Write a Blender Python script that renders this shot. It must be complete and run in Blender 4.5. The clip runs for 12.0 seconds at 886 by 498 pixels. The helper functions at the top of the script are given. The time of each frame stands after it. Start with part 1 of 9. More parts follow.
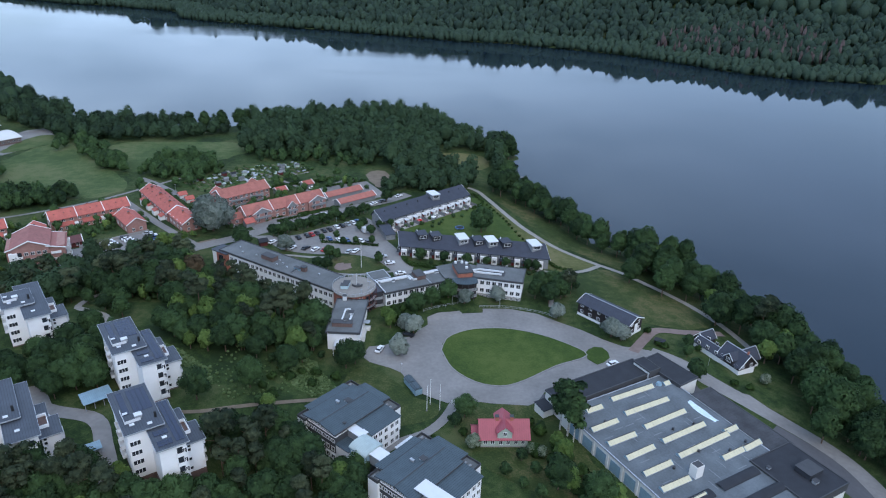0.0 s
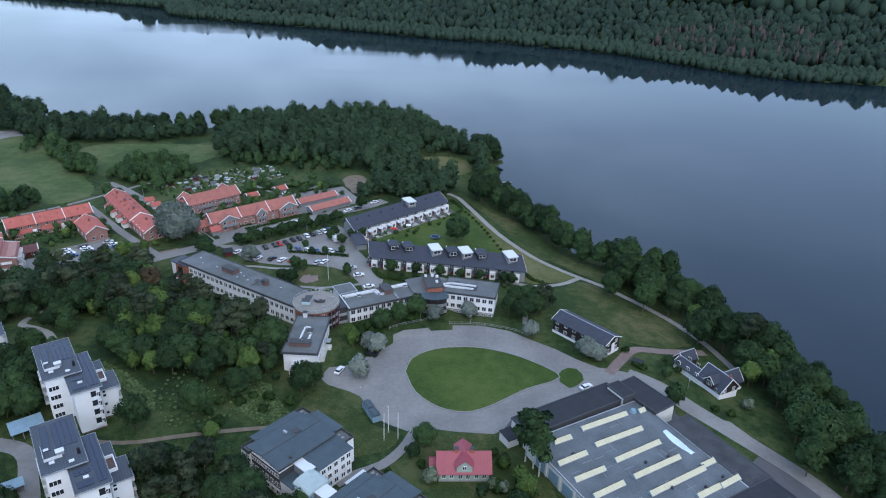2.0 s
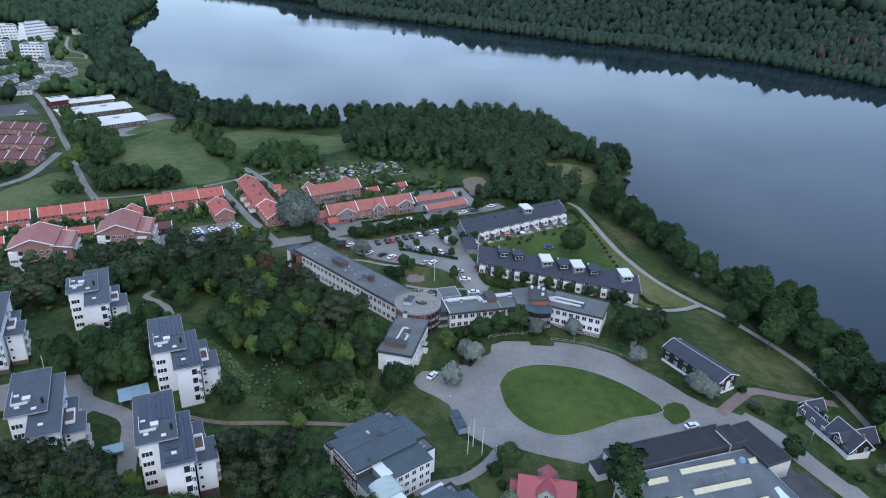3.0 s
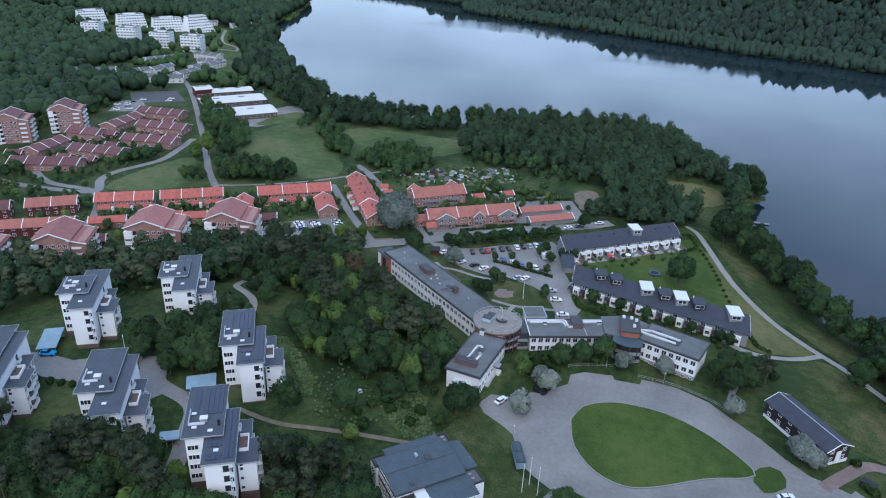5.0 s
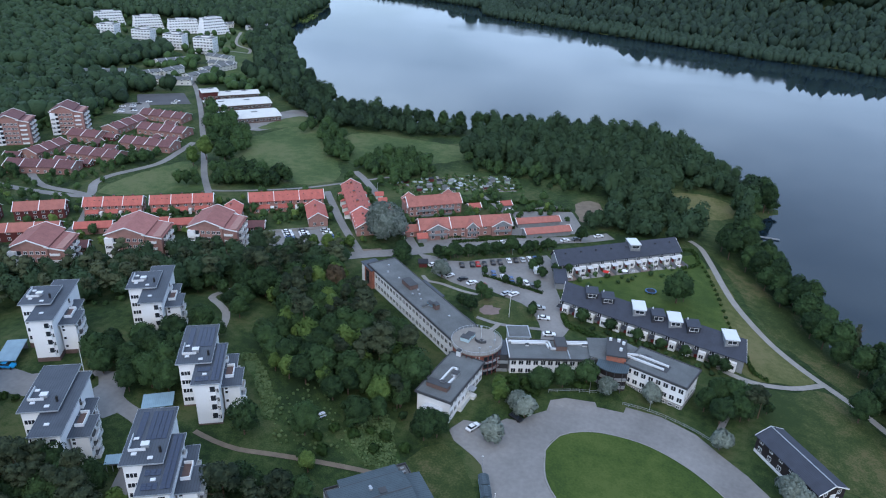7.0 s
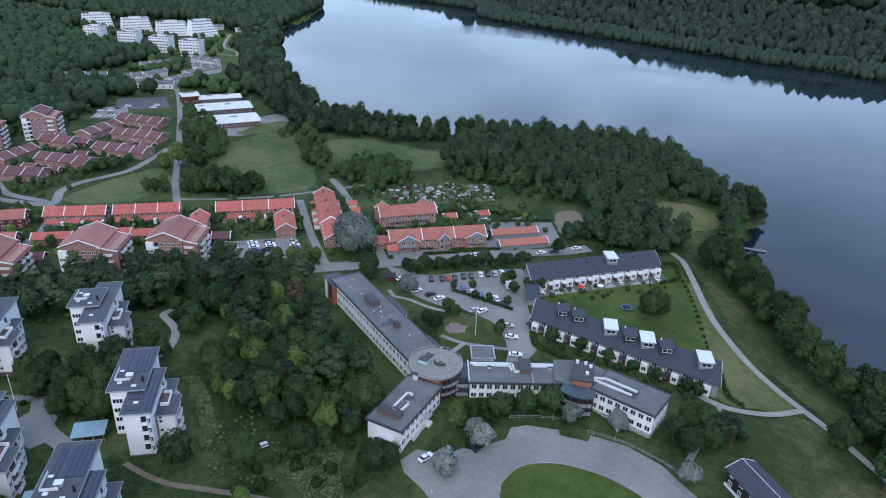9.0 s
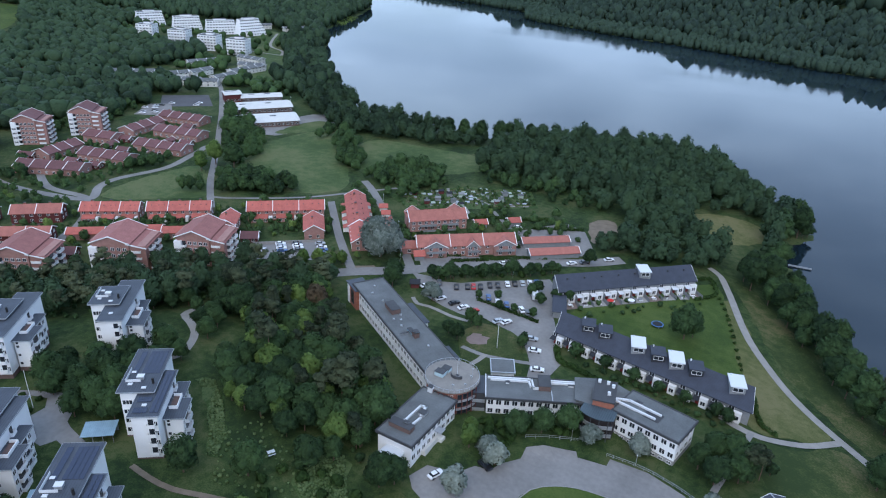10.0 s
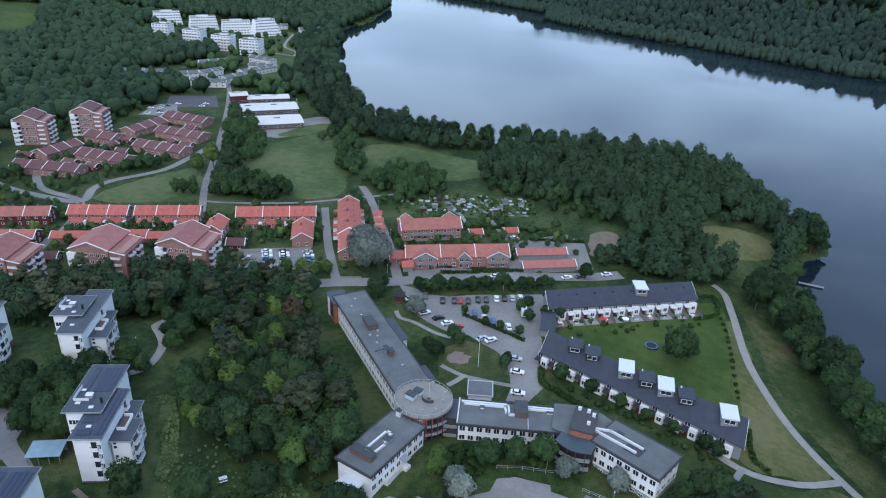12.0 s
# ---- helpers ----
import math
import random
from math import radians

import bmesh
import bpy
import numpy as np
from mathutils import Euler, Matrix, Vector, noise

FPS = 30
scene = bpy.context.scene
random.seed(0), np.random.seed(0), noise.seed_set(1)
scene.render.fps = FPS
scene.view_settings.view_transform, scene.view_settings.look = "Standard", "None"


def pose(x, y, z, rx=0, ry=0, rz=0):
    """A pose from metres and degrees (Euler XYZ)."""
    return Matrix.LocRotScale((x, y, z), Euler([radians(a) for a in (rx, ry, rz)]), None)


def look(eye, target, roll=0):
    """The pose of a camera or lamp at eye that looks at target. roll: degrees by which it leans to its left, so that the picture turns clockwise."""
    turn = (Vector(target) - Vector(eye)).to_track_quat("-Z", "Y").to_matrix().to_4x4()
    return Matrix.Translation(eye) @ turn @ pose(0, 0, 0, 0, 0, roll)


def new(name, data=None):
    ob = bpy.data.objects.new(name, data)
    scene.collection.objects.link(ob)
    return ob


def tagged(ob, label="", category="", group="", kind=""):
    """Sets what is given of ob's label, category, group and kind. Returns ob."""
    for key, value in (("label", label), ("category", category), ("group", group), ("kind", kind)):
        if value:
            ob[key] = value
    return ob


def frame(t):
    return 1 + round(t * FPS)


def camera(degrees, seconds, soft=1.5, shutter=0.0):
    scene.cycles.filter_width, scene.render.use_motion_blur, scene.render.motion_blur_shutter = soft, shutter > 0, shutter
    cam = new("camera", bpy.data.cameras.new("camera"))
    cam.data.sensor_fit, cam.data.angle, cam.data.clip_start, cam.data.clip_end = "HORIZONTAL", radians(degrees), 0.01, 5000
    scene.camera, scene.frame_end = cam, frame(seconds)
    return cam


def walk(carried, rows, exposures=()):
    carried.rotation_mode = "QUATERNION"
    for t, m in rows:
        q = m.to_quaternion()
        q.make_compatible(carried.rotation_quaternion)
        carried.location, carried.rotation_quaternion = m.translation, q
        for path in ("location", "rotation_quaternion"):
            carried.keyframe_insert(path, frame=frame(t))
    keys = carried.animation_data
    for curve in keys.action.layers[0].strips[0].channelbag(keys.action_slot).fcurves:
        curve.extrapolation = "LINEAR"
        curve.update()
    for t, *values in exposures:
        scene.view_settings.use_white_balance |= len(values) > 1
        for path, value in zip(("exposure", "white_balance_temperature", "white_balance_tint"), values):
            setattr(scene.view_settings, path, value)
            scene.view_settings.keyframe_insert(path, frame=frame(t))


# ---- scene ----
cam = camera(64.8, 12.0, 1.1)
PATH = [
    (0, (0.0, 0.0, 130.905), (-0.001, 1.813, 130.062), 1.9),
    (0.5, (2.731, 3.743, 130.812), (2.737, 5.555, 129.967), 1.9),
    (1, (5.461, 7.49, 130.747), (5.472, 9.302, 129.901), 2.0),
    (1.5, (8.229, 11.163, 130.715), (8.243, 12.975, 129.868), 2.0),
    (2, (10.982, 14.908, 130.623), (10.983, 16.718, 129.774), 2.1),
    (2.5, (13.76, 18.73, 130.418), (13.594, 20.53, 129.563), 2.1),
    (3, (16.843, 22.591, 130.207), (16.487, 24.361, 129.347), 2.3),
    (5, (28.317, 38.199, 129.673), (27.604, 39.853, 128.805), 2.3),
    (5.5, (30.864, 42.258, 129.653), (30.105, 43.892, 128.784), 2.3),
    (6, (33.129, 46.342, 129.594), (32.354, 47.969, 128.727), 2.3),
    (6.5, (35.177, 50.531, 129.513), (34.398, 52.157, 128.647), 2.3),
    (7, (37.001, 54.735, 129.472), (36.223, 56.362, 128.607), 2.3),
    (9, (43.618, 71.778, 129.363), (42.832, 73.403, 128.501), 2.3),
    (9.5, (45.169, 76.171, 129.34), (44.327, 77.767, 128.477), 2.4),
    (10, (46.736, 80.637, 129.386), (45.839, 82.201, 128.522), 2.4),
    (10.5, (48.266, 85.148, 129.421), (47.344, 86.698, 128.556), 2.4),
    (11, (49.772, 89.559, 129.408), (48.843, 91.104, 128.543), 2.4),
    (11.5, (51.243, 93.887, 129.237), (50.303, 95.426, 128.373), 2.4),
    (12, (52.737, 98.258, 128.95), (51.779, 99.785, 128.085), 2.4),
]
walk(cam, [(t, look(eye, target, roll)) for t, eye, target, roll in PATH])

# ---- world, sun, exposure ----
world = bpy.data.worlds.new("overcast_dusk")
scene.world = world
world.use_nodes = True
wn, wl = world.node_tree.nodes, world.node_tree.links
wn.clear()
w_out = wn.new("ShaderNodeOutputWorld")
w_bg = wn.new("ShaderNodeBackground")
w_bg.inputs["Strength"].default_value = 0.235
sky = wn.new("ShaderNodeTexSky")
sky.sky_type = "NISHITA"
sky.sun_disc = False
sky.sun_elevation = radians(48)
sky.sun_rotation = radians(160)
sky.dust_density = 1.0
# a broken deck of cloud over the whole sky
w_co = wn.new("ShaderNodeTexCoord")
w_map = wn.new("ShaderNodeMapping")
w_map.inputs["Scale"].default_value = (1.0, 1.0, 3.2)
w_noise = wn.new("ShaderNodeTexNoise")
w_noise.inputs["Scale"].default_value = 2.6
w_noise.inputs["Detail"].default_value = 5
w_ramp = wn.new("ShaderNodeValToRGB")
w_ramp.color_ramp.elements[0].position, w_ramp.color_ramp.elements[0].color = 0.36, (0.50, 0.50, 0.50, 1)
w_ramp.color_ramp.elements[1].position, w_ramp.color_ramp.elements[1].color = 0.68, (0.95, 0.95, 0.95, 1)
w_cloud = wn.new("ShaderNodeMixRGB")
w_cloud.inputs["Color2"].default_value = (2.5, 3.72, 6.0, 1)
wl.new(w_co.outputs["Generated"], w_map.inputs["Vector"])
wl.new(w_map.outputs["Vector"], w_noise.inputs["Vector"])
wl.new(w_noise.outputs["Fac"], w_ramp.inputs["Fac"])
wl.new(w_ramp.outputs["Color"], w_cloud.inputs["Fac"])
wl.new(sky.outputs["Color"], w_cloud.inputs["Color1"])
# the cloud is thinner and paler low in the north-west
w_dot, w_low, w_mul, w_pale = wn.new("ShaderNodeVectorMath"), wn.new("ShaderNodeMapRange"), wn.new("ShaderNodeMath"), wn.new("ShaderNodeMixRGB")
w_dot.operation, w_mul.operation = "DOT_PRODUCT", "MULTIPLY"
w_dot.inputs[1].default_value = (-0.57, 0.80, 0.17)
w_low.inputs["From Min"].default_value, w_low.inputs["From Max"].default_value = 0.40, 1.0
w_pow = wn.new("ShaderNodeMath")
w_pow.operation = "POWER"
w_pow.inputs[1].default_value = 1.5
w_pale.inputs["Color2"].default_value = (5.3, 7.3, 10.2, 1)
w_nr = wn.new("ShaderNodeMapRange")
w_nr.inputs["From Min"].default_value, w_nr.inputs["From Max"].default_value = 0.38, 0.60
w_nr.inputs["To Min"].default_value = 0.22
wl.new(w_noise.outputs["Fac"], w_nr.inputs["Value"])
wl.new(w_co.outputs["Generated"], w_dot.inputs[0])
wl.new(w_dot.outputs["Value"], w_low.inputs["Value"])
wl.new(w_low.outputs[0], w_pow.inputs[0])
wl.new(w_pow.outputs[0], w_mul.inputs[0])
wl.new(w_nr.outputs[0], w_mul.inputs[1])
wl.new(w_mul.outputs[0], w_pale.inputs["Fac"])
wl.new(w_cloud.outputs["Color"], w_pale.inputs["Color1"])
wl.new(w_pale.outputs["Color"], w_bg.inputs["Color"])
wl.new(w_bg.outputs["Background"], w_out.inputs["Surface"])

sun_data = bpy.data.lights.new("sun", "SUN")
sun_data.energy, sun_data.angle, sun_data.color = 1.6, radians(60), (1.0, 0.96, 0.91)
sun = new("sun", sun_data)
sun.matrix_world = look((0, 0, 400), (-0.229 * 400, 0.629 * 400, 400 - 0.743 * 400))

# ---- terrain as a function of the plan ----
WATER = -8.5
NEAR_LAND = [(200, -300), (165, 20), (150, 110), (139, 173), (141, 210), (129, 226), (115, 257), (105, 291), (84, 303), (72, 312),
             (66, 338), (53, 364), (46, 388), (40, 402), (36.5, 415), (36.5, 427), (41, 437), (47, 445), (40, 461), (22, 480), (5, 516), (-26, 538), (-60, 540), (-100, 532), (-140, 518),
             (-160, 497), (-192, 492), (-230, 495), (-272, 502), (-325, 545), (-395, 612), (-455, 675), (-480, 715), (-535, 770),
             (-572, 850), (-592, 912), (-605, 945), (-640, 1020), (-720, 1120), (-1000, 1300), (-4500, 1900), (-4500, -4500), (200, -4500)]
FAR_LAND = [(4500, 300), (700, 690), (461, 748), (367, 762), (317, 791), (268, 838), (212, 886), (147, 916), (78, 947), (2, 955),
            (-77, 985), (-170, 1015), (-268, 1040), (-376, 1078), (-402, 1095), (-418, 1130), (-427, 1160), (-466, 1180), (-522, 1200), (-580, 1218), (-640, 1226), (-740, 1270), (-1000, 1440), (-4500, 2100),
            (-4500, 4500), (4500, 4500)]


def smooth(a, b, v):
    u = np.clip((v - a) / (b - a), 0, 1)
    return u * u * (3 - 2 * u)


def inland(poly, x, y):
    """Distance to a shore, positive on its land."""
    x, y = np.asarray(x, float), np.asarray(y, float)
    best, inside = np.full(x.shape, 1e9), np.zeros(x.shape, bool)
    for (x1, y1), (x2, y2) in zip(poly, poly[1:] + poly[:1]):
        dx, dy = x2 - x1, y2 - y1
        u = np.clip(((x - x1) * dx + (y - y1) * dy) / (dx * dx + dy * dy), 0, 1)
        best = np.minimum(best, np.hypot(x - x1 - u * dx, y - y1 - u * dy))
        if dy:
            inside ^= ((y1 > y) != (y2 > y)) & (x < x1 + (y - y1) / dy * dx)
    return np.where(inside, best, -best)


def ground(x, y):
    x, y = np.asarray(x, float), np.asarray(y, float)
    base = -6.3 * smooth(120, 340, -0.55 * x + 0.45 * y) + 6.2 * (1 - smooth(40, 84, np.hypot(x + 108, y - 166)))
    base = base + 22 * smooth(0, 420, -x - 620)
    u = np.clip(((x + 32) * 38 + (y - 208) * 33) / (38 * 38 + 33 * 33), 0, 1)
    base = base + 1.5 * (1 - smooth(5, 12, np.hypot(x + 32 - 38 * u, y - 208 - 33 * u)))
    d = inland(NEAR_LAND, x, y)
    land = WATER + 0.25 + (base - WATER - 0.25) * smooth(-12, 62, d)
    f = inland(FAR_LAND, x, y)
    hill = WATER + 0.25 + 1.5 * smooth(0, 15, f) + 58 * smooth(0, 450, f)
    bed = WATER - 3.0 * smooth(0, 25, np.minimum(-d, -f))
    return np.where(d > 0, land, np.where(f > 0, hill, bed))


def gz(x, y):
    return float(ground(np.array([x]), np.array([y]))[0])


# ---- materials ----
def mat(name, colour, rough=0.8, metal=0.0, var=0.18, scale=0.6, bump=0.15, seam=None, rnd=0.0, spec=0.4):
    """A surface with two scales of variation; seam: (axis, spacing, width, darkening) for ribs, seams or courses."""
    m = bpy.data.materials.new(name)
    m.use_nodes = True
    n, l = m.node_tree.nodes, m.node_tree.links
    b = n["Principled BSDF"]
    b.inputs["Roughness"].default_value, b.inputs["Metallic"].default_value = rough, metal
    b.inputs["Specular IOR Level"].default_value = spec
    co = n.new("ShaderNodeTexCoord")
    big, fine = n.new("ShaderNodeTexNoise"), n.new("ShaderNodeTexNoise")
    big.inputs["Scale"].default_value, fine.inputs["Scale"].default_value = scale, scale * 11
    big.inputs["Detail"].default_value, fine.inputs["Detail"].default_value = 6, 3
    for t in (big, fine):
        l.new(co.outputs["Object"], t.inputs["Vector"])
    add = n.new("ShaderNodeMath")
    add.operation = "MULTIPLY_ADD"
    add.inputs[1].default_value = 0.45
    l.new(fine.outputs["Fac"], add.inputs[0])
    l.new(big.outputs["Fac"], add.inputs[2])
    ramp = n.new("ShaderNodeValToRGB")
    e = ramp.color_ramp.elements
    e[0].position, e[1].position = 0.45, 1.0
    e[0].color = (*[c * (1 - var) for c in colour], 1)
    e[1].color = (*[min(c * (1 + var), 1) for c in colour], 1)
    l.new(add.outputs[0], ramp.inputs["Fac"])
    out = ramp.outputs["Color"]
    height = fine.outputs["Fac"]
    if rnd:
        info, hsv, mul = n.new("ShaderNodeObjectInfo"), n.new("ShaderNodeHueSaturation"), n.new("ShaderNodeMapRange")
        mul.inputs["To Min"].default_value, mul.inputs["To Max"].default_value = 1 - rnd, 1 + rnd
        l.new(info.outputs["Random"], mul.inputs["Value"])
        l.new(mul.outputs[0], hsv.inputs["Value"])
        l.new(out, hsv.inputs["Color"])
        out = hsv.outputs["Color"]
    if seam:
        axis, spacing, width, dark = seam
        sep, div, fr, lt = n.new("ShaderNodeSeparateXYZ"), n.new("ShaderNodeMath"), n.new("ShaderNodeMath"), n.new("ShaderNodeMath")
        div.operation, fr.operation, lt.operation = "DIVIDE", "FRACT", "LESS_THAN"
        div.inputs[1].default_value, lt.inputs[1].default_value = spacing, width
        l.new(co.outputs["Object"], sep.inputs[0])
        l.new(sep.outputs["XYZ".index(axis)], div.inputs[0])
        l.new(div.outputs[0], fr.inputs[0])
        l.new(fr.outputs[0], lt.inputs[0])
        mix = n.new("ShaderNodeMixRGB")
        mix.blend_type = "MULTIPLY"
        mix.inputs["Color2"].default_value = (dark, dark, dark, 1)
        l.new(lt.outputs[0], mix.inputs["Fac"])
        l.new(out, mix.inputs["Color1"])
        out = mix.outputs["Color"]
    bp = n.new("ShaderNodeBump")
    bp.inputs["Strength"].default_value, bp.inputs["Distance"].default_value = bump, 0.05
    l.new(height, bp.inputs["Height"])
    l.new(bp.outputs["Normal"], b.inputs["Normal"])
    l.new(out, b.inputs["Base Color"])
    return m


def leaf_mat(name, dark, light, tint_scale=0.09):
    """Foliage: each leaf clump its own tone, each tree its own tint."""
    m = bpy.data.materials.new(name)
    m.use_nodes = True
    n, l = m.node_tree.nodes, m.node_tree.links
    b = n["Principled BSDF"]
    b.inputs["Roughness"].default_value = 0.7
    b.inputs["Specular IOR Level"].default_value = 0.14
    geo, info, co = n.new("ShaderNodeNewGeometry"), n.new("ShaderNodeObjectInfo"), n.new("ShaderNodeTexCoord")
    noise_a = n.new("ShaderNodeTexNoise")
    noise_a.inputs["Scale"].default_value = tint_scale
    noise_a.inputs["Detail"].default_value = 4
    l.new(co.outputs["Object"], noise_a.inputs["Vector"])
    s1, s2 = n.new("ShaderNodeMath"), n.new("ShaderNodeMath")
    s1.operation = s2.operation = "MULTIPLY_ADD"
    s1.inputs[1].default_value, s2.inputs[1].default_value = 0.34, 0.46
    tone, s3 = n.new("ShaderNodeAttribute"), n.new("ShaderNodeMath")
    tone.attribute_name, s3.operation = "tone", "MULTIPLY_ADD"
    s3.inputs[1].default_value = 0.80
    sub = n.new("ShaderNodeMath")
    sub.operation = "MULTIPLY_ADD"
    sub.inputs[1].default_value, sub.inputs[2].default_value = 1.1, -0.5
    l.new(noise_a.outputs["Fac"], sub.inputs[0])
    l.new(geo.outputs["Random Per Island"], s1.inputs[0])
    l.new(sub.outputs[0], s1.inputs[2])
    l.new(info.outputs["Random"], s2.inputs[0])
    l.new(s1.outputs[0], s2.inputs[2])
    fleck, s4, bp = n.new("ShaderNodeTexNoise"), n.new("ShaderNodeMath"), n.new("ShaderNodeBump")
    fleck.inputs["Scale"].default_value, fleck.inputs["Detail"].default_value = 0.75, 4
    s4.operation = "MULTIPLY_ADD"
    s4.inputs[1].default_value, s4.inputs[2].default_value = 1.1, -0.55
    l.new(co.outputs["Object"], fleck.inputs["Vector"])
    l.new(fleck.outputs["Fac"], s4.inputs[0])
    bp.inputs["Strength"].default_value, bp.inputs["Distance"].default_value = 0.7, 0.8
    l.new(fleck.outputs["Fac"], bp.inputs["Height"])
    l.new(bp.outputs["Normal"], b.inputs["Normal"])
    s5 = n.new("ShaderNodeMath")
    ramp = n.new("ShaderNodeValToRGB")
    e = ramp.color_ramp.elements
    e[0].position, e[1].position = 0.08, 0.95
    e[0].color, e[1].color = (*dark, 1), (*light, 1)
    l.new(tone.outputs["Fac"], s3.inputs[0])
    l.new(s2.outputs[0], s3.inputs[2])
    l.new(s3.outputs[0], s5.inputs[0])
    l.new(s4.outputs[0], s5.inputs[1])
    l.new(s5.outputs[0], ramp.inputs["Fac"])
    l.new(ramp.outputs["Color"], b.inputs["Base Color"])
    tr, mx = n.new("ShaderNodeBsdfTranslucent"), n.new("ShaderNodeMixShader")
    mx.inputs[0].default_value = 0.22
    l.new(ramp.outputs["Color"], tr.inputs["Color"])
    l.new(b.outputs[0], mx.inputs[1])
    l.new(tr.outputs[0], mx.inputs[2])
    l.new(mx.outputs[0], n["Material Output"].inputs["Surface"])
    return m


def ground_mat(name, tones, scale=0.05):
    """Grass and undergrowth: three tones over broad patches, with tufts."""
    m = bpy.data.materials.new(name)
    m.use_nodes = True
    n, l = m.node_tree.nodes, m.node_tree.links
    b = n["Principled BSDF"]
    b.inputs["Roughness"].default_value = 0.9
    b.inputs["Specular IOR Level"].default_value = 0.15
    co = n.new("ShaderNodeTexCoord")
    nz = []
    for s, d in ((scale, 5), (scale * 9, 4), (scale * 60, 2)):
        t = n.new("ShaderNodeTexNoise")
        t.inputs["Scale"].default_value, t.inputs["Detail"].default_value = s, d
        l.new(co.outputs["Object"], t.inputs["Vector"])
        nz.append(t)
    a1, a2 = n.new("ShaderNodeMath"), n.new("ShaderNodeMath")
    a1.operation = a2.operation = "MULTIPLY_ADD"
    a1.inputs[1].default_value, a2.inputs[1].default_value = 0.55, 0.5
    l.new(nz[1].outputs["Fac"], a1.inputs[0])
    l.new(nz[0].outputs["Fac"], a1.inputs[2])
    l.new(nz[2].outputs["Fac"], a2.inputs[0])
    l.new(a1.outputs[0], a2.inputs[2])
    ramp = n.new("ShaderNodeValToRGB")
    e = ramp.color_ramp.elements
    e[0].position, e[1].position = 0.15, 0.9
    e.new(0.5)
    for el, c in zip(ramp.color_ramp.elements, tones):
        el.color = (*c, 1)
    mr = n.new("ShaderNodeMapRange")
    mr.inputs["From Min"].default_value, mr.inputs["From Max"].default_value = 0.80, 1.24
    l.new(a2.outputs[0], mr.inputs["Value"])
    l.new(mr.outputs[0], ramp.inputs["Fac"])
    bp = n.new("ShaderNodeBump")
    bp.inputs["Strength"].default_value, bp.inputs["Distance"].default_value = 0.5, 0.2
    l.new(nz[2].outputs["Fac"], bp.inputs["Height"])
    l.new(bp.outputs["Normal"], b.inputs["Normal"])
    l.new(ramp.outputs["Color"], b.inputs["Base Color"])
    return m


M_GROUND = ground_mat("rough_grass", [(0.017, 0.033, 0.012), (0.034, 0.060, 0.018), (0.075, 0.088, 0.036)])
M_LAWN = ground_mat("mown_grass", [(0.036, 0.064, 0.015), (0.052, 0.084, 0.019), (0.074, 0.104, 0.027)], 0.03)
M_MEADOW = ground_mat("meadow_grass", [(0.028, 0.047, 0.015), (0.044, 0.064, 0.020), (0.104, 0.098, 0.044)], 0.03)
# Distance haze is put into the field colour as extra blue.
M_FIELD_HAZED = ground_mat("hazed_field_grass", [(0.047, 0.077, 0.026), (0.068, 0.102, 0.036), (0.110, 0.126, 0.056)], 0.025)
M_DRY = ground_mat("dry_grass", [(0.075, 0.090, 0.030), (0.110, 0.115, 0.045), (0.150, 0.140, 0.065)], 0.05)
M_SCRUB = ground_mat("tall_weeds", [(0.026, 0.052, 0.015), (0.044, 0.080, 0.023), (0.085, 0.118, 0.048)], 0.12)
M_ASPHALT = mat("asphalt", (0.208, 0.200, 0.193), 0.92, var=0.26, scale=0.07, bump=0.3)
M_ASPHALT_DARK = mat("dark_asphalt", (0.085, 0.085, 0.092), 0.92, var=0.2, scale=0.1, bump=0.3)
M_PATH = mat("gravel_path", (0.27, 0.255, 0.235), 0.95, var=0.15, scale=0.4, bump=0.4)
M_DIRT = mat("trodden_earth", (0.17, 0.135, 0.10), 0.95, var=0.25, scale=0.4, bump=0.4)
M_PAVER = mat("reddish_gravel", (0.20, 0.15, 0.135), 0.95, var=0.15, scale=0.5, bump=0.4)
M_KERB = mat("granite_kerb", (0.26, 0.25, 0.24), 0.85, var=0.2, scale=2)
M_WHITE = mat("white_render", (0.80, 0.80, 0.80), 0.85, var=0.05, scale=0.25)
M_OFFWHITE = mat("pale_render", (0.66, 0.65, 0.62), 0.85, var=0.07, scale=0.3)
M_TRIM = mat("white_painted_wood", (0.8, 0.8, 0.8), 0.6, var=0.04)
M_ROOF_BLUE = mat("seamed_slate_blue_metal", (0.056, 0.066, 0.084), 0.6, 0.0, 0.2, 0.4, 0.1, ("X", 0.6, 0.16, 0.6))
M_ROOF_TEAL = mat("seamed_grey_blue_metal", (0.056, 0.080, 0.096), 0.62, 0.0, 0.18, 0.4, 0.1, ("X", 0.6, 0.16, 0.58))
M_ROOF_DARK = mat("dark_roofing_felt", (0.027, 0.030, 0.037), 0.9, var=0.22, scale=0.3)
M_ROOF_TILE_DARK = mat("dark_concrete_tiles", (0.044, 0.050, 0.068), 0.75, var=0.16, scale=0.5, seam=("Y", 0.42, 0.18, 0.78))
M_FELT = mat("grey_roofing_felt", (0.122, 0.131, 0.134), 0.85, var=0.28, scale=0.18, seam=("Y", 1.0, 0.05, 0.82))
M_HALL = mat("weathered_bitumen", (0.112, 0.128, 0.140), 0.7, var=0.34, scale=0.16, seam=("X", 1.0, 0.05, 0.84))
M_AISLE = mat("worn_black_felt", (0.052, 0.054, 0.060), 0.9, var=0.35, scale=0.25, seam=("Y", 1.0, 0.06, 0.75))
M_EDGE = mat("dark_roof_edge", (0.055, 0.057, 0.062), 0.7, var=0.15)
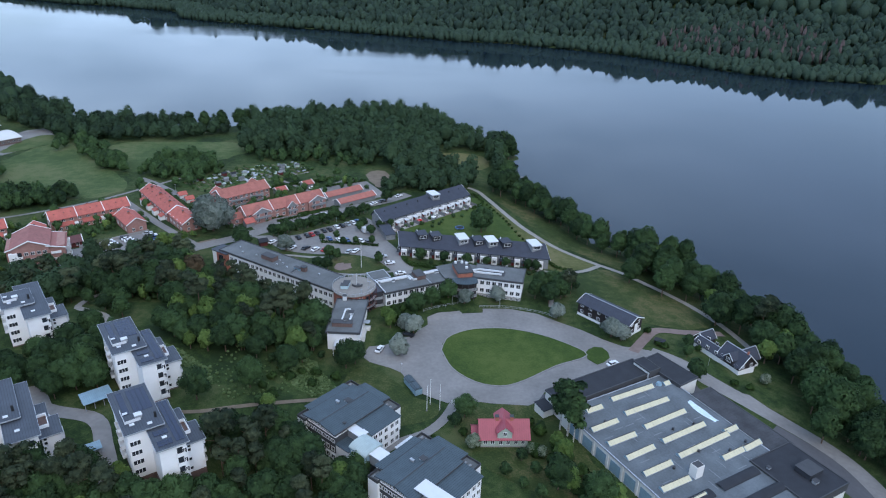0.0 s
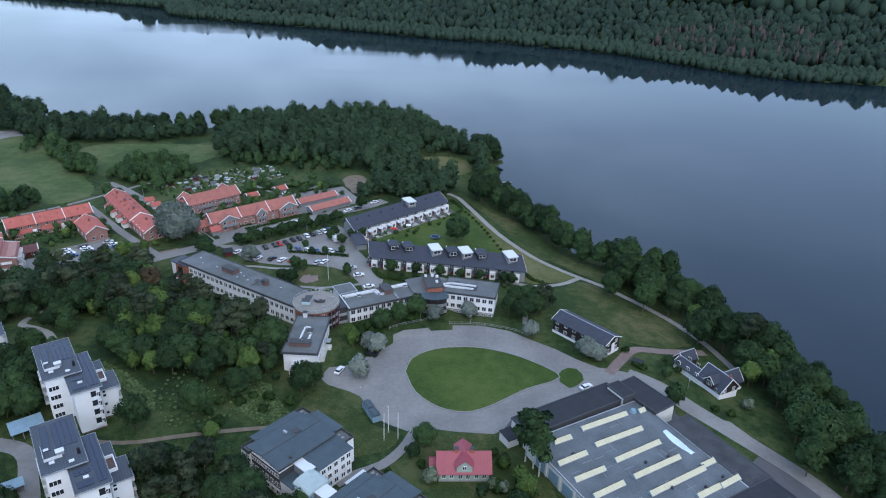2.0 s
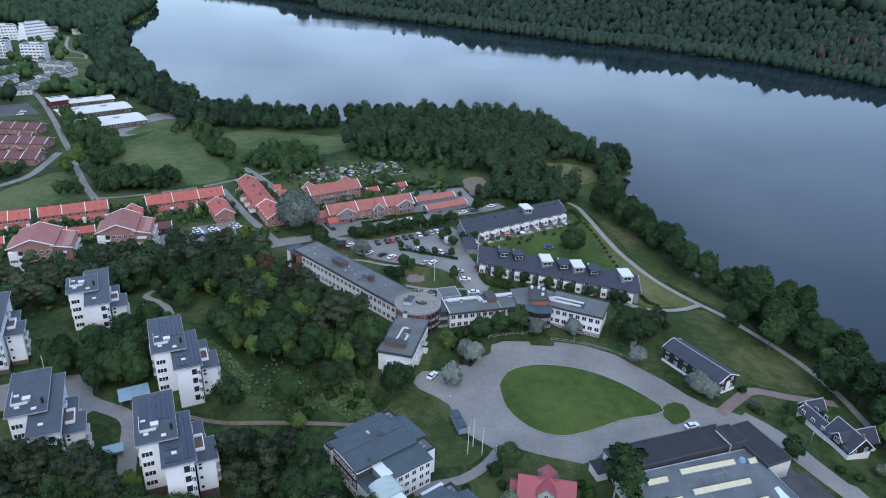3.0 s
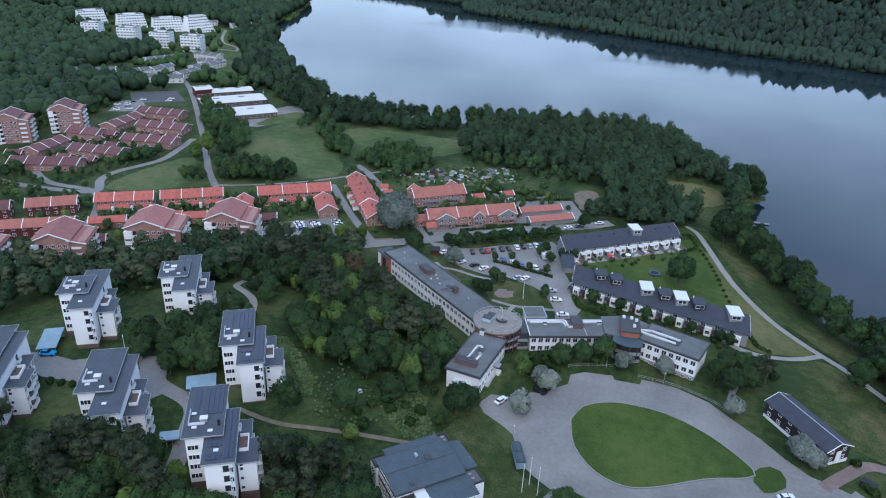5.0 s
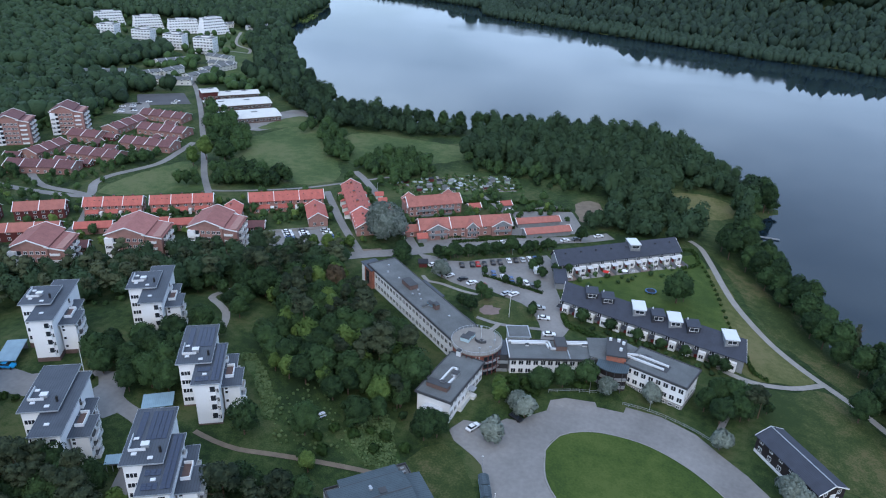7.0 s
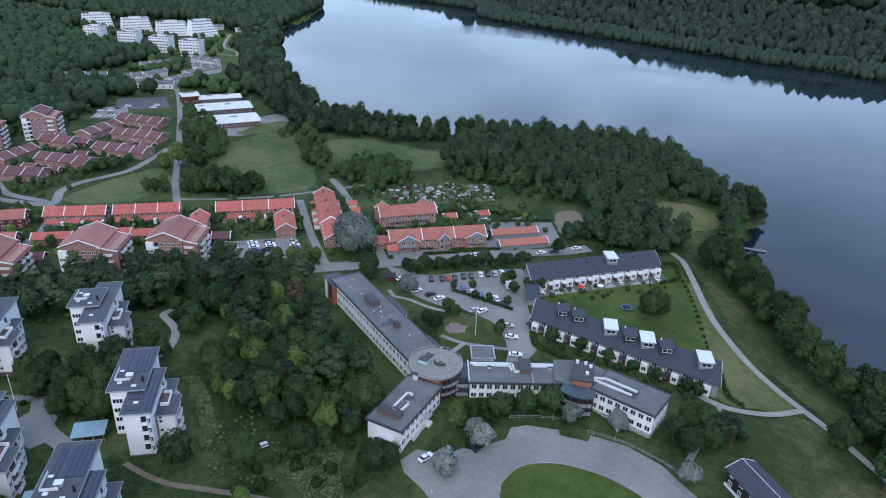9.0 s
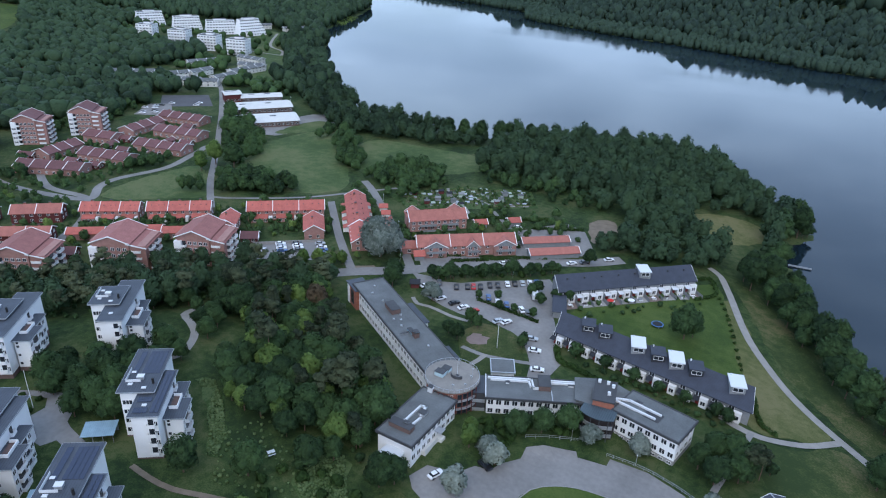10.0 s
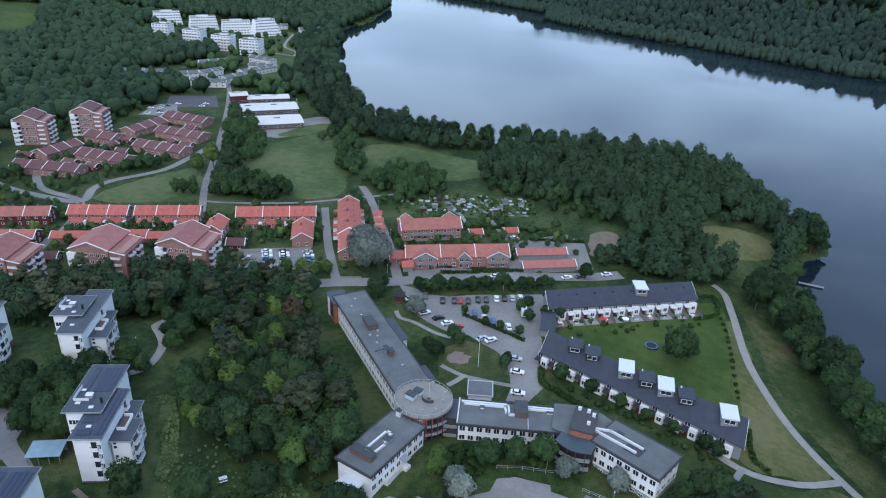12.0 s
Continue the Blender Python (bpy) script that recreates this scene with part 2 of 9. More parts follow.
M_ORANGE = mat("orange_clay_tiles", (0.43, 0.118, 0.092), 0.8, var=0.2, scale=0.5, seam=("X", 0.33, 0.25, 0.80), rnd=0.08)
M_ORANGE_FADED = mat("faded_clay_tiles", (0.36, 0.132, 0.104), 0.8, var=0.2, scale=0.5, seam=("X", 0.33, 0.25, 0.80), rnd=0.08)
M_ROSE = mat("rose_roof_tiles", (0.300, 0.122, 0.108), 0.8, var=0.18, scale=0.5, seam=("X", 0.4, 0.25, 0.80), rnd=0.12)
M_MAROON = mat("maroon_roof_tiles", (0.150, 0.066, 0.066), 0.8, var=0.18, scale=0.5, seam=("X", 0.4, 0.25, 0.80), rnd=0.12)
M_RED_METAL = mat("red_painted_sheet_roof", (0.32, 0.070, 0.090), 0.5, var=0.12, scale=0.5, seam=("X", 0.6, 0.1, 0.75))
M_BRICK = mat("red_brick", (0.33, 0.125, 0.085), 0.9, var=0.22, scale=0.8, seam=("Z", 0.25, 0.16, 0.8))
M_BRICK_PINK = mat("pale_red_brick", (0.345, 0.188, 0.162), 0.9, var=0.16, scale=0.8, seam=("Z", 0.25, 0.16, 0.86))
M_BRICK_DARK = mat("brown_brick", (0.14, 0.092, 0.080), 0.9, var=0.2, scale=0.8, seam=("Z", 0.25, 0.16, 0.8))
M_BLACKWOOD = mat("black_brown_board", (0.028, 0.022, 0.022), 0.8, var=0.25, scale=0.8, seam=("Z", 0.2, 0.15, 0.6))
M_REDWOOD = mat("falu_red_board", (0.115, 0.028, 0.026), 0.85, var=0.2, scale=0.8, seam=("X", 0.2, 0.15, 0.7))
M_GREYWOOD = mat("grey_board", (0.23, 0.24, 0.25), 0.85, var=0.15, scale=0.8, seam=("X", 0.2, 0.12, 0.8))
M_GREENWOOD = mat("pale_green_board", (0.36, 0.43, 0.37), 0.75, var=0.08, scale=0.8, seam=("X", 0.2, 0.12, 0.85))
M_REDDOOR = mat("dark_red_door_paint", (0.18, 0.02, 0.02), 0.5)
M_GLASS = mat("dark_window_glass", (0.022, 0.028, 0.036), 0.12, var=0.3, scale=0.7, bump=0.0, spec=0.6)
M_SKYLIGHT = mat("cream_acrylic_skylight", (0.57, 0.53, 0.37), 0.6, var=0.10, scale=0.7, seam=("X", 1.0, 0.06, 0.72))
M_METAL = mat("galvanised_steel", (0.45, 0.47, 0.5), 0.45, 0.5, 0.12, 1.2)
M_SCHOOL = mat("weathered_white_sheet", (0.60, 0.59, 0.56), 0.6, var=0.10, scale=0.15, seam=("X", 1.2, 0.06, 0.86))
M_DUCT = mat("white_metal_duct", (0.63, 0.65, 0.67), 0.45, var=0.05)
M_BLUEGREY = mat("blue_grey_sheet", (0.22, 0.33, 0.40), 0.5, var=0.15, scale=0.5, seam=("X", 0.5, 0.1, 0.8))
M_PANEL = mat("solar_cells", (0.018, 0.026, 0.055), 0.25, var=0.2, scale=0.8, spec=0.6)
M_CONCRETE = mat("concrete", (0.30, 0.29, 0.28), 0.9, var=0.18, scale=0.4)
M_BLACK = mat("black_rubber", (0.015, 0.015, 0.016), 0.7)
M_BARK = mat("pine_and_birch_bark", (0.13, 0.085, 0.06), 0.95, var=0.35, scale=1.5, bump=0.5)
M_BIRCH = mat("white_birch_bark", (0.52, 0.50, 0.46), 0.85, var=0.3, scale=3.0, seam=("Z", 0.9, 0.12, 0.35))
M_RUSSET = leaf_mat("withering_brown_leaves", (0.040, 0.034, 0.022), (0.145, 0.105, 0.062))
M_LEAF = leaf_mat("broad_leaves", (0.013, 0.031, 0.014), (0.070, 0.128, 0.046))
# Woodland tones lean towards blue: painted haze, not only leaf colour.
M_LEAF_HAZED = leaf_mat("hazed_woodland_leaves", (0.012, 0.026, 0.017), (0.050, 0.090, 0.045), 0.055)
M_LEAF_LIGHT = leaf_mat("fresh_leaves", (0.052, 0.100, 0.026), (0.165, 0.245, 0.066))
M_PINE = leaf_mat("pine_needles", (0.020, 0.034, 0.020), (0.100, 0.122, 0.066))
# Narrow bluish range with lifted darks imitates haze over the far hillside.
M_FOREST_HAZED = leaf_mat("hazed_forest_crowns", (0.020, 0.038, 0.029), (0.045, 0.077, 0.050), 0.02)
# Same haze worked into the spruce colours.
M_SPRUCE_HAZED = leaf_mat("hazed_spruce_needles", (0.017, 0.033, 0.026), (0.039, 0.065, 0.044), 0.02)
M_WILLOW = leaf_mat("silver_leaves", (0.110, 0.140, 0.120), (0.34, 0.39, 0.34))
M_BLOSSOM = leaf_mat("blossoming_leaves", (0.036, 0.070, 0.028), (0.42, 0.46, 0.36))
M_WEED = leaf_mat("pale_weeds", (0.052, 0.092, 0.030), (0.15, 0.21, 0.09))
M_HEDGE = leaf_mat("hedge_leaves", (0.020, 0.045, 0.012), (0.060, 0.110, 0.028))
M_DEAD = leaf_mat("bare_dead_spruce_twigs", (0.050, 0.038, 0.036), (0.12, 0.092, 0.088))
M_WATER = mat("lake_water", (0.009, 0.018, 0.027), 0.05, var=0.1, scale=0.01, bump=0.0, spec=0.5)
wb = M_WATER.node_tree.nodes["Principled BSDF"]
wb.inputs["IOR"].default_value = 1.333
wnode, wlink = M_WATER.node_tree.nodes, M_WATER.node_tree.links
rip, rip_co, rip_map, rip_b = (wnode.new("ShaderNodeTexNoise"), wnode.new("ShaderNodeTexCoord"), wnode.new("ShaderNodeMapping"), wnode.new("ShaderNodeBump"))
rip.inputs["Scale"].default_value, rip.inputs["Detail"].default_value = 0.35, 5
rip_map.inputs["Scale"].default_value = (1.0, 0.6, 1.0)
rip_b.inputs["Strength"].default_value, rip_b.inputs["Distance"].default_value = 0.03, 0.25
wlink.new(rip_co.outputs["Object"], rip_map.inputs["Vector"])
wlink.new(rip_map.outputs["Vector"], rip.inputs["Vector"])
wlink.new(rip.outputs["Fac"], rip_b.inputs["Height"])
# broad catspaws of wind, where the ripples are stronger
paw, paw_map, paw_r, paw_s = (wnode.new("ShaderNodeTexNoise"), wnode.new("ShaderNodeMapping"), wnode.new("ShaderNodeMapRange"), wnode.new("ShaderNodeMapRange"))
paw.inputs["Scale"].default_value, paw.inputs["Detail"].default_value = 0.006, 4
paw_map.inputs["Scale"].default_value = (0.6, 1.6, 1.0)
paw_map.inputs["Rotation"].default_value = (0, 0, radians(20))
for node, lo, hi in ((paw_r, 0.012, 0.12), (paw_s, 0.02, 0.11)):
    node.inputs["From Min"].default_value, node.inputs["From Max"].default_value = 0.48, 0.66
    node.inputs["To Min"].default_value, node.inputs["To Max"].default_value = lo, hi
    wlink.new(paw.outputs["Fac"], node.inputs["Value"])
wlink.new(rip_co.outputs["Object"], paw_map.inputs["Vector"])
wlink.new(paw_map.outputs["Vector"], paw.inputs["Vector"])
wlink.new(paw_r.outputs[0], rip_b.inputs["Strength"])
wlink.new(paw_s.outputs[0], wb.inputs["Roughness"])
wlink.new(rip_b.outputs["Normal"], wb.inputs["Normal"])


# ---- building blocks ----
def thing(name, m, label, category, group="", kind=""):
    ob = new(name)
    ob.empty_display_size = 0.5
    ob.matrix_world = m
    return tagged(ob, label, category, group, kind)


def part(name, bm, material, parent, label="", smooth_faces=False):
    me = bpy.data.meshes.new(name)
    bmesh.ops.recalc_face_normals(bm, faces=bm.faces)
    bm.to_mesh(me)
    bm.free()
    for mm in material if isinstance(material, (list, tuple)) else [material]:
        me.materials.append(mm)
    if smooth_faces:
        me.shade_smooth()
    ob = new(name, me)
    ob.parent = parent
    return tagged(ob, label)


def share(name, me, parent, m):
    """A part that shares its mesh with others of its kind."""
    ob = new(name, me)
    ob.parent = parent
    ob.matrix_local = m
    return ob


def box(bm, x0, x1, y0, y1, z0, z1, mi=0):
    v = [bm.verts.new((x, y, z)) for z in (z0, z1) for x, y in ((x0, y0), (x1, y0), (x1, y1), (x0, y1))]
    for f in ((3, 2, 1, 0), (4, 5, 6, 7), (0, 1, 5, 4), (1, 2, 6, 5), (2, 3, 7, 6), (3, 0, 4, 7)):
        bm.faces.new([v[i] for i in f]).material_index = mi
    return v


def prism(bm, profile, x0, x1, mi=0):
    """A profile in (y, z), counter-clockwise seen from +x, drawn out along x."""
    a = [bm.verts.new((x0, y, z)) for y, z in profile]
    b = [bm.verts.new((x1, y, z)) for y, z in profile]
    bm.faces.new(a[::-1]).material_index = mi
    bm.faces.new(b).material_index = mi
    for i in range(len(a)):
        j = (i + 1) % len(a)
        bm.faces.new((a[i], a[j], b[j], b[i])).material_index = mi


def tube(bm, x, y, z0, z1, r0, r1, n=8, mi=0):
    rings = [[bm.verts.new((x + r * math.cos(math.tau * i / n), y + r * math.sin(math.tau * i / n), z)) for i in range(n)] for z, r in ((z0, r0), (z1, r1))]
    for i in range(n):
        bm.faces.new((rings[0][i], rings[0][(i + 1) % n], rings[1][(i + 1) % n], rings[1][i])).material_index = mi
    bm.faces.new(rings[1]).material_index = mi
    bm.faces.new(rings[0][::-1]).material_index = mi


def box_mesh(name, dims, materials):
    """A box of (x0, x1, y0, y1, z0, z1) as mesh data to be shared."""
    bm = bmesh.new()
    box(bm, *dims)
    me = bpy.data.meshes.new(name)
    bm.to_mesh(me)
    bm.free()
    for mm in materials:
        me.materials.append(mm)
    return me


WINDOWS = {}


def window_mesh(w, h, frame_m, bars=1):
    """A window that faces -y: frame all round, glass set back, mullions."""
    key = (round(w, 2), round(h, 2), frame_m.name, bars)
    if key not in WINDOWS:
        bm = bmesh.new()
        t = 0.09
        ys = [-0.09, -0.02]
        edges = [-w / 2 - t, -w / 2]
        for i in range(bars):
            x = -w / 2 + w * (i + 1) / (bars + 1)
            edges += [x - 0.05, x + 0.05]
        edges += [w / 2, w / 2 + t]
        zs = [-h / 2 - t, -h / 2, h / 2, h / 2 + t]
        grid = [[bm.verts.new((x, ys[0], z)) for z in zs] for x in edges]
        for i in range(len(edges) - 1):
            for j in range(3):
                ring = [grid[i][j], grid[i + 1][j], grid[i + 1][j + 1], grid[i][j + 1]]
                if j == 1 and i % 2 == 1:
                    deep = [bm.verts.new((v.co.x, ys[1], v.co.z)) for v in ring]
                    for k in range(4):
                        bm.faces.new((ring[k], ring[(k + 1) % 4], deep[(k + 1) % 4], deep[k]))
                    bm.faces.new(deep).material_index = 1
                else:
                    bm.faces.new(ring)
        rim = [e for e in bm.edges if len(e.link_faces) == 1]
        out = bmesh.ops.extrude_edge_only(bm, edges=rim)["geom"]
        for v in out:
            if isinstance(v, bmesh.types.BMVert):
                v.co.y = 0.1
        me = bpy.data.meshes.new("window")
        bmesh.ops.recalc_face_normals(bm, faces=bm.faces)
        bm.to_mesh(me)
        bm.free()
        me.materials.append(frame_m)
        me.materials.append(M_GLASS)
        WINDOWS[key] = me
    return WINDOWS[key]


def windows(parent, a, b, xs, zs, w=1.2, h=1.3, frame_m=None, bars=1):
    """Windows on the wall from a to b, seen from outside with a at its left: xs run from 0 at a to 1 at b."""
    (ax, ay), (bx, by) = a, b
    rz = math.degrees(math.atan2(by - ay, bx - ax))
    me = window_mesh(w, h, frame_m or M_TRIM, bars)
    for z in zs:
        for u in xs:
            share("window", me, parent, pose(ax + (bx - ax) * u, ay + (by - ay) * u, z, 0, 0, rz))


def spread(n, pad=0.5):
    return [(i + pad) / (n - 1 + 2 * pad) for i in range(n)]


FOOTPRINTS = []


def footprint(cx, cy, ang, L, W, pad=1.5):
    FOOTPRINTS.append((cx, cy, radians(ang), L / 2 + pad, W / 2 + pad))


def gable_roof(bm, L, W, eave, ridge, over=0.5, th=0.22, at=0.0, x0=None, x1=None):
    """A pitched roof slab, its ridge along x at y = at."""
    x0, x1 = (-L / 2 - over if x0 is None else x0), (L / 2 + over if x1 is None else x1)
    k1, k2 = (ridge - eave) / (W / 2 + at), (ridge - eave) / (W / 2 - at)
    y0, y1 = -W / 2 - over, W / 2 + over
    z0, z1 = eave - over * k1, eave - over * k2
    prism(bm, [(y0, z0), (at, ridge), (at, ridge + th), (y0, z0 + th)], x0, x1)
    prism(bm, [(at, ridge), (y1, z1), (y1, z1 + th), (at, ridge + th)], x0, x1)


def gable_body(bm, L, W, z0, eave, ridge, at=0.0):
    prism(bm, [(-W / 2, z0), (W / 2, z0), (W / 2, eave), (at, ridge), (-W / 2, eave)], -L / 2, L / 2)


def flat_roof(parent, x0, x1, y0, y1, z, top, edge=None, over=0.4, rim=0.25, name="roof"):
    """A flat roof: deck and a raised rim round it."""
    bm = bmesh.new()
    x0, x1, y0, y1 = x0 - over, x1 + over, y0 - over, y1 + over
    box(bm, x0 + 0.3, x1 - 0.3, y0 + 0.3, y1 - 0.3, z - 0.3, z)
    roof = part(name, bm, top, parent)
    bm = bmesh.new()
    for a in ((x0, x1, y0, y0 + 0.3), (x0, x1, y1 - 0.3, y1), (x0, x0 + 0.3, y0 + 0.3, y1 - 0.3), (x1 - 0.3, x1, y0 + 0.3, y1 - 0.3)):
        box(bm, *a, z - 0.35, z + rim)
    part("roof_edge", bm, edge or M_EDGE, roof)
    return roof


# ---- ground, water, roads ----
def array_mesh(name, verts, tris=None, quads=None, mats=(), tri_mat=None, quad_mat=None):
    """A mesh straight from arrays."""
    tris = np.zeros((0, 3), np.int32) if tris is None else np.asarray(tris, np.int32)
    quads = np.zeros((0, 4), np.int32) if quads is None else np.asarray(quads, np.int32)
    me = bpy.data.meshes.new(name)
    me.vertices.add(len(verts))
    me.vertices.foreach_set("co", np.asarray(verts, np.float32).ravel())
    loops = np.concatenate([tris.ravel(), quads.ravel()])
    me.loops.add(len(loops))
    me.loops.foreach_set("vertex_index", loops)
    totals = np.concatenate([np.full(len(tris), 3), np.full(len(quads), 4)]).astype(np.int32)
    starts = np.concatenate([[0], np.cumsum(totals)[:-1]]).astype(np.int32)
    me.polygons.add(len(totals))
    me.polygons.foreach_set("loop_start", starts)
    me.polygons.foreach_set("loop_total", totals)
    if tri_mat is not None or quad_mat is not None:
        idx = np.concatenate([np.zeros(len(tris)) if tri_mat is None else tri_mat, np.zeros(len(quads)) if quad_mat is None else quad_mat])
        me.polygons.foreach_set("material_index", idx.astype(np.int32))
    for mm in mats:
        me.materials.append(mm)
    me.update(calc_edges=True)
    return me


STEP = 4.0
core_x, core_y = np.arange(-460, 204, STEP), np.arange(60, 580, STEP)
def outward(start, sign, first, limit, growth):
    out, p, s = [], start, first
    while abs(p) < limit:
        s = min(s * growth, 260)
        p += sign * s
        out.append(p)
    return out
lines_x = np.array(outward(core_x[0], -1, 5, 4400, 1.05)[::-1] + list(core_x) + outward(core_x[-1], 1, 6, 4400, 1.08))
lines_y = np.array(outward(core_y[0], -1, 6, 4400, 1.12)[::-1] + list(core_y) + outward(core_y[-1], 1, 5, 4400, 1.03))
gx, gy = np.meshgrid(lines_x, lines_y)
gzv = ground(gx.ravel(), gy.ravel())
nx, ny = len(lines_x), len(lines_y)
idx = np.arange(nx * ny).reshape(ny, nx)
quads = np.stack([idx[:-1, :-1], idx[:-1, 1:], idx[1:, 1:], idx[1:, :-1]], -1).reshape(-1, 4)
me = array_mesh("ground", np.stack([gx.ravel(), gy.ravel(), gzv], -1), None, quads, [M_GROUND])
me.shade_smooth()
tagged(new("ground", me), "rough grass and woodland floor sloping to the lake", "ground", kind="structure")

bm = bmesh.new()
v = [bm.verts.new((x, y, WATER)) for x, y in ((-4390, -4390), (4390, -4390), (4390, 4390), (-4390, 4390))]
bm.faces.new(v)
me = bpy.data.meshes.new("water")
bm.to_mesh(me)
bm.free()
me.materials.append(M_WATER)
tagged(new("water", me), "calm grey-blue lake mirroring a cloudy sky", "lake", kind="structure")


def bend(pts, step=2.5, closed=False):
    """A smooth line through points."""
    p = [np.array(q, float) for q in pts]
    n, out = len(p), []
    for i in range(n if closed else n - 1):
        g = (lambda k: p[k % n]) if closed else (lambda k: p[min(max(k, 0), n - 1)])
        a, b, c, d = g(i - 1), g(i), g(i + 1), g(i + 2)
        k = max(2, int(np.linalg.norm(c - b) / step))
        for t in np.arange(k) / k:
            out.append(0.5 * (2 * b + (c - a) * t + (2 * a - 5 * b + 4 * c - d) * t * t + (3 * b - a - 3 * c + d) * t ** 3))
    if not closed:
        out.append(p[-1])
    return np.array(out)


LAID = []


def drape(name, poly, material, off, label, category, even=False):
    """A flat area laid over the terrain; grass has soft, uneven edges."""
    LAID.append(name)
    off += 0.0005 * len(LAID)
    if name in ("lawn", "meadow", "clearing", "gravel_area") and not even:
        r = np.random.default_rng(len(LAID))
        q = bend(poly, 3.0, True)
        poly = [tuple(p) for p in q + r.normal(0, 0.45, q.shape)]
    bm = bmesh.new()
    f = bm.faces.new([bm.verts.new((x, y, 0)) for x, y in poly])
    if f.normal.z < 0:
        f.normal_flip()
    xs, ys = [p[0] for p in poly], [p[1] for p in poly]
    for axis, lo, hi in ((0, min(xs), max(xs)), (1, min(ys), max(ys))):
        k = math.ceil(lo / STEP)
        while k * STEP < hi:
            co, no = [0, 0, 0], [0, 0, 0]
            co[axis], no[axis] = k * STEP, 1
            bmesh.ops.bisect_plane(bm, geom=bm.verts[:] + bm.edges[:] + bm.faces[:], plane_co=co, plane_no=no)
            k += 1
    bmesh.ops.triangulate(bm, faces=bm.faces)
    zs = ground(np.array([v.co.x for v in bm.verts]), np.array([v.co.y for v in bm.verts]))
    for v, z in zip(bm.verts, zs):
        v.co.z = z + off
    for f in bm.faces:
        if f.normal.z < 0:
            f.normal_flip()
    me = bpy.data.meshes.new(name)
    bm.to_mesh(me)
    bm.free()
    me.materials.append(material)
    return tagged(new(name, me), label, category, kind="structure")


ROADS = []


def strip(name, pts, width, material, off, label, category="path", thick=0.0):
    """A road, path or kerb of even width along a smooth line over the terrain."""
    line = bend(pts)
    d = np.gradient(line, axis=0)
    n = np.stack([-d[:, 1], d[:, 0]], -1) / np.maximum(np.linalg.norm(d, axis=1), 1e-6)[:, None]
    rows = []
    for s in (-1, -0.34, 0.34, 1):
        q = line + n * s * width / 2
        rows.append(np.column_stack([q, ground(q[:, 0], q[:, 1]) + off]))
    k = len(line)
    v = np.concatenate(rows)
    i = np.arange(k - 1)
    q = np.concatenate([np.stack([r * k + i, (r + 1) * k + i, (r + 1) * k + i + 1, r * k + i + 1], -1)[:, ::-1] for r in range(3)])
    if thick:
        low = np.concatenate([rows[0], rows[3]]) - (0, 0, thick)
        b0 = len(v)
        v = np.concatenate([v, low])
        q = np.concatenate([q, np.stack([b0 + i, i, i + 1, b0 + i + 1], -1), np.stack([3 * k + i, b0 + k + i, b0 + k + i + 1, 3 * k + i + 1], -1)])
    me = array_mesh(name, v, None, q, [material])
    ROADS.append((line, width / 2))
    return tagged(new(name, me), label, category, kind="structure")


def on_road(x, y, pad=1.0):
    return any(np.min(np.hypot(l[:, 0] - x, l[:, 1] - y)) < w + pad for l, w in ROADS)


def in_poly(poly, x, y):
    inside = False
    for (x1, y1), (x2, y2) in zip(poly, poly[1:] + poly[:1]):
        if (y1 > y) != (y2 > y) and x < x1 + (y - y1) / (y2 - y1) * (x2 - x1):
            inside = not inside
    return inside


def blocked(x, y, pad=0.0):
    for cx, cy, a, hl, hw in FOOTPRINTS:
        dx, dy = x - cx, y - cy
        if abs(dx * math.cos(a) + dy * math.sin(a)) < hl + pad and abs(-dx * math.sin(a) + dy * math.cos(a)) < hw + pad:
            return True
    return False


ISLAND = [(0.5, 200), (2.1, 207.3), (7.1, 212.1), (14.2, 214.8), (25.4, 215.2), (38, 210.7), (49.2, 202.2), (48, 198.1), (38.6, 193), (26.6, 183.8), (19.3, 180.7), (11.3, 182.7), (4.2, 189.7)]
LOOP = [(-26, 195), (-24.1, 200.6), (-19.1, 202), (-15.5, 204.1), (-13.6, 207.3), (-9.6, 208.1), (-8.3, 211.8), (-4.7, 216.3), (-5, 220.4), (-1.3, 223.7), (6.8, 227), (7.9, 225.1), (15.5, 226.3), (15.5, 229.3), (25.5, 229.8), (35.7, 226.8), (43.2, 221.2), (50.6, 216.2), (57, 210.4), (63.3, 206.2), (69, 205), (76, 203), (66, 196.8), (42, 184.4), (33, 178.5), (30.2, 173.4), (27.3, 171.4), (15.8, 171.9), (5.8, 173.5), (2.9, 171.3), (-2.5, 173.9), (-6, 176.1), (-12.4, 186.4), (-15.8, 188.6), (-22.9, 191.6)]
PARKING = [(-88, 291), (-77.5, 283.2), (-71.3, 276.6), (-63.3, 273.9), (-55.4, 272.6), (-51.7, 272.5), (-46.5, 274.8), (-41.6, 273.3), (-33.6, 271.7), (-28.5, 268.8), (-23.2, 261.5), (-20.4, 256.8), (-18.6, 250.3), (-12.9, 253.6), (-12.2, 263.5), (-21.5, 281.6), (-27.5, 292), (-26.5, 304), (-38.8, 316.5), (-50.3, 307.4), (-59.3, 301), (-66.3, 294), (-75.1, 290), (-79.6, 292)]
drape("pavement", LOOP, M_ASPHALT, 0.10, "worn grey asphalt turning circle", "pavement")
drape("pavement", [(-156, 147), (-139, 151.5), (-132, 157.5), (-124, 162), (-117, 165), (-111.5, 161.5), (-103.5, 151.5), (-105, 147.8), (-114.6, 147.8), (-128.7, 144.6), (-140, 142), (-156, 140)], M_ASPHALT, 0.10, "asphalt court between the white towers", "pavement")
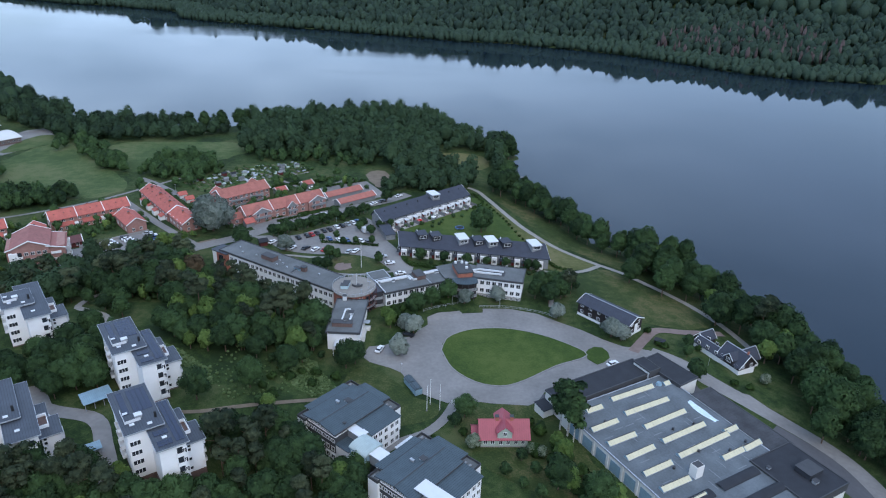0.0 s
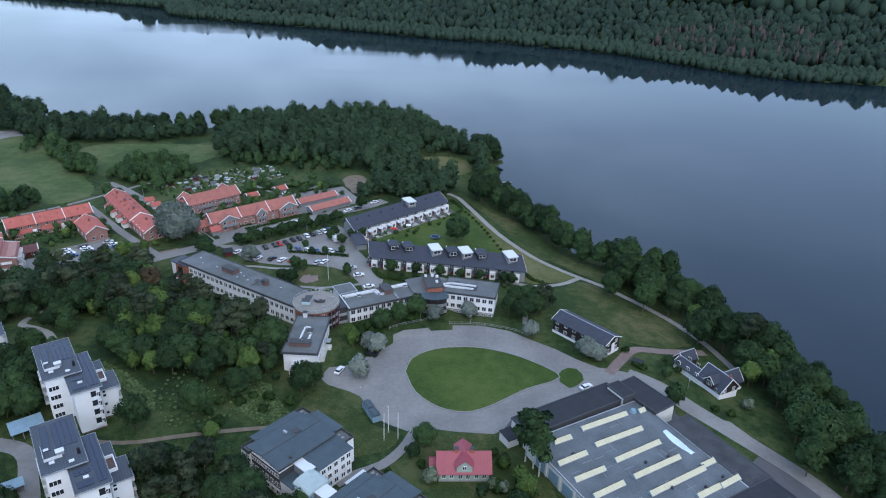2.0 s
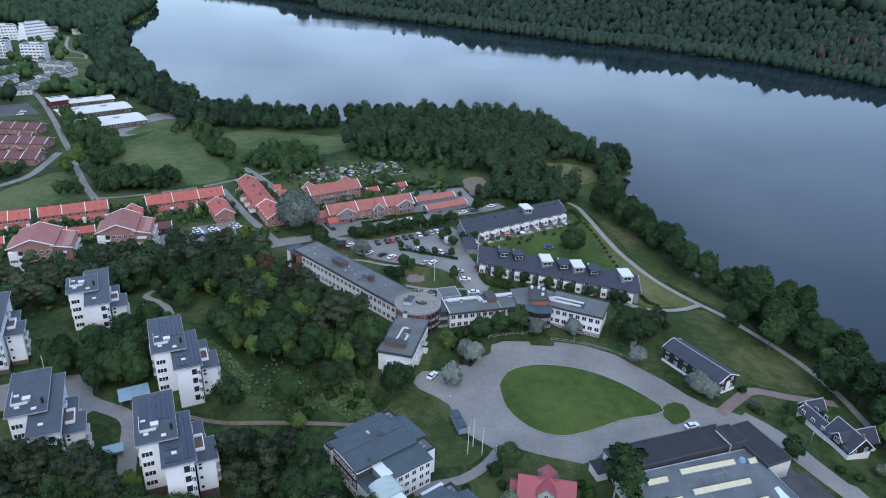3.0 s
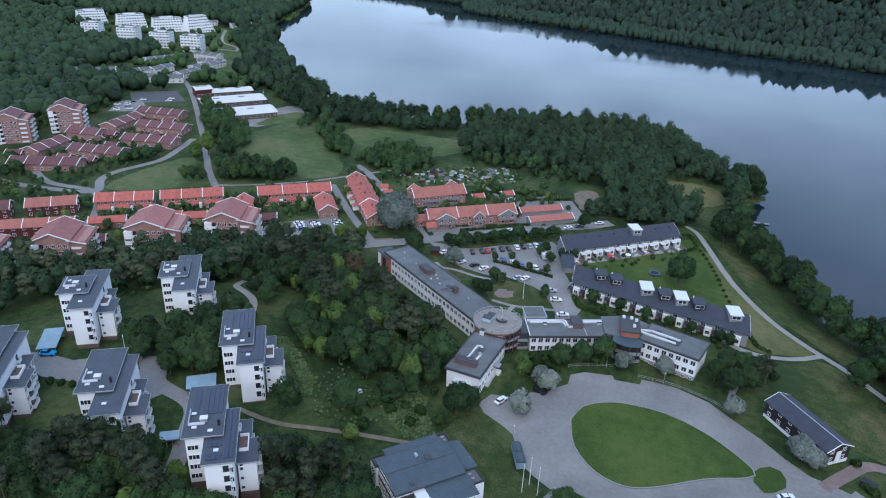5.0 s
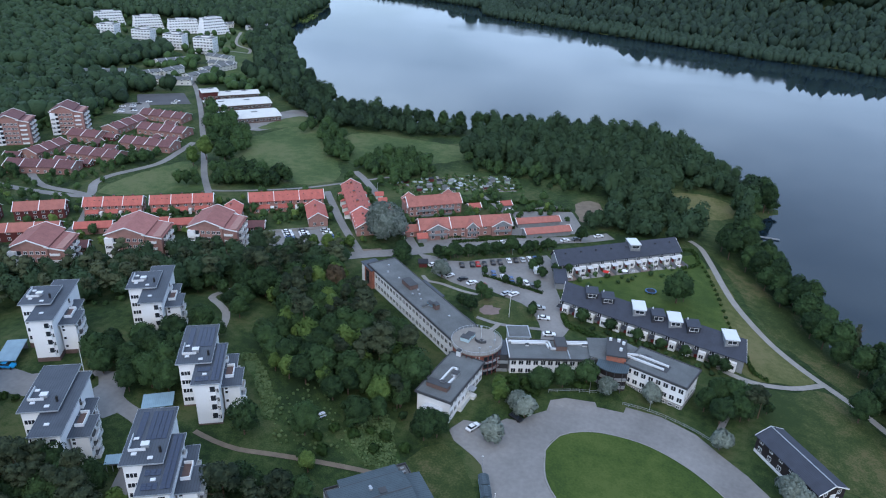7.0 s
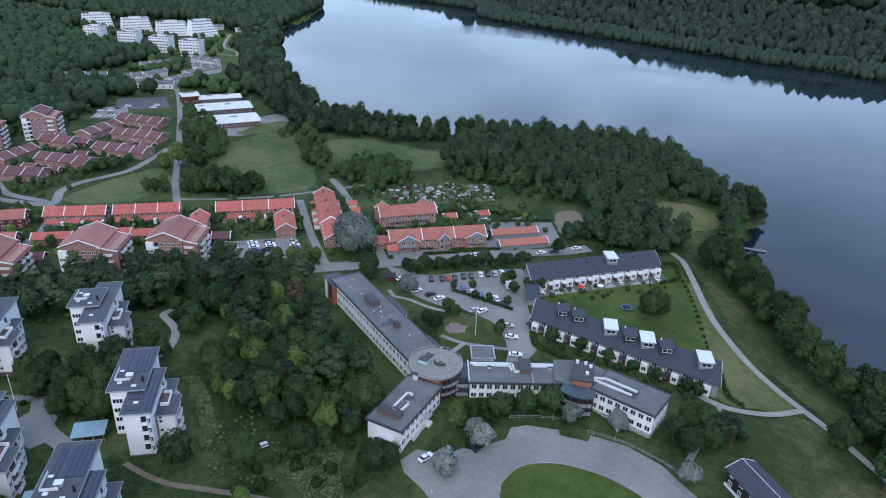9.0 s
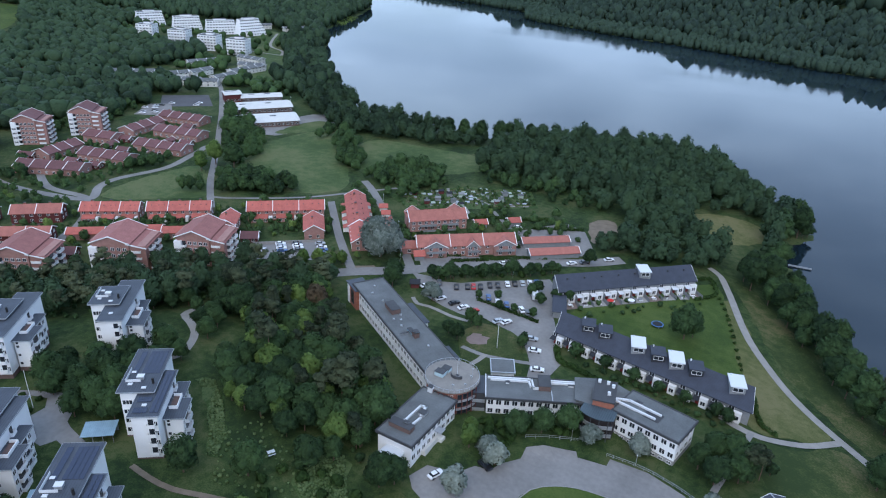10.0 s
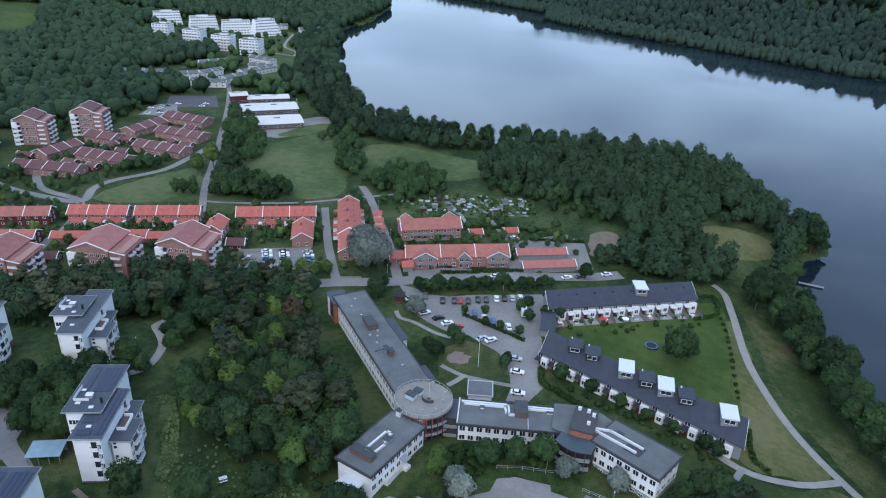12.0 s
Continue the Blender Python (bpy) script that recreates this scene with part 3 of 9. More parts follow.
drape("lawn", [(-129, 154.2), (-126.7, 158), (-121.3, 160), (-117.9, 157.2), (-118, 152.5), (-121, 150), (-124.5, 149.2)], M_GROUND, 0.16, "planted island in the asphalt court", "lawn", True)
drape("allotment", [(-150, 362), (-121, 396), (-89, 410), (-75, 388), (-93, 374), (-128, 350)], M_SCRUB, 0.08, "lush green allotment ground", "garden")
drape("pavement", [(-92, 303), (-86, 311), (-78, 316), (-70, 320), (-56, 331), (-46, 336), (-40, 333), (-66, 314), (-80, 304), (-88, 298)], M_ASPHALT, 0.10, "asphalt forecourt of the brick houses", "pavement")
drape("pavement", [(-99, 304), (-112, 320), (-108.5, 323.5), (-95.5, 308)], M_ASPHALT, 0.10, "asphalt side yard of the brick house", "pavement")
drape("gravel_area", [(-111.5, 281.8), (-104, 287), (-101.3, 283.8), (-108.3, 278.6)], M_DIRT, 0.09, "sandy planted bank beside the street", "gravel")
drape("pavement", PARKING, M_ASPHALT, 0.10, "grey asphalt car park beside the terraced houses", "car park")
drape("lawn", [tuple(p) for p in bend(ISLAND, 3, True)], M_LAWN, 0.20, "mown grass island of the turning circle", "lawn", True)
TIP = [(49.6, 201.4), (51.0, 203.6), (53.4, 205.3), (56.0, 204.8), (57.4, 202.0), (57.3, 198.7), (54.8, 195.8), (52.2, 194.3), (49.6, 197.4)]
drape("lawn", TIP, M_LAWN, 0.20, "small grass tip beside the turning circle", "lawn", True)
drape("lawn", [(82.2, 189.5), (86.0, 186.0), (93.0, 177.6), (101.5, 168.6), (98.0, 165.0), (92.0, 166.4), (84.6, 179.0), (82.4, 183.5)], M_GROUND, 0.11, "strip of rough grass between hall and shore road", "lawn", True)
drape("pavement", [(94.6, 183.6), (98.6, 182.6), (104.4, 174.4), (110.6, 167.2), (107.0, 165.0), (98.0, 174.4)], M_ASPHALT, 0.12, "asphalt parking bay beside the shore road", "car park")
drape("lawn", [(92, 186.5), (97, 190.5), (106, 184), (114, 172), (109, 171), (101, 179)], M_GROUND, 0.09, "rough grass between road and lake", "lawn")
for pts in (ISLAND,):
    strip("kerb", pts + pts[:1], 0.35, M_KERB, 0.26, "granite kerb round the grass island", "kerb", 0.3)
drape("lawn", [(-21.4, 299.3), (13, 348), (20, 352), (29, 325), (36, 300), (42.5, 280.5), (24, 275), (-2.5, 281)], M_LAWN, 0.07, "shared garden lawn behind the terraced houses", "lawn")
drape("lawn", [(23, 362), (30, 348), (46, 314), (60, 294), (73, 278), (96, 254), (104, 250), (108, 262), (98, 286), (72, 303), (56, 330), (40, 352), (32, 364)], M_MEADOW, 0.07, "grass slope between path and lake", "lawn")
drape("lawn", [(44, 258), (58, 262), (69, 271), (80, 262), (95, 249), (104, 233), (92, 223), (80, 223), (68, 226), (54, 240)], M_MEADOW, 0.07, "mown slope below the lake path", "lawn")
drape("lawn", [(40, 281), (30, 318), (24, 344), (33, 332), (46, 303), (62, 283), (66, 274), (56, 266.5), (46, 264)], M_DRY, 0.06, "dry yellowing grass beside the lake path", "lawn")
drape("meadow", [(-232, 339.7), (-252, 352), (-276, 379), (-267, 404), (-259.4, 433), (-242.7, 436.4), (-178, 366), (-177, 346), (-187.8, 338.6), (-216.7, 347.7)], M_FIELD_HAZED, 0.07, "open mown meadow", "meadow")
drape("meadow", [(-214.5, 419), (-212.6, 445), (-171, 450), (-142.6, 450), (-126, 431), (-148.7, 400), (-184, 384)], M_FIELD_HAZED, 0.07, "open mown meadow near the lake wood", "meadow")
drape("meadow", [(-267.5, 278.6), (-271.5, 300), (-270, 324), (-266, 338), (-250.9, 331.4), (-223.5, 307.5), (-237.8, 291.1), (-254.5, 278)], M_FIELD_HAZED, 0.07, "grass field between footpaths", "meadow")
drape("meadow", [(-568, 660), (-570, 730), (-463, 628), (-399, 545), (-392, 520), (-420, 530), (-504, 615)], M_FIELD_HAZED, 0.10, "park grass below the white apartment blocks", "meadow")
drape("meadow", [(-773, 490), (-900, 555), (-862, 590), (-770, 525)], M_LAWN, 0.15, "bright green sports pitch in the woods", "pitch")
drape("lawn", [(-9, 428), (10, 440), (26, 437), (25, 418), (8, 401), (-6, 410)], M_DRY, 0.07, "dry bathing-place lawn on the headland", "lawn")
drape("gravel_area", [(-46, 386), (-37, 392), (-30, 372), (-36, 362), (-42, 370)], M_DIRT, 0.08, "bare sandy turning place", "gravel")
WEEDS = [(-50, 182), (-43, 190), (-36, 182), (-31, 175.5), (-38, 170.5), (-46, 175)], [(-94.1, 189), (-86.6, 183), (-73.6, 174.2), (-68.6, 168), (-66, 169), (-70.5, 176), (-80, 184), (-90, 190.5)]
for poly in WEEDS:
    drape("clearing", poly, M_SCRUB, 0.07, "bank full of tall pale weeds", "clearing")
drape("lawn", [(-49, 262), (-46, 270.5), (-41.6, 272.4), (-33.6, 270.8), (-29, 267.6), (-24, 260.5), (-21.4, 255), (-20.6, 250.8), (-22, 245), (-28, 240.5), (-35, 241), (-40, 247), (-44, 252)], M_MEADOW, 0.07, "lawn round the flagpole", "lawn")
drape("lawn", [(-24, 189), (-15, 183), (-8, 174.5), (0, 170), (-2, 164), (-10, 160), (-18, 170), (-30, 178)], M_MEADOW, 0.07, "grass bank below the turning circle", "lawn")
drape("lawn", [(8, 166), (34, 172), (40, 154), (46, 138), (30, 134), (12, 146)], M_MEADOW, 0.06, "garden grass round the red-roofed house", "lawn")
drape("pavement", [(-72.5, 352), (-56, 377), (-44, 371), (-31, 349), (-58, 326)], M_ASPHALT, 0.10, "asphalt yard between the garages", "yard")
drape("pavement", [(-168.3, 268.8), (-159.3, 274.8), (-136.7, 294.5), (-123.5, 282.5), (-129.8, 275.6), (-148.4, 264.5), (-159, 263)], M_ASPHALT, 0.10, "asphalt car park beside the village", "car park")
drape("pavement", [(-416, 437), (-390, 460), (-361, 438), (-389, 413)], M_ASPHALT_DARK, 0.12, "dark asphalt ball court", "court")
drape("pavement", [(-402, 414), (-390, 424), (-362, 402), (-386, 388)], M_ASPHALT, 0.14, "grey asphalt car park among trees", "car park")
drape("lawn", [(-279.3, 421.7), (-276.2, 452.1), (-261.6, 457.8), (-252.1, 446.4), (-271.5, 416.2)], M_FIELD_HAZED, 0.16, "green school lawn", "lawn")
drape("pavement", [(-286, 406), (-299.9, 418.8), (-290, 467), (-278.9, 478), (-258, 456), (-262.9, 437), (-273, 410)], M_ASPHALT, 0.12, "pale school yard", "yard")
drape("pavement", [(36, 169), (30, 176), (70, 196), (84, 190), (98, 172), (112, 158), (118, 142), (112, 136), (104, 150), (84, 176), (70, 187)], M_ASPHALT_DARK, 0.07, "dark asphalt yard round the industrial hall", "yard")
strip("road", [(72, 203), (80, 197.5), (87.7, 187.5), (95.9, 179), (103.6, 171.3), (111.9, 162.5), (117, 154), (120, 141), (122, 120)], 6.5, M_ASPHALT, 0.14, "worn grey asphalt road along the shore", "road")
strip("path", [(12.5, 369), (18, 365), (24.6, 350), (35.7, 321), (48.3, 301), (59.6, 286), (69.5, 276), (80, 266), (94, 253), (101, 244), (108, 230), (112, 215)], 2.9, M_PATH, 0.14, "pale gravel path along the lake")
strip("path", [(68.4, 275.5), (62, 268), (56, 264), (48.5, 261.6), (42, 262.5), (37, 264.5)], 2.4, M_PATH, 0.16, "pale gravel path to the terraced houses")
strip("path", [(66.2, 203), (72.2, 211.5), (78.3, 218.6), (89.1, 220), (105, 224)], 3.6, M_PAVER, 0.16, "reddish gravel walk to the lake")
strip("road", [(-135, 250), (-114, 272), (-104, 281), (-92, 290), (-85.2, 297), (-77.2, 303.4), (-66.2, 311.8), (-53.2, 323), (-42, 332.8), (-30, 341), (-20, 351)], 7.0, M_ASPHALT, 0.14, "grey asphalt street past the village", "road")
strip("road", [(-88.7, 292.2), (-110.7, 315.9), (-129.4, 334), (-158, 361), (-172, 372)], 4.0, M_ASPHALT, 0.16, "narrow asphalt lane between the houses", "lane")
strip("road", [(-109, 279), (-132, 300.5), (-148, 317), (-166, 336)], 3.6, M_ASPHALT, 0.16, "narrow asphalt lane between the houses", "lane")
strip("path", [(-208, 296), (-236.9, 321.8), (-257, 342.4), (-285.9, 372.4), (-305.1, 391.3), (-350, 436), (-397, 479.6), (-430, 505)], 3.6, M_ASPHALT, 0.16, "grey asphalt cycle path")
strip("road", [(-345, 262), (-317, 259.5), (-292, 262.3), (-266, 270.1), (-278, 285), (-281.3, 298.5), (-276, 325), (-283, 349), (-290, 368)], 4.5, M_ASPHALT, 0.16, "grey asphalt road past the field", "road")
strip("road", [(-340, 290), (-300, 270), (-266, 270), (-241.5, 249.5), (-233, 236), (-222, 222)], 4.0, M_ASPHALT, 0.18, "asphalt side road", "road")
strip("path", [(-222, 306), (-208.6, 312), (-181.2, 333), (-163, 356), (-150, 373)], 2.2, M_ASPHALT, 0.18, "narrow footpath along the meadow")
strip("path", [(-112, 178), (-111.3, 184), (-110.1, 190), (-108.7, 194.5), (-110.7, 199.8), (-115, 205.4), (-122, 209.3), (-127.8, 212), (-129, 217.5), (-128.7, 224), (-126, 231)], 2.6, M_PATH, 0.14, "pale path through the hill wood")
strip("path", [(-80.5, 155.6), (-73.6, 155.2), (-66.3, 155.8), (-58.5, 159), (-50.5, 162.8), (-42, 166.8), (-36.3, 169.2), (-30, 171)], 1.5, M_DIRT, 0.16, "trodden earth path below the towers")
strip("road", [(-165, 146), (-145, 149), (-130.6, 150.6), (-118, 157.5), (-106, 154), (-93, 151), (-86, 141), (-79, 128), (-76, 112)], 4.5, M_ASPHALT, 0.14, "asphalt drive between the white towers", "road")
strip("path", [(5, 171.5), (2, 164), (-3, 157.5), (-9, 154), (-14, 150)], 3.0, M_ASPHALT, 0.14, "asphalt walk up to the villas")
strip("path", [(-76, 273.5), (-72, 270.3), (-67.7, 270.8), (-63.5, 270.4), (-56.8, 269.3), (-50.3, 269.7)], 1.6, M_PATH, 0.16, "pale paved garden path by the office")
strip("path", [(-35.2, 254.4), (-35.6, 250.5), (-36.6, 246.6)], 1.8, M_PATH, 0.17, "short pale paved path to the round tower")
strip("path", [(-44, 254.2), (-38, 253.6), (-33.5, 254), (-24.7, 256.5), (-16.3, 259.5)], 1.7, M_ASPHALT, 0.15, "narrow grey path across the office lawn")
drape("gravel_area", [(-45.5, 261.5), (-42.5, 264.6), (-38.8, 263.6), (-38.2, 260.2), (-40.8, 257.6), (-44.6, 258.4)], M_PAVER, 0.09, "round gravel seat place in the lawn", "gravel")
strip("path", [(-128, 388), (-123, 381), (-115, 374), (-106.7, 367.8), (-100, 361)], 1.6, M_PATH, 0.17, "pale gravel path through the allotments")
strip("path", [(-116, 388), (-109, 383), (-96.5, 378.2), (-88, 382), (-80, 387)], 1.4, M_PATH, 0.17, "pale gravel path through the allotments")
strip("path", [(-92, 371), (-83, 362.5), (-72.6, 352.9), (-61.5, 341.8)], 2.0, M_ASPHALT, 0.17, "narrow asphalt path between house and garages")
strip("path", [(46, 262), (45.2, 255.9), (43.6, 245), (41.6, 232)], 1.8, M_ASPHALT, 0.17, "narrow footpath down to the turning circle")
strip("path", [(-559, 720), (-530, 680), (-505, 652), (-478, 640), (-463, 622)], 3.0, M_PATH, 0.2, "pale path through the park grass")
strip("path", [(-463, 622), (-500, 618), (-530, 625)], 2.4, M_PATH, 0.2, "pale path through the park grass")


# ---- white point-block towers ----
def solar_field(parent, x0, x1, y0, y1, z, nx_, ny_):
    w, d = (x1 - x0) / nx_, (y1 - y0) / ny_
    me = box_mesh("solar_panel", (-w / 2 + 0.05, w / 2 - 0.05, -d / 2 + 0.05, d / 2 - 0.05, 0, 0.06), [M_PANEL])
    for i in range(nx_):
        for j in range(ny_):
            share("solar_panel", me, parent, pose(x0 + (i + 0.5) * w, y0 + (j + 0.5) * d, z + 0.12, 4, 0, 0))


def balcony_mesh(w, d):
    bm = bmesh.new()
    box(bm, -w / 2, w / 2, -d, 0, 0, 0.16)
    box(bm, -w / 2, w / 2, -d, -d + 0.08, 0.16, 1.05)
    for s in (-1, 1):
        box(bm, *sorted((s * w / 2, s * (w / 2 - 0.08))), -d + 0.08, 0, 0.16, 1.05)
    box(bm, -w / 2 + 0.3, w / 2 - 0.3, -0.03, 0.02, 0.2, 2.2, 1)
    me = bpy.data.meshes.new("balcony")
    bmesh.ops.recalc_face_normals(bm, faces=bm.faces)
    bm.to_mesh(me)
    bm.free()
    me.materials.append(M_TRIM)
    me.materials.append(M_GLASS)
    return me


BALCONY = balcony_mesh(3.4, 0.95)
BALCONY_SMALL = balcony_mesh(1.9, 0.8)


def tower(cx, cy, ang, z, panels, y1, label):
    """Three interlocking white blocks with thin overhanging dark roofs."""
    T = thing("apartment_tower", pose(cx, cy, z, 0, 0, ang), label, "apartment building", "white apartment towers")
    a = radians(ang)
    footprint(cx + 4 * math.cos(a) + 4 * math.sin(a), cy + 4 * math.sin(a) - 4 * math.cos(a), ang, 17, 27)
    blocks = ((-4.6, 4.6, -9.45, y1, 14.4), (0.35, 7.75, -18.0, 0.75 if panels else 7.2, 13.64), (6.9, 12.35, -14.3, -6.0, 9.8), (7.2, 10.4, -6.2, 1.0, 9.72))
    for k, (x0, x1, y0, y1, h) in enumerate(blocks):
        bm = bmesh.new()
        o = 0.65
        box(bm, x0 + o, x1 - o, y0 + o, y1 - o, -3, h - 0.3)
        part("wall", bm, M_WHITE, T)
        bm = bmesh.new()
        box(bm, x0 + o - 0.05, x1 - o + 0.05, y0 + o - 0.05, y1 - o + 0.05, -3.2, 0.7)
        part("plinth", bm, M_BRICK_DARK, T)
        bm = bmesh.new()
        box(bm, x0, x1, y0, y1, h - 0.24, h)
        r = part("roof", bm, M_ROOF_BLUE, T)
        bm = bmesh.new()
        for q in ((x0 - 0.06, x1 + 0.06, y0 - 0.06, y0), (x0 - 0.06, x1 + 0.06, y1, y1 + 0.06), (x0 - 0.06, x0, y0, y1), (x1, x1 + 0.06, y0, y1)):
            box(bm, *q, h - 0.3, h + 0.05)
        part("fascia", bm, M_METAL, r)
    st = [2.6, 5.4, 8.2, 11.0]
    yw = -9.45 + 0.65
    windows(T, (-4, yw), (0.5, yw), [0.35], st, 2.3, 1.25, M_TRIM, 2)
    ym = -18.0 + 0.65
    windows(T, (1.2, ym), (7.2, ym), [0.90], st, 0.8, 1.3)
    for s in st:
        share("balcony", BALCONY_SMALL, T, pose(5.5, ym, s - 0.9))
    yl = -14.3 + 0.65
    windows(T, (7.6, yl), (12, yl), [0.16], [s - 0.6 for s in st[:3]] + [8.8], 0.5, 0.5, M_EDGE, 0)
    for s in (0.9, 3.7, 6.5, 9.0):
        if s < 8:
            share("balcony", BALCONY, T, pose(11.7, -10.2, s, 0, 0, 90))
            share("balcony", BALCONY, T, pose(9.75, -3.4, s, 0, 0, 90))
            windows(T, (9.75, -6), (9.75, 0), [0.9], [s + 1.2], 1.2, 1.3)
            windows(T, (11.7, -13.6), (11.7, -6.6), [0.12, 0.88], [s + 1.2], 1.2, 1.3)
        else:
            share("balcony", BALCONY_SMALL, T, pose(7.1, -2.4, s + 0.8, 0, 0, 90))
        share("balcony", BALCONY, T, pose(-3.95, 0.0, s + 1.2, 0, 0, -90))
        windows(T, (-3.95, y1 - 0.8), (-3.95, -8.6), [0.1, 0.75, 0.9], [s + 1.9], 1.3, 1.3)
        windows(T, (3.9, y1 - 0.65), (-3.9, y1 - 0.65), [0.25, 0.7], [s + 1.9], 1.3, 1.3)
    # sunk roof terrace with a white parapet
    bm = bmesh.new()
    for q in ((7.8, 9.9, -10.4, -10.2), (7.8, 9.9, -5.4, -5.2), (9.7, 9.9, -10.2, -5.4)):
        box(bm, *q, 9.75, 10.7)
    part("parapet", bm, M_TRIM, T)
    bm = bmesh.new()
    box(bm, 7.8, 9.7, -10.2, -5.4, 9.78, 9.9)
    part("terrace_floor", bm, M_BRICK_DARK, T)
    # roof fittings
    bm = bmesh.new()
    box(bm, -0.9, 0.7, -4.4, -3.1, 14.35, 15.3)
    v = part("vent_box", bm, M_METAL, T)
    bm = bmesh.new()
    box(bm, -1.0, 0.8, -4.5, -3.0, 15.3, 15.42)
    part("cap", bm, M_DUCT, v)
    hatch = box_mesh("roof_hatch", (-0.55, 0.55, -0.4, 0.4, 0, 0.22), [M_DUCT])
    for x, y, h in ((-2.1, -6.0, 14.4), (1.6, -7.6, 14.4), (-2.6, y1 - 2.0, 14.4), (3.3, -13.6, 13.64)):
        share("roof_hatch", hatch, T, pose(x, y, h))
    bm = bmesh.new()
    tube(bm, 3.4, -5.8, 14.35, 15.9, 0.32, 0.32)
    part("flue", bm, M_BLACK, T, "black steel flue")
    bm = bmesh.new()
    box(bm, -3.5, -3.4, -5.2, y1 - 0.8, 14.45, 15.2)
    box(bm, -3.5, 0.2, -5.2, -5.1, 14.45, 15.2)
    part("snow_rail", bm, M_DUCT, T)
    if panels:
        solar_field(T, -3.0, -1.5, -1.6, 8.2, 14.4, 1, 6)
        solar_field(T, -0.6, 3.9, -1.6, 8.2, 14.4, 4, 6)
        solar_field(T, 1.2, 4.6, -16.6, -14.6, 13.64, 3, 2)
        solar_field(T, 1.2, 4.6, -12.4, -10.6, 13.64, 3, 2)
        solar_field(T, 5.1, 7.3, -16.6, 0.2, 13.64, 2, 12)
    return T


for cx, cy, ang, z, pv, y1 in ((-92.3, 171.4, 36.2, 5.9, 1, 9.7), (-74.5, 138.0, 35.7, 6.3, 1, 9.7), (-153.5, 170.2, 35.8, 6.6, 0, 2.0), (-136.7, 194.1, 37.3, 5.4, 0, 2.0), (-110.2, 139.5, 35.9, 5.4, 0, 9.7), (-144.6, 133.2, 36.0, 6.2, 0, 9.7)):
    tower(cx, cy, ang, z, pv, y1, "white rendered apartment tower with dark seamed roofs" + (" and solar panels" if pv else ""))


def carport(cx, cy, ang, L, W):
    C = thing("carport", pose(cx, cy, gz(cx, cy), 0, 0, ang), "open carport with a blue-grey sheet roof beside the towers", "carport", "carports")
    footprint(cx, cy, ang, L, W, 0.5)
    bm = bmesh.new()
    prism(bm, [(-W / 2, 2.5), (W / 2, 2.85), (W / 2, 3.0), (-W / 2, 2.65)], -L / 2, L / 2)
    part("roof", bm, M_BLUEGREY, C)
    bm = bmesh.new()
    box(bm, -L / 2 + 0.3, L / 2 - 0.3, W / 2 - 0.5, W / 2 - 0.4, -0.5, 2.8)
    part("back_wall", bm, M_GREYWOOD, C)
    me_ = box_mesh("post", (-0.07, 0.07, -0.07, 0.07, -0.5, 2.5), [M_GREYWOOD])
    for x in np.linspace(-L / 2 + 0.4, L / 2 - 0.4, 4):
        share("post", me_, C, pose(x, -W / 2 + 0.4, 0))


for c in ((-151.1, 154.7, 38, 5.6, 11.0), (-95.5, 158.1, 40, 8.0, 5.6), (-112.2, 126.7, 35, 5.2, 4.0), (-87.0, 137.0, 37, 4.8, 3.0)):
    carport(*c)


# ---- office wings round a brick drum ----
def office_wing(cx, cy, ang, L, W, h, rows, nwin, nend, label, skip=()):
    z = gz(cx, cy)
    O = thing("office_wing", pose(cx, cy, z, 0, 0, ang), label, "office building", "office wings")
    footprint(cx, cy, ang, L, W)
    bm = bmesh.new()
    box(bm, -L / 2, L / 2, -W / 2, W / 2, -2.5, h - 0.3)
    part("wall", bm, M_WHITE, O)
    flat_roof(O, -L / 2, L / 2, -W / 2, W / 2, h, M_FELT, M_EDGE, 0.55, 0.22)
    bm = bmesh.new()
    o = 0.62
    for q in ((-L / 2 - o, L / 2 + o, -W / 2 - o, -W / 2 - 0.55), (-L / 2 - o, L / 2 + o, W / 2 + 0.55, W / 2 + o), (-L / 2 - o, -L / 2 - 0.55, -W / 2 - o, W / 2 + o), (L / 2 + 0.55, L / 2 + o, -W / 2 - o, W / 2 + o)):
        box(bm, *q, h - 0.5, h - 0.1)
    part("fascia", bm, M_REDWOOD if h > 8.4 else M_EDGE, O, "thin dark red fascia" if h > 8.4 else "")
    a, b, c, d = (-L / 2, -W / 2), (L / 2, -W / 2), (L / 2, W / 2), (-L / 2, W / 2)
    if "s" not in skip:
        windows(O, a, b, spread(nwin), rows, 1.4, 1.5)
    if "n" not in skip:
        windows(O, c, d, spread(nwin), rows, 1.4, 1.5)
    if "e" not in skip:
        windows(O, b, c, spread(nend), rows, 1.4, 1.5)
    if "w" not in skip:
        windows(O, d, a, spread(nend), rows, 1.4, 1.5)
    return O


def duct(parent, pts, z, w=0.55):
    """White ventilation duct that runs along corners on a roof."""
    bm = bmesh.new()
    for (x0, y0), (x1, y1) in zip(pts, pts[1:]):
        L = math.hypot(x1 - x0, y1 - y0)
        v = box(bm, -w / 2, L + w / 2, -w / 2, w / 2, z, z + 0.6)
        bmesh.ops.transform(bm, matrix=pose(x0, y0, 0, 0, 0, math.degrees(math.atan2(y1 - y0, x1 - x0))), verts=v)
    return part("roof_duct", bm, M_DUCT, parent)


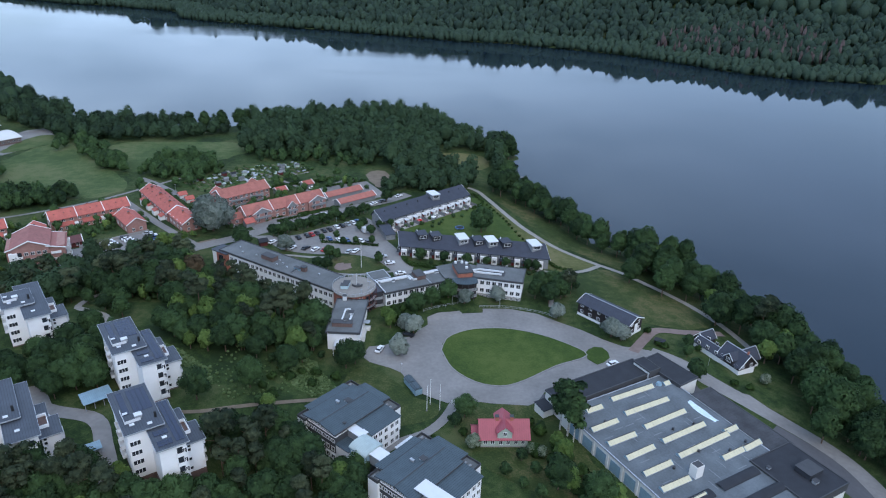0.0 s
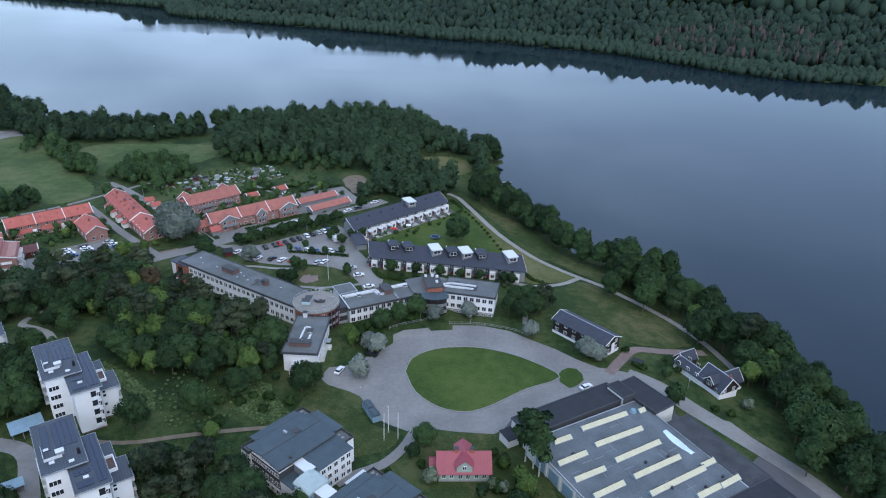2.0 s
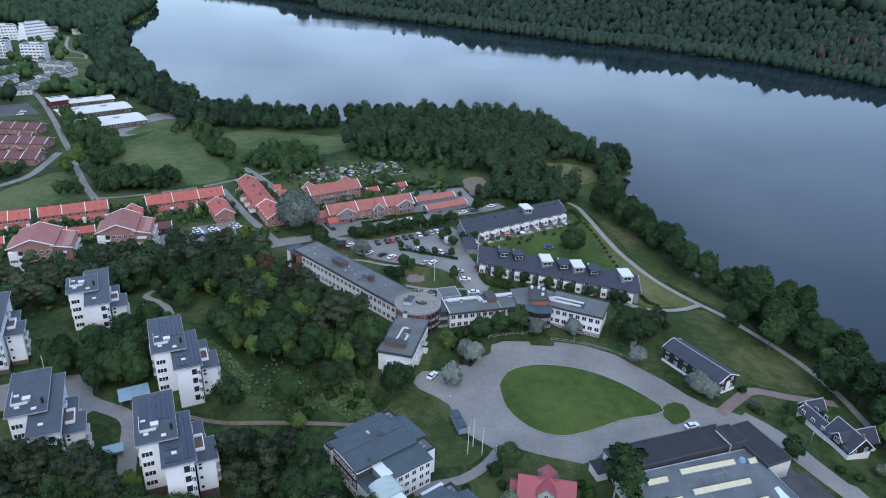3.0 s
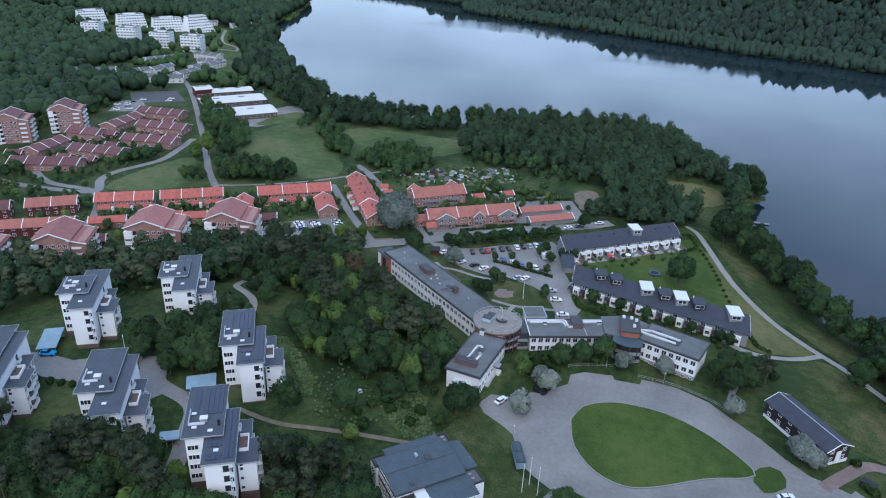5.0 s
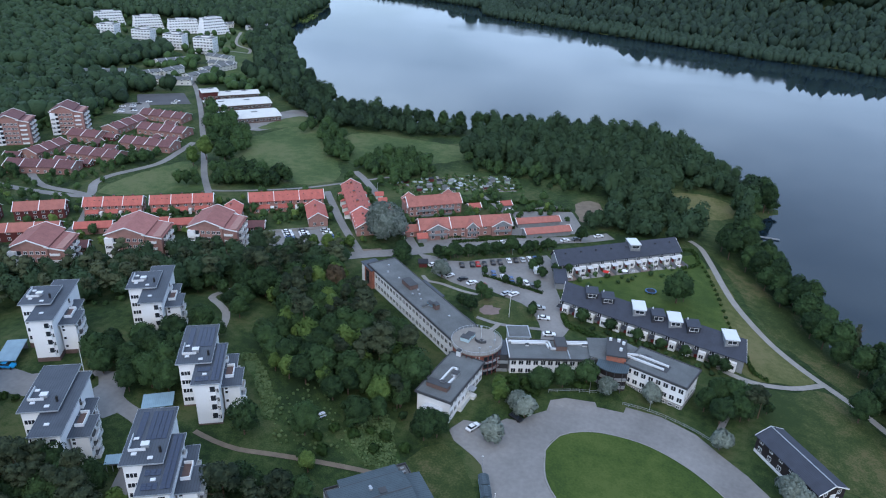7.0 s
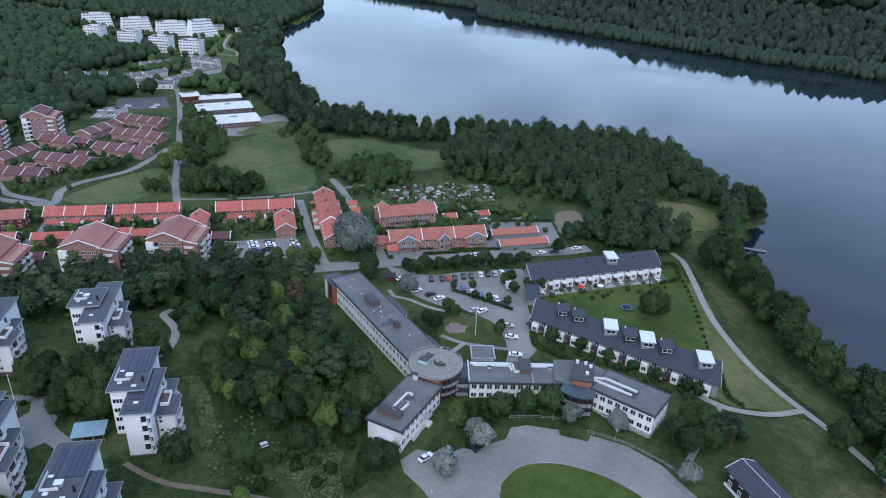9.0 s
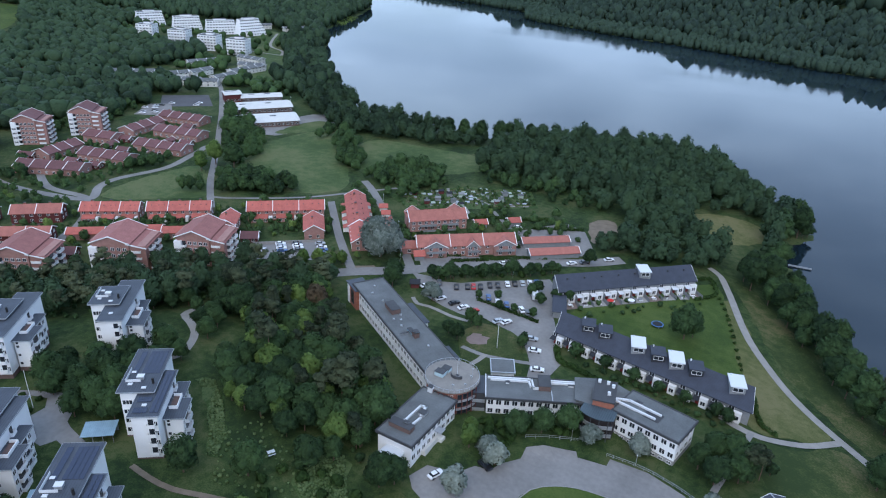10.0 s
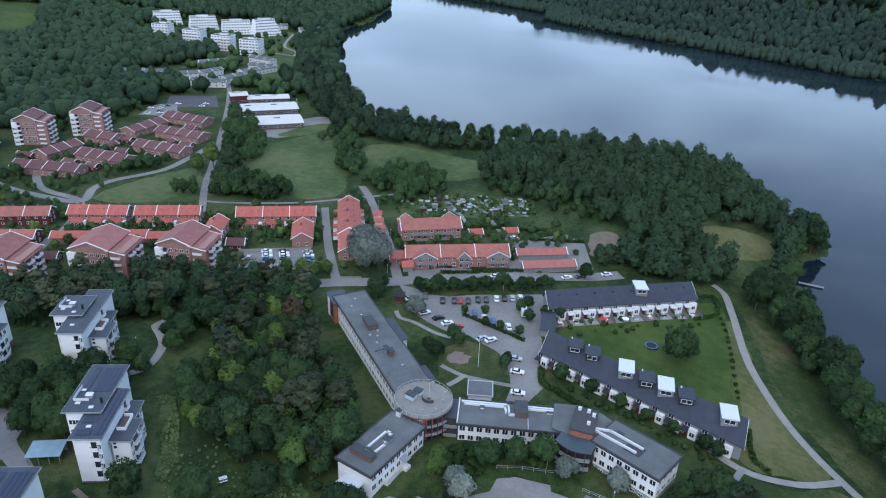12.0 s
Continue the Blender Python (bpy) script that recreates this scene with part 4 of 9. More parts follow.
def roof_box(parent, x0, x1, y0, y1, z, h, m, name="plant_room"):
    bm = bmesh.new()
    box(bm, x0, x1, y0, y1, z - 0.1, z + h)
    b = part(name, bm, m, parent)
    bm = bmesh.new()
    box(bm, x0 - 0.12, x1 + 0.12, y0 - 0.12, y1 + 0.12, z + h, z + h + 0.1)
    part("cap", bm, M_EDGE, b)
    return b


def slab(parent, name, poly, z0, z1, material, label=""):
    """A flat-topped block over an outline in the plan, in the parent's own axes."""
    bm = bmesh.new()
    lo = [bm.verts.new((x, y, z0)) for x, y in poly]
    hi = [bm.verts.new((x, y, z1)) for x, y in poly]
    bm.faces.new(hi), bm.faces.new(lo[::-1])
    for i in range(len(poly)):
        j = (i + 1) % len(poly)
        bm.faces.new((lo[i], lo[j], hi[j], hi[i]))
    return part(name, bm, material, parent, label)


S = office_wing(-32.2, 208.4, -1, 10.4, 21.8, 6.1, (1.5, 4.4), 4, 9, "white two-storey office wing with a grey felt roof", ("s", "w"))
roof_box(S, -4.0, 2.6, -7.8, -5.4, 6.1, 1.4, M_BRICK_DARK)
duct(S, [(-1.4, -4.9), (-1.2, 3.4), (0.3, 3.6), (0.5, 0.8), (1.5, -0.8), (1.2, -4.6)], 6.15, 0.5)
roof_box(S, -0.6, 0.9, -6.0, -5.2, 6.1, 1.7, M_DUCT, "vent_box")
roof_box(S, 0.1, 1.9, 0.0, 1.9, 6.1, 0.9, M_METAL, "cooling_unit")
roof_box(S, -3.4, -2.0, 10.0, 11.4, 6.1, 1.8, M_DUCT, "vent_box")
bm = bmesh.new()
for i in range(8):
    a0, a1 = math.pi * i / 8, math.pi * (i + 1) / 8
    q = [bm.verts.new((0.2 - 3.0 * math.cos(a), y, 2.4 + 0.9 * math.sin(a))) for y in (-14.8, -10.7) for a in (a0, a1)]
    bm.faces.new((q[0], q[1], q[3], q[2]))
part("canopy", bm, M_DUCT, S, "white arched entrance canopy")
me_ = box_mesh("canopy_post", (-0.08, 0.08, -0.08, 0.08, -1, 2.5), [M_TRIM])
for x, y in ((-2.7, -14.6), (3.1, -14.6)):
    share("canopy_post", me_, S, pose(x, y, 0))
bm = bmesh.new()
box(bm, -2.6, 2.4, -11.0, -10.88, 0, 2.3)
part("entrance_glazing", bm, M_GLASS, S)
bm = bmesh.new()
box(bm, 5.2, 6.5, -6.0, 0.2, -0.5, 0.9)
box(bm, 6.35, 6.5, -6.0, 0.2, 0.9, 1.6)
box(bm, 5.2, 7.6, 0.2, 2.2, -0.5, 0.95)
part("ramp", bm, M_OFFWHITE, S, "white entrance ramp with parapet")
bm = bmesh.new()
box(bm, 5.2, 7.4, 0.3, 2.6, 2.9, 3.05)
part("door_canopy", bm, M_METAL, S, "flat grey canopy over the side door")
Wg = office_wing(-62.6, 246.1, 148.2, 59.6, 10.8, 8.0, (2.0, 5.4), 25, 4, "long white office wing with a grey felt roof", ("e",))
footprint(-66.0, 240.6, 148.2, 58, 15)
roof_box(Wg, 4.4, 10.6, -1.4, 1.7, 8.0, 1.7, M_BRICK_DARK)
roof_box(Wg, -11.8, -9.8, -0.7, 0.9, 8.0, 1.8, M_BRICK_DARK)
roof_box(Wg, -11.7, -9.9, -0.6, 0.8, 9.85, 0.25, M_BLUEGREY, "cooling_unit")
roof_box(Wg, -9.4, -6.4, -0.2, 1.1, 8.0, 0.9, M_BLUEGREY, "cooling_unit")
roof_box(Wg, -8.0, -7.6, 1.1, 4.0, 8.0, 0.4, M_METAL, "roof_duct")
vent_ = box_mesh("roof_vent", (-0.3, 0.3, -0.3, 0.3, 0, 0.55), [M_METAL])
for x, y in ((20.5, 2.2), (14.0, 1.0), (3.0, -0.8), (1.4, 2.4), (0.0, 0.4), (-3.4, 1.8), (-17.5, -1.0), (25.0, -0.5)):
    share("roof_vent", vent_, Wg, pose(x, y, 8.0))
bm = bmesh.new()
box(bm, 25.4, 33.4, 1.0, 6.6, -2, 7.3)
end = part("end_block", bm, M_BRICK, Wg, "red brick stair block")
share("window", window_mesh(2.4, 5.2, M_EDGE, 2), end, pose(28.8, 6.6, 3.6, 0, 0, 180))
bm = bmesh.new()
box(bm, 25.0, 34.2, 0.6, 7.0, 7.3, 7.6)
part("end_roof", bm, M_ROOF_BLUE, end)
bm = bmesh.new()
box(bm, 31.4, 33.6, 1.0, 6.7, -2, 7.2)
part("end_wall", bm, M_WHITE, end)
bm = bmesh.new()
box(bm, 0.6, 14.0, -10.0, -5.6, -2, 4.4)
part("annex_wall", bm, M_OFFWHITE, Wg)
bm = bmesh.new()
box(bm, 0.2, 14.4, -10.4, -5.9, 4.4, 4.7)
part("annex_roof", bm, M_ROOF_BLUE, Wg, "low slate-grey annex roof")
bm = bmesh.new()
box(bm, -22.5, -15.5, -9.2, -5.6, -2, 4.3)
part("annex_wall", bm, M_OFFWHITE, Wg)
bm = bmesh.new()
box(bm, -22.9, -15.1, -9.6, -5.9, 4.3, 4.6)
part("annex_roof", bm, M_ROOF_BLUE, Wg, "low slate-grey annex roof")
Mg = office_wing(-10.8, 237.3, 27.6, 27.4, 9.8, 6.1, (1.5, 4.4), 12, 2, "white middle office wing with ducts on its roof", ("e", "w"))
duct(Mg, [(-13.2, 4.0), (-0.6, 4.0), (-0.2, 0.0), (1.0, 0.0)], 6.15, 0.5)
duct(Mg, [(-12.4, 3.1), (-1.5, 3.1), (-1.1, 0.9)], 6.15, 0.5)
duct(Mg, [(5.0, 3.9), (14.6, 3.9)], 6.15, 0.5)
duct(Mg, [(5.0, 3.0), (14.2, 3.0)], 6.15, 0.5)
roof_box(Mg, 1.2, 4.6, -0.6, 4.9, 6.1, 1.6, M_BRICK_DARK)
roof_box(Mg, -8.2, -7.2, 1.7, 2.4, 6.1, 0.6, M_DUCT, "vent_box")
roof_box(Mg, 10.0, 11.6, 2.0, 2.5, 6.1, 0.5, M_DUCT, "vent_box")
bm = bmesh.new()
box(bm, 4.7, 4.95, -5.2, -0.6, 6.1, 6.45)
part("fire_wall", bm, M_METAL, Mg, "low metal-capped wall across the roof")
bm = bmesh.new()
box(bm, -14.2, -13.9, -5.2, 5.2, 6.1, 6.8)
part("gable_coping", bm, M_DUCT, Mg, "white metal coping")
Eg = office_wing(22.2, 243.4, -11.0, 18.6, 11.2, 8.2, (2.9, 6.1), 8, 4, "white three-storey office wing on a grey base", ("w",))
bm = bmesh.new()
box(bm, -9.35, 9.35, -5.68, 5.68, -2.5, 1.4)
part("base", bm, M_CONCRETE, Eg, "grey stone base storey")
windows(Eg, (-9.3, -5.68), (9.3, -5.68), spread(8), [0.5], 1.1, 0.8)
duct(Eg, [(-11.4, -1.6), (-8.0, 0.6), (1.4, 0.6)], 8.25, 0.5)
duct(Eg, [(-11.2, -2.2), (0.8, -1.9)], 8.25, 0.5)
roof_box(Eg, -6.4, -4.6, 1.2, 2.0, 8.2, 0.5, M_METAL, "vent_box")
bm = bmesh.new()
box(bm, -2.4, 2.2, -2.6, 1.3, 8.2, 8.3)
part("roof_pad", bm, M_AISLE, Eg, "dark felt pad under the ducts")
# the roof that turns the corner between middle and east wings
CL = thing("office_corner", pose(0, 0, 0), "white office corner with a grey felt roof between two wings", "office building", "office wings")
slab(CL, "wall", [(1.2, 239.2), (4.6, 239.4), (8.6, 240.2), (12.6, 239.4), (14.4, 249.8), (9.5, 251.5), (3.0, 251.0), (-2.4, 248.2)], -2, 7.4, M_WHITE)
slab(CL, "roof", [(0.9, 238.6), (4.6, 238.8), (8.6, 239.6), (12.8, 238.8), (14.9, 250.2), (9.6, 252.0), (2.8, 251.5), (-2.9, 248.5)], 7.4, 7.66, M_FELT)
slab(CL, "back_canopy", [(2.0, 252.4), (3.6, 249.4), (15.2, 249.0), (14.6, 252.2)], 6.3, 6.5, M_ROOF_TEAL, "pale grey canopy along the back")
B = thing("stair_block", pose(7.7, 244.0, 7.3, 0, 0, 14), "brown brick stair block with small roof vents on the office roof", "roof block")
bm = bmesh.new()
box(bm, -2.9, 2.9, -5.0, 4.6, -0.2, 2.6)
part("wall", bm, M_BRICK, B)
flat_roof(B, -2.9, 2.9, -5.0, 4.6, 2.8, M_EDGE, M_EDGE, 0.25, 0.12)
vent = box_mesh("roof_vent", (-0.45, 0.45, -0.45, 0.45, 0, 0.8), [M_DUCT])
for x, y in ((-1.9, 3.6), (0.6, 3.4), (1.2, -1.6), (2.1, 2.2)):
    share("roof_vent", vent, B, pose(x, y, 2.8))
# glazed entrance with a bowed roof between middle and east wings
G_ = thing("entrance_link", pose(8.6, 237.4, gz(8.6, 237.4), 0, 0, 3), "glazed entrance with dark timber balconies under a bowed roof", "entrance")
bow = [(-4.6 + 9.2 * i / 8, -2.6 - 1.5 * math.sin(math.pi * i / 8)) for i in range(9)]
slab(G_, "wall", [(x * 0.97, y + 1.0) for x, y in bow] + [(4.4, 2.0), (-4.4, 1.2)], -2, 6.4, M_BLACKWOOD)
slab(G_, "roof", [(x * 1.06, y - 0.3) for x, y in bow] + [(4.7, 1.7), (-4.7, 0.9)], 6.4, 6.65, M_ROOF_TEAL, "smooth grey bowed roof")
for z in (0.5, 3.2):
    slab(G_, "balcony_floor", [(x, y) for x, y in bow] + [(4.3, -0.6), (-4.3, -0.6)], z, z + 0.2, M_CONCRETE)
    slab(G_, "balcony_rail", [(x, y - 0.06) for x, y in bow] + [(x, y + 0.06) for x, y in bow[::-1]], z + 0.3, z + 1.25, M_GREYWOOD)
windows(G_, (-4.2, -1.9), (4.2, -1.9), spread(4), (1.9, 4.8), 1.7, 1.5, M_EDGE)
me_ = box_mesh("entrance_post", (-0.1, 0.1, -0.1, 0.1, -1.5, 6.4), [M_EDGE])
for x, y in bow[1::2]:
    share("entrance_post", me_, G_, pose(x, y, 0))
# low dark link between drum and middle wing
GL = thing("glazed_link", pose(-24.9, 230.4, 0.6, 0, 0, 27.6), "narrow glazed link with a dark flat roof and balconies", "passage")
bm = bmesh.new()
box(bm, -2.0, 1.6, -3.4, 4.2, -2, 6.2)
part("wall", bm, M_EDGE, GL)
bm = bmesh.new()
box(bm, -2.3, 1.6, -3.8, 4.6, 6.2, 6.45)
part("roof", bm, M_ROOF_BLUE, GL)
for z in (0.4, 3.4):
    bm = bmesh.new()
    box(bm, -2.0, 1.6, -4.3, -3.4, z, z + 0.2)
    box(bm, -2.0, 1.6, -4.3, -4.2, z + 0.2, z + 1.1)
    part("balcony", bm, M_METAL, GL, "steel balcony")
# drum
M_COOLER = mat("pale_blue_sheet_metal", (0.42, 0.55, 0.60), 0.5, var=0.12, scale=0.6)
D = thing("brick_drum", pose(-32.5, 227.3, 0, 0, 0, 0), "round red brick tower with a terrace roof and steel frame", "tower")
footprint(-30.6, 224.2, 0, 15, 15)
bm = bmesh.new()
tube(bm, 0, 0, -2, 8.5, 7.4, 7.4, 48)
part("wall", bm, M_BRICK, D)
bm = bmesh.new()
tube(bm, 0, 0, 8.5, 8.85, 8.1, 8.1, 48)
deck = part("roof", bm, mat("drum_gravel_roof", (0.235, 0.220, 0.200), 0.9, var=0.15, scale=0.5), D, "pale gravel roof")
rp = box_mesh("rail_post", (-0.04, 0.04, -0.04, 0.04, 0, 1.0), [M_METAL])
for i in range(32):
    a = math.tau * i / 32
    share("rail_post", rp, deck, pose(7.95 * math.cos(a), 7.95 * math.sin(a), 8.8))
bm = bmesh.new()
for i in range(40):
    a0, a1 = math.tau * i / 40, math.tau * (i + 1) / 40
    q = [bm.verts.new((r * math.cos(a), r * math.sin(a), z)) for a in (a0, a1) for r, z in ((7.9, 9.76), (7.98, 9.76), (7.98, 9.82), (7.9, 9.82))]
    for f in ((0, 1, 5, 4), (1, 2, 6, 5), (2, 3, 7, 6), (3, 0, 4, 7)):
        bm.faces.new([q[k] for k in f])
part("rail", bm, M_METAL, deck)
roof_box(D, -4.6, -1.8, -2.4, -0.2, 8.85, 1.3, M_COOLER, "cooling_unit")
roof_box(D, -3.9, -1.6, 0.4, 2.4, 8.85, 1.1, M_COOLER, "cooling_unit")
roof_box(D, 1.2, 2.0, -0.2, 0.5, 8.85, 0.8, M_DUCT, "vent_box")
bm = bmesh.new()
for i in range(12):
    a0, a1 = radians(-150 + 10 * i), radians(-140 + 10 * i)
    q = [bm.verts.new((1.2 + r * math.cos(a), 1.4 + r * math.sin(a), z)) for a in (a0, a1) for r, z in ((2.0, 8.85), (2.25, 8.85), (2.25, 9.75), (2.0, 9.75))]
    for f in ((0, 1, 5, 4), (1, 2, 6, 5), (2, 3, 7, 6), (3, 0, 4, 7)):
        bm.faces.new([q[k] for k in f])
part("curved_screen", bm, M_EDGE, D, "dark curved roof screen")
for x, y, h in ((4.6, 3.9, 2.2), (5.6, 1.2, 1.6), (3.4, -5.6, 1.8), (5.8, -2.8, 1.4), (-1.2, 6.2, 1.6)):
    bm = bmesh.new()
    tube(bm, x, y, 8.8, 8.85 + h, 0.07, 0.07, 6)
    box(bm, x - 0.35, x + 0.35, y - 0.12, y + 0.12, 8.6 + h, 8.9 + h)
    part("antenna", bm, M_METAL, D)
bm = bmesh.new()
tube(bm, 0.8, 1.6, 8.8, 13.5, 0.06, 0.04)
part("mast", bm, M_DUCT, D)
for k in range(9):
    a = radians(-100 + 12 * k)
    bm = bmesh.new()
    tube(bm, 8.3 * math.cos(a), 8.3 * math.sin(a), -2, 8.6, 0.12, 0.12, 6)
    part("frame_post", bm, M_REDWOOD, D)
for z in (2.9, 5.6):
    bm = bmesh.new()
    for k in range(8):
        a0, a1 = radians(-100 + 12 * k), radians(-88 + 12 * k)
        q = [bm.verts.new((r * math.cos(a), r * math.sin(a), z + e)) for a in (a0, a1) for r, e in ((7.5, 0), (8.35, 0), (8.35, 0.14), (7.5, 0.14))]
        for f in ((0, 1, 5, 4), (1, 2, 6, 5), (2, 3, 7, 6), (3, 0, 4, 7)):
            bm.faces.new([q[i] for i in f])
    part("gallery", bm, M_METAL, D, "steel gallery floor")
for z in (1.8, 4.2, 6.8):
    windows(D, (7.5 * math.cos(-1.3), 7.5 * math.sin(-1.3)), (7.5 * math.cos(-0.9), 7.5 * math.sin(-0.9)), [0.5], [z], 1.2, 1.5)
    for k in range(4):
        a0 = -0.85 + 0.22 * k
        windows(D, (7.5 * math.cos(a0), 7.5 * math.sin(a0)), (7.5 * math.cos(a0 + 0.2), 7.5 * math.sin(a0 + 0.2)), [0.5], [z], 1.1, 1.5, M_EDGE, 0)
Q = thing("garden_pavilion", pose(-25.4, 246.6, gz(-25.4, 246.6), 0, 0, 29), "low pavilion with a flat grey roof by the lawn", "pavilion")
footprint(-25.4, 246.6, 29, 8, 8)
bm = bmesh.new()
box(bm, -3.4, 3.4, -3.3, 3.3, -1, 3.7)
part("wall", bm, M_OFFWHITE, Q)
flat_roof(Q, -3.4, 3.4, -3.3, 3.3, 4.0, M_FELT, M_METAL, 0.4, 0.1)


# ---- terraced houses ----
def terrace(cx, cy, ang, L, W, n, dormers, skew, turn, label, porch):
    z = gz(cx, cy)
    T = thing("terraced_houses", pose(cx, cy, z, 0, 0, ang), label, "terraced houses", "grey terraced houses")
    footprint(cx, cy, ang, L, W + 3)
    eave, ridge, at = 4.7, 7.8, W * 0.22
    bm = bmesh.new()
    gable_body(bm, L, W, -2.5, eave, ridge - 0.25, at)
    for q in bm.verts:
        q.co.x -= skew * q.co.y
    part("wall", bm, M_GREYWOOD, T)
    bm = bmesh.new()
    gable_roof(bm, L, W, eave, ridge, 0.6, 0.25, at)
    for q in bm.verts:
        q.co.x -= skew * q.co.y
    part("roof", bm, M_ROOF_TILE_DARK, T)
    for s in (-1, 1):
        bm = bmesh.new()
        x = s * (L / 2 + 0.63)
        prism(bm, [(-W / 2 - 0.6, 4.4), (at, ridge), (at, ridge + 0.28), (-W / 2 - 0.6, 4.65)], x - 0.05, x + 0.05)
        for q in bm.verts:
            q.co.x -= skew * q.co.y
        part("verge_board", bm, M_TRIM, T)
    step = L / n
    for i in range(n):
        x = -L / 2 + (i + 0.5) * step
        # white porch bay with a dark red door under a glass roof
        bm = bmesh.new()
        box(bm, x - 0.2, x + step / 2 - 0.35, -W / 2 - 1.2, -W / 2, -1.5, 3.3)
        bay = part("bay", bm, M_TRIM, T)
        share("window", window_mesh(1.3, 1.3, M_TRIM, 1), bay, pose(x - 0.28 + step / 4, -W / 2 - 1.2, 1.6))
        bm = bmesh.new()
        prism(bm, [(-W / 2 - 2.2, 2.45), (-W / 2, 2.9), (-W / 2, 3.0), (-W / 2 - 2.2, 2.55)], x - step / 2 + 0.3, x - 0.3)
        part("porch_roof", bm, M_DUCT if porch == "white" else M_ROOF_DARK, T)
        bm = bmesh.new()
        box(bm, x - 1.5, x - 0.5, -W / 2 - 0.08, -W / 2, 0, 2.1)
        part("door", bm, M_REDDOOR, T)
        share("window", window_mesh(1.5, 1.2, M_TRIM, 1), T, pose(x - 1.1, -W / 2, 3.6))
        share("window", window_mesh(1.6, 1.3, M_TRIM, 1), T, pose(x, W / 2, 3.6, 0, 0, 180))
    for x, y, light in dormers:
        # a big flat-roofed roof room, set askew to the ridge
        spot = pose(x, y, 0, 0, 0, turn)
        w, d0 = (2.35, 3.4) if light else (2.3, 2.9)
        bm = bmesh.new()
        box(bm, -w + 0.25, w - 0.25, -d0 + 0.3, d0, 5.6, 8.7)
        d = part("dormer", bm, M_GREYWOOD if light else M_ROOF_DARK, T)
        d.matrix_local = spot
        bm = bmesh.new()
        if light:
            box(bm, -w, w, -d0, d0 + 0.1, 8.7, 8.92)
        else:
            prism(bm, [(-d0, 8.75), (d0 + 0.1, 8.55), (d0 + 0.1, 8.75), (-d0, 8.95)], -w, w)
        part("dormer_roof", bm, M_DUCT if light else M_ROOF_TILE_DARK, d, "flat white sheet roof" if light else "")
        bm = bmesh.new()
        tube(bm, -w + 0.9, d0 - 0.6, 8.6, 9.35, 0.22, 0.22, 8)
        part("roof_vent", bm, M_DUCT, d)
        share("window", window_mesh(2.8, 1.2, M_TRIM, 1), d, pose(0, -d0 + 0.3, 7.75))
    return T


terrace(12.0, 275.0, -7.7, 63.5, 11.0, 13, ((-22, 0.9, 0), (-15.9, 0.9, 0), (-4.3, 0.7, 1), (2.6, 0.2, 0), (8.3, 0.7, 1), (14.6, 0.5, 0), (26.8, 0.7, 1)), 0.3, 26, "row of grey terraced houses with dark tiled roof and dormers", "dark")
TF = terrace(-11.2, 324.4, 43.8, 56.5, 10.0, 10, ((7.5, 0.4, 1),), -0.12, -12, "row of grey terraced houses with white garden porches", "white")
bm = bmesh.new()
shed = thing("store_shed", pose(-27.2, 297.5, gz(-27.2, 297.5), 0, 0, 22), "low grey shed with a dark roof linking the terraces", "shed")
footprint(-27.2, 297.5, 22, 5, 17)
gable_body(bm, 4.4, 16.5, -1.5, 2.6, 3.0)
part("wall", bm, M_GREYWOOD, shed)
bm = bmesh.new()
gable_roof(bm, 4.4, 16.5, 2.7, 3.4, 0.4, 0.15)
part("roof", bm, M_ROOF_TILE_DARK, shed)
# patios and clutter on the garden side of the far row
TABLE_LEG = box_mesh("leg", (-0.04, 0.04, -0.04, 0.04, 0, 0.66), [M_GREYWOOD])
CHAIR_LEG = box_mesh("leg", (-0.025, 0.025, -0.025, 0.025, 0, 0.42), [M_TRIM])
CHAIR_SEAT = box_mesh("seat", (-0.25, 0.25, -0.25, 0.25, 0.42, 0.47), [M_TRIM])
CHAIR_BACK = box_mesh("backrest", (-0.25, 0.25, -0.25, -0.2, 0.47, 0.95), [M_TRIM])
for i in range(10):
    x = -56.5 / 2 + (i + 0.5) * 5.65
    p = TF.matrix_world @ Vector((x, -8.6, 0))
    pt = thing("patio", pose(p.x, p.y, gz(p.x, p.y), 0, 0, 43.8), "paved garden patio with a grey board screen", "patio", "garden patios")
    bm = bmesh.new()
    box(bm, -2.5, 2.5, -2.0, 2.0, -0.4, 0.12)
    part("paving", bm, M_CONCRETE if i % 3 else M_PAVER, pt)
    tb = thing("patio_table", pt.matrix_world @ pose(-0.3, -0.2, 0.12), "garden table on a paved patio", "table", "patio tables")
    bm = bmesh.new()
    box(bm, -0.8, 0.8, -0.5, 0.5, 0.66, 0.72)
    part("tabletop", bm, (M_TRIM, M_BLACKWOOD, M_GREYWOOD)[i % 3], tb)
    for sx in (-0.7, 0.7):
        for sy in (-0.4, 0.4):
            share("leg", TABLE_LEG, tb, pose(sx, sy, 0))
    for k in range(4):
        if (i + k) % 4:
            ch = thing("patio_chair", pt.matrix_world @ pose(-0.3 + (-0.45, 0.45)[k % 2], -0.2 + (-0.95, 0.95)[k // 2], 0.12, 0, 0, 180 * (k // 2)), "garden chair at a patio table", "chair", "patio chairs")
            share("seat", CHAIR_SEAT, ch, Matrix())
            share("backrest", CHAIR_BACK, ch, Matrix())
            for sx in (-0.2, 0.2):
                for sy in (-0.2, 0.2):
                    share("leg", CHAIR_LEG, ch, pose(sx, sy, 0))
    bm = bmesh.new()
    box(bm, 2.42, 2.5, -2.4, 2.6, -0.3, 1.7)
    part("screen", bm, M_GREYWOOD, pt)


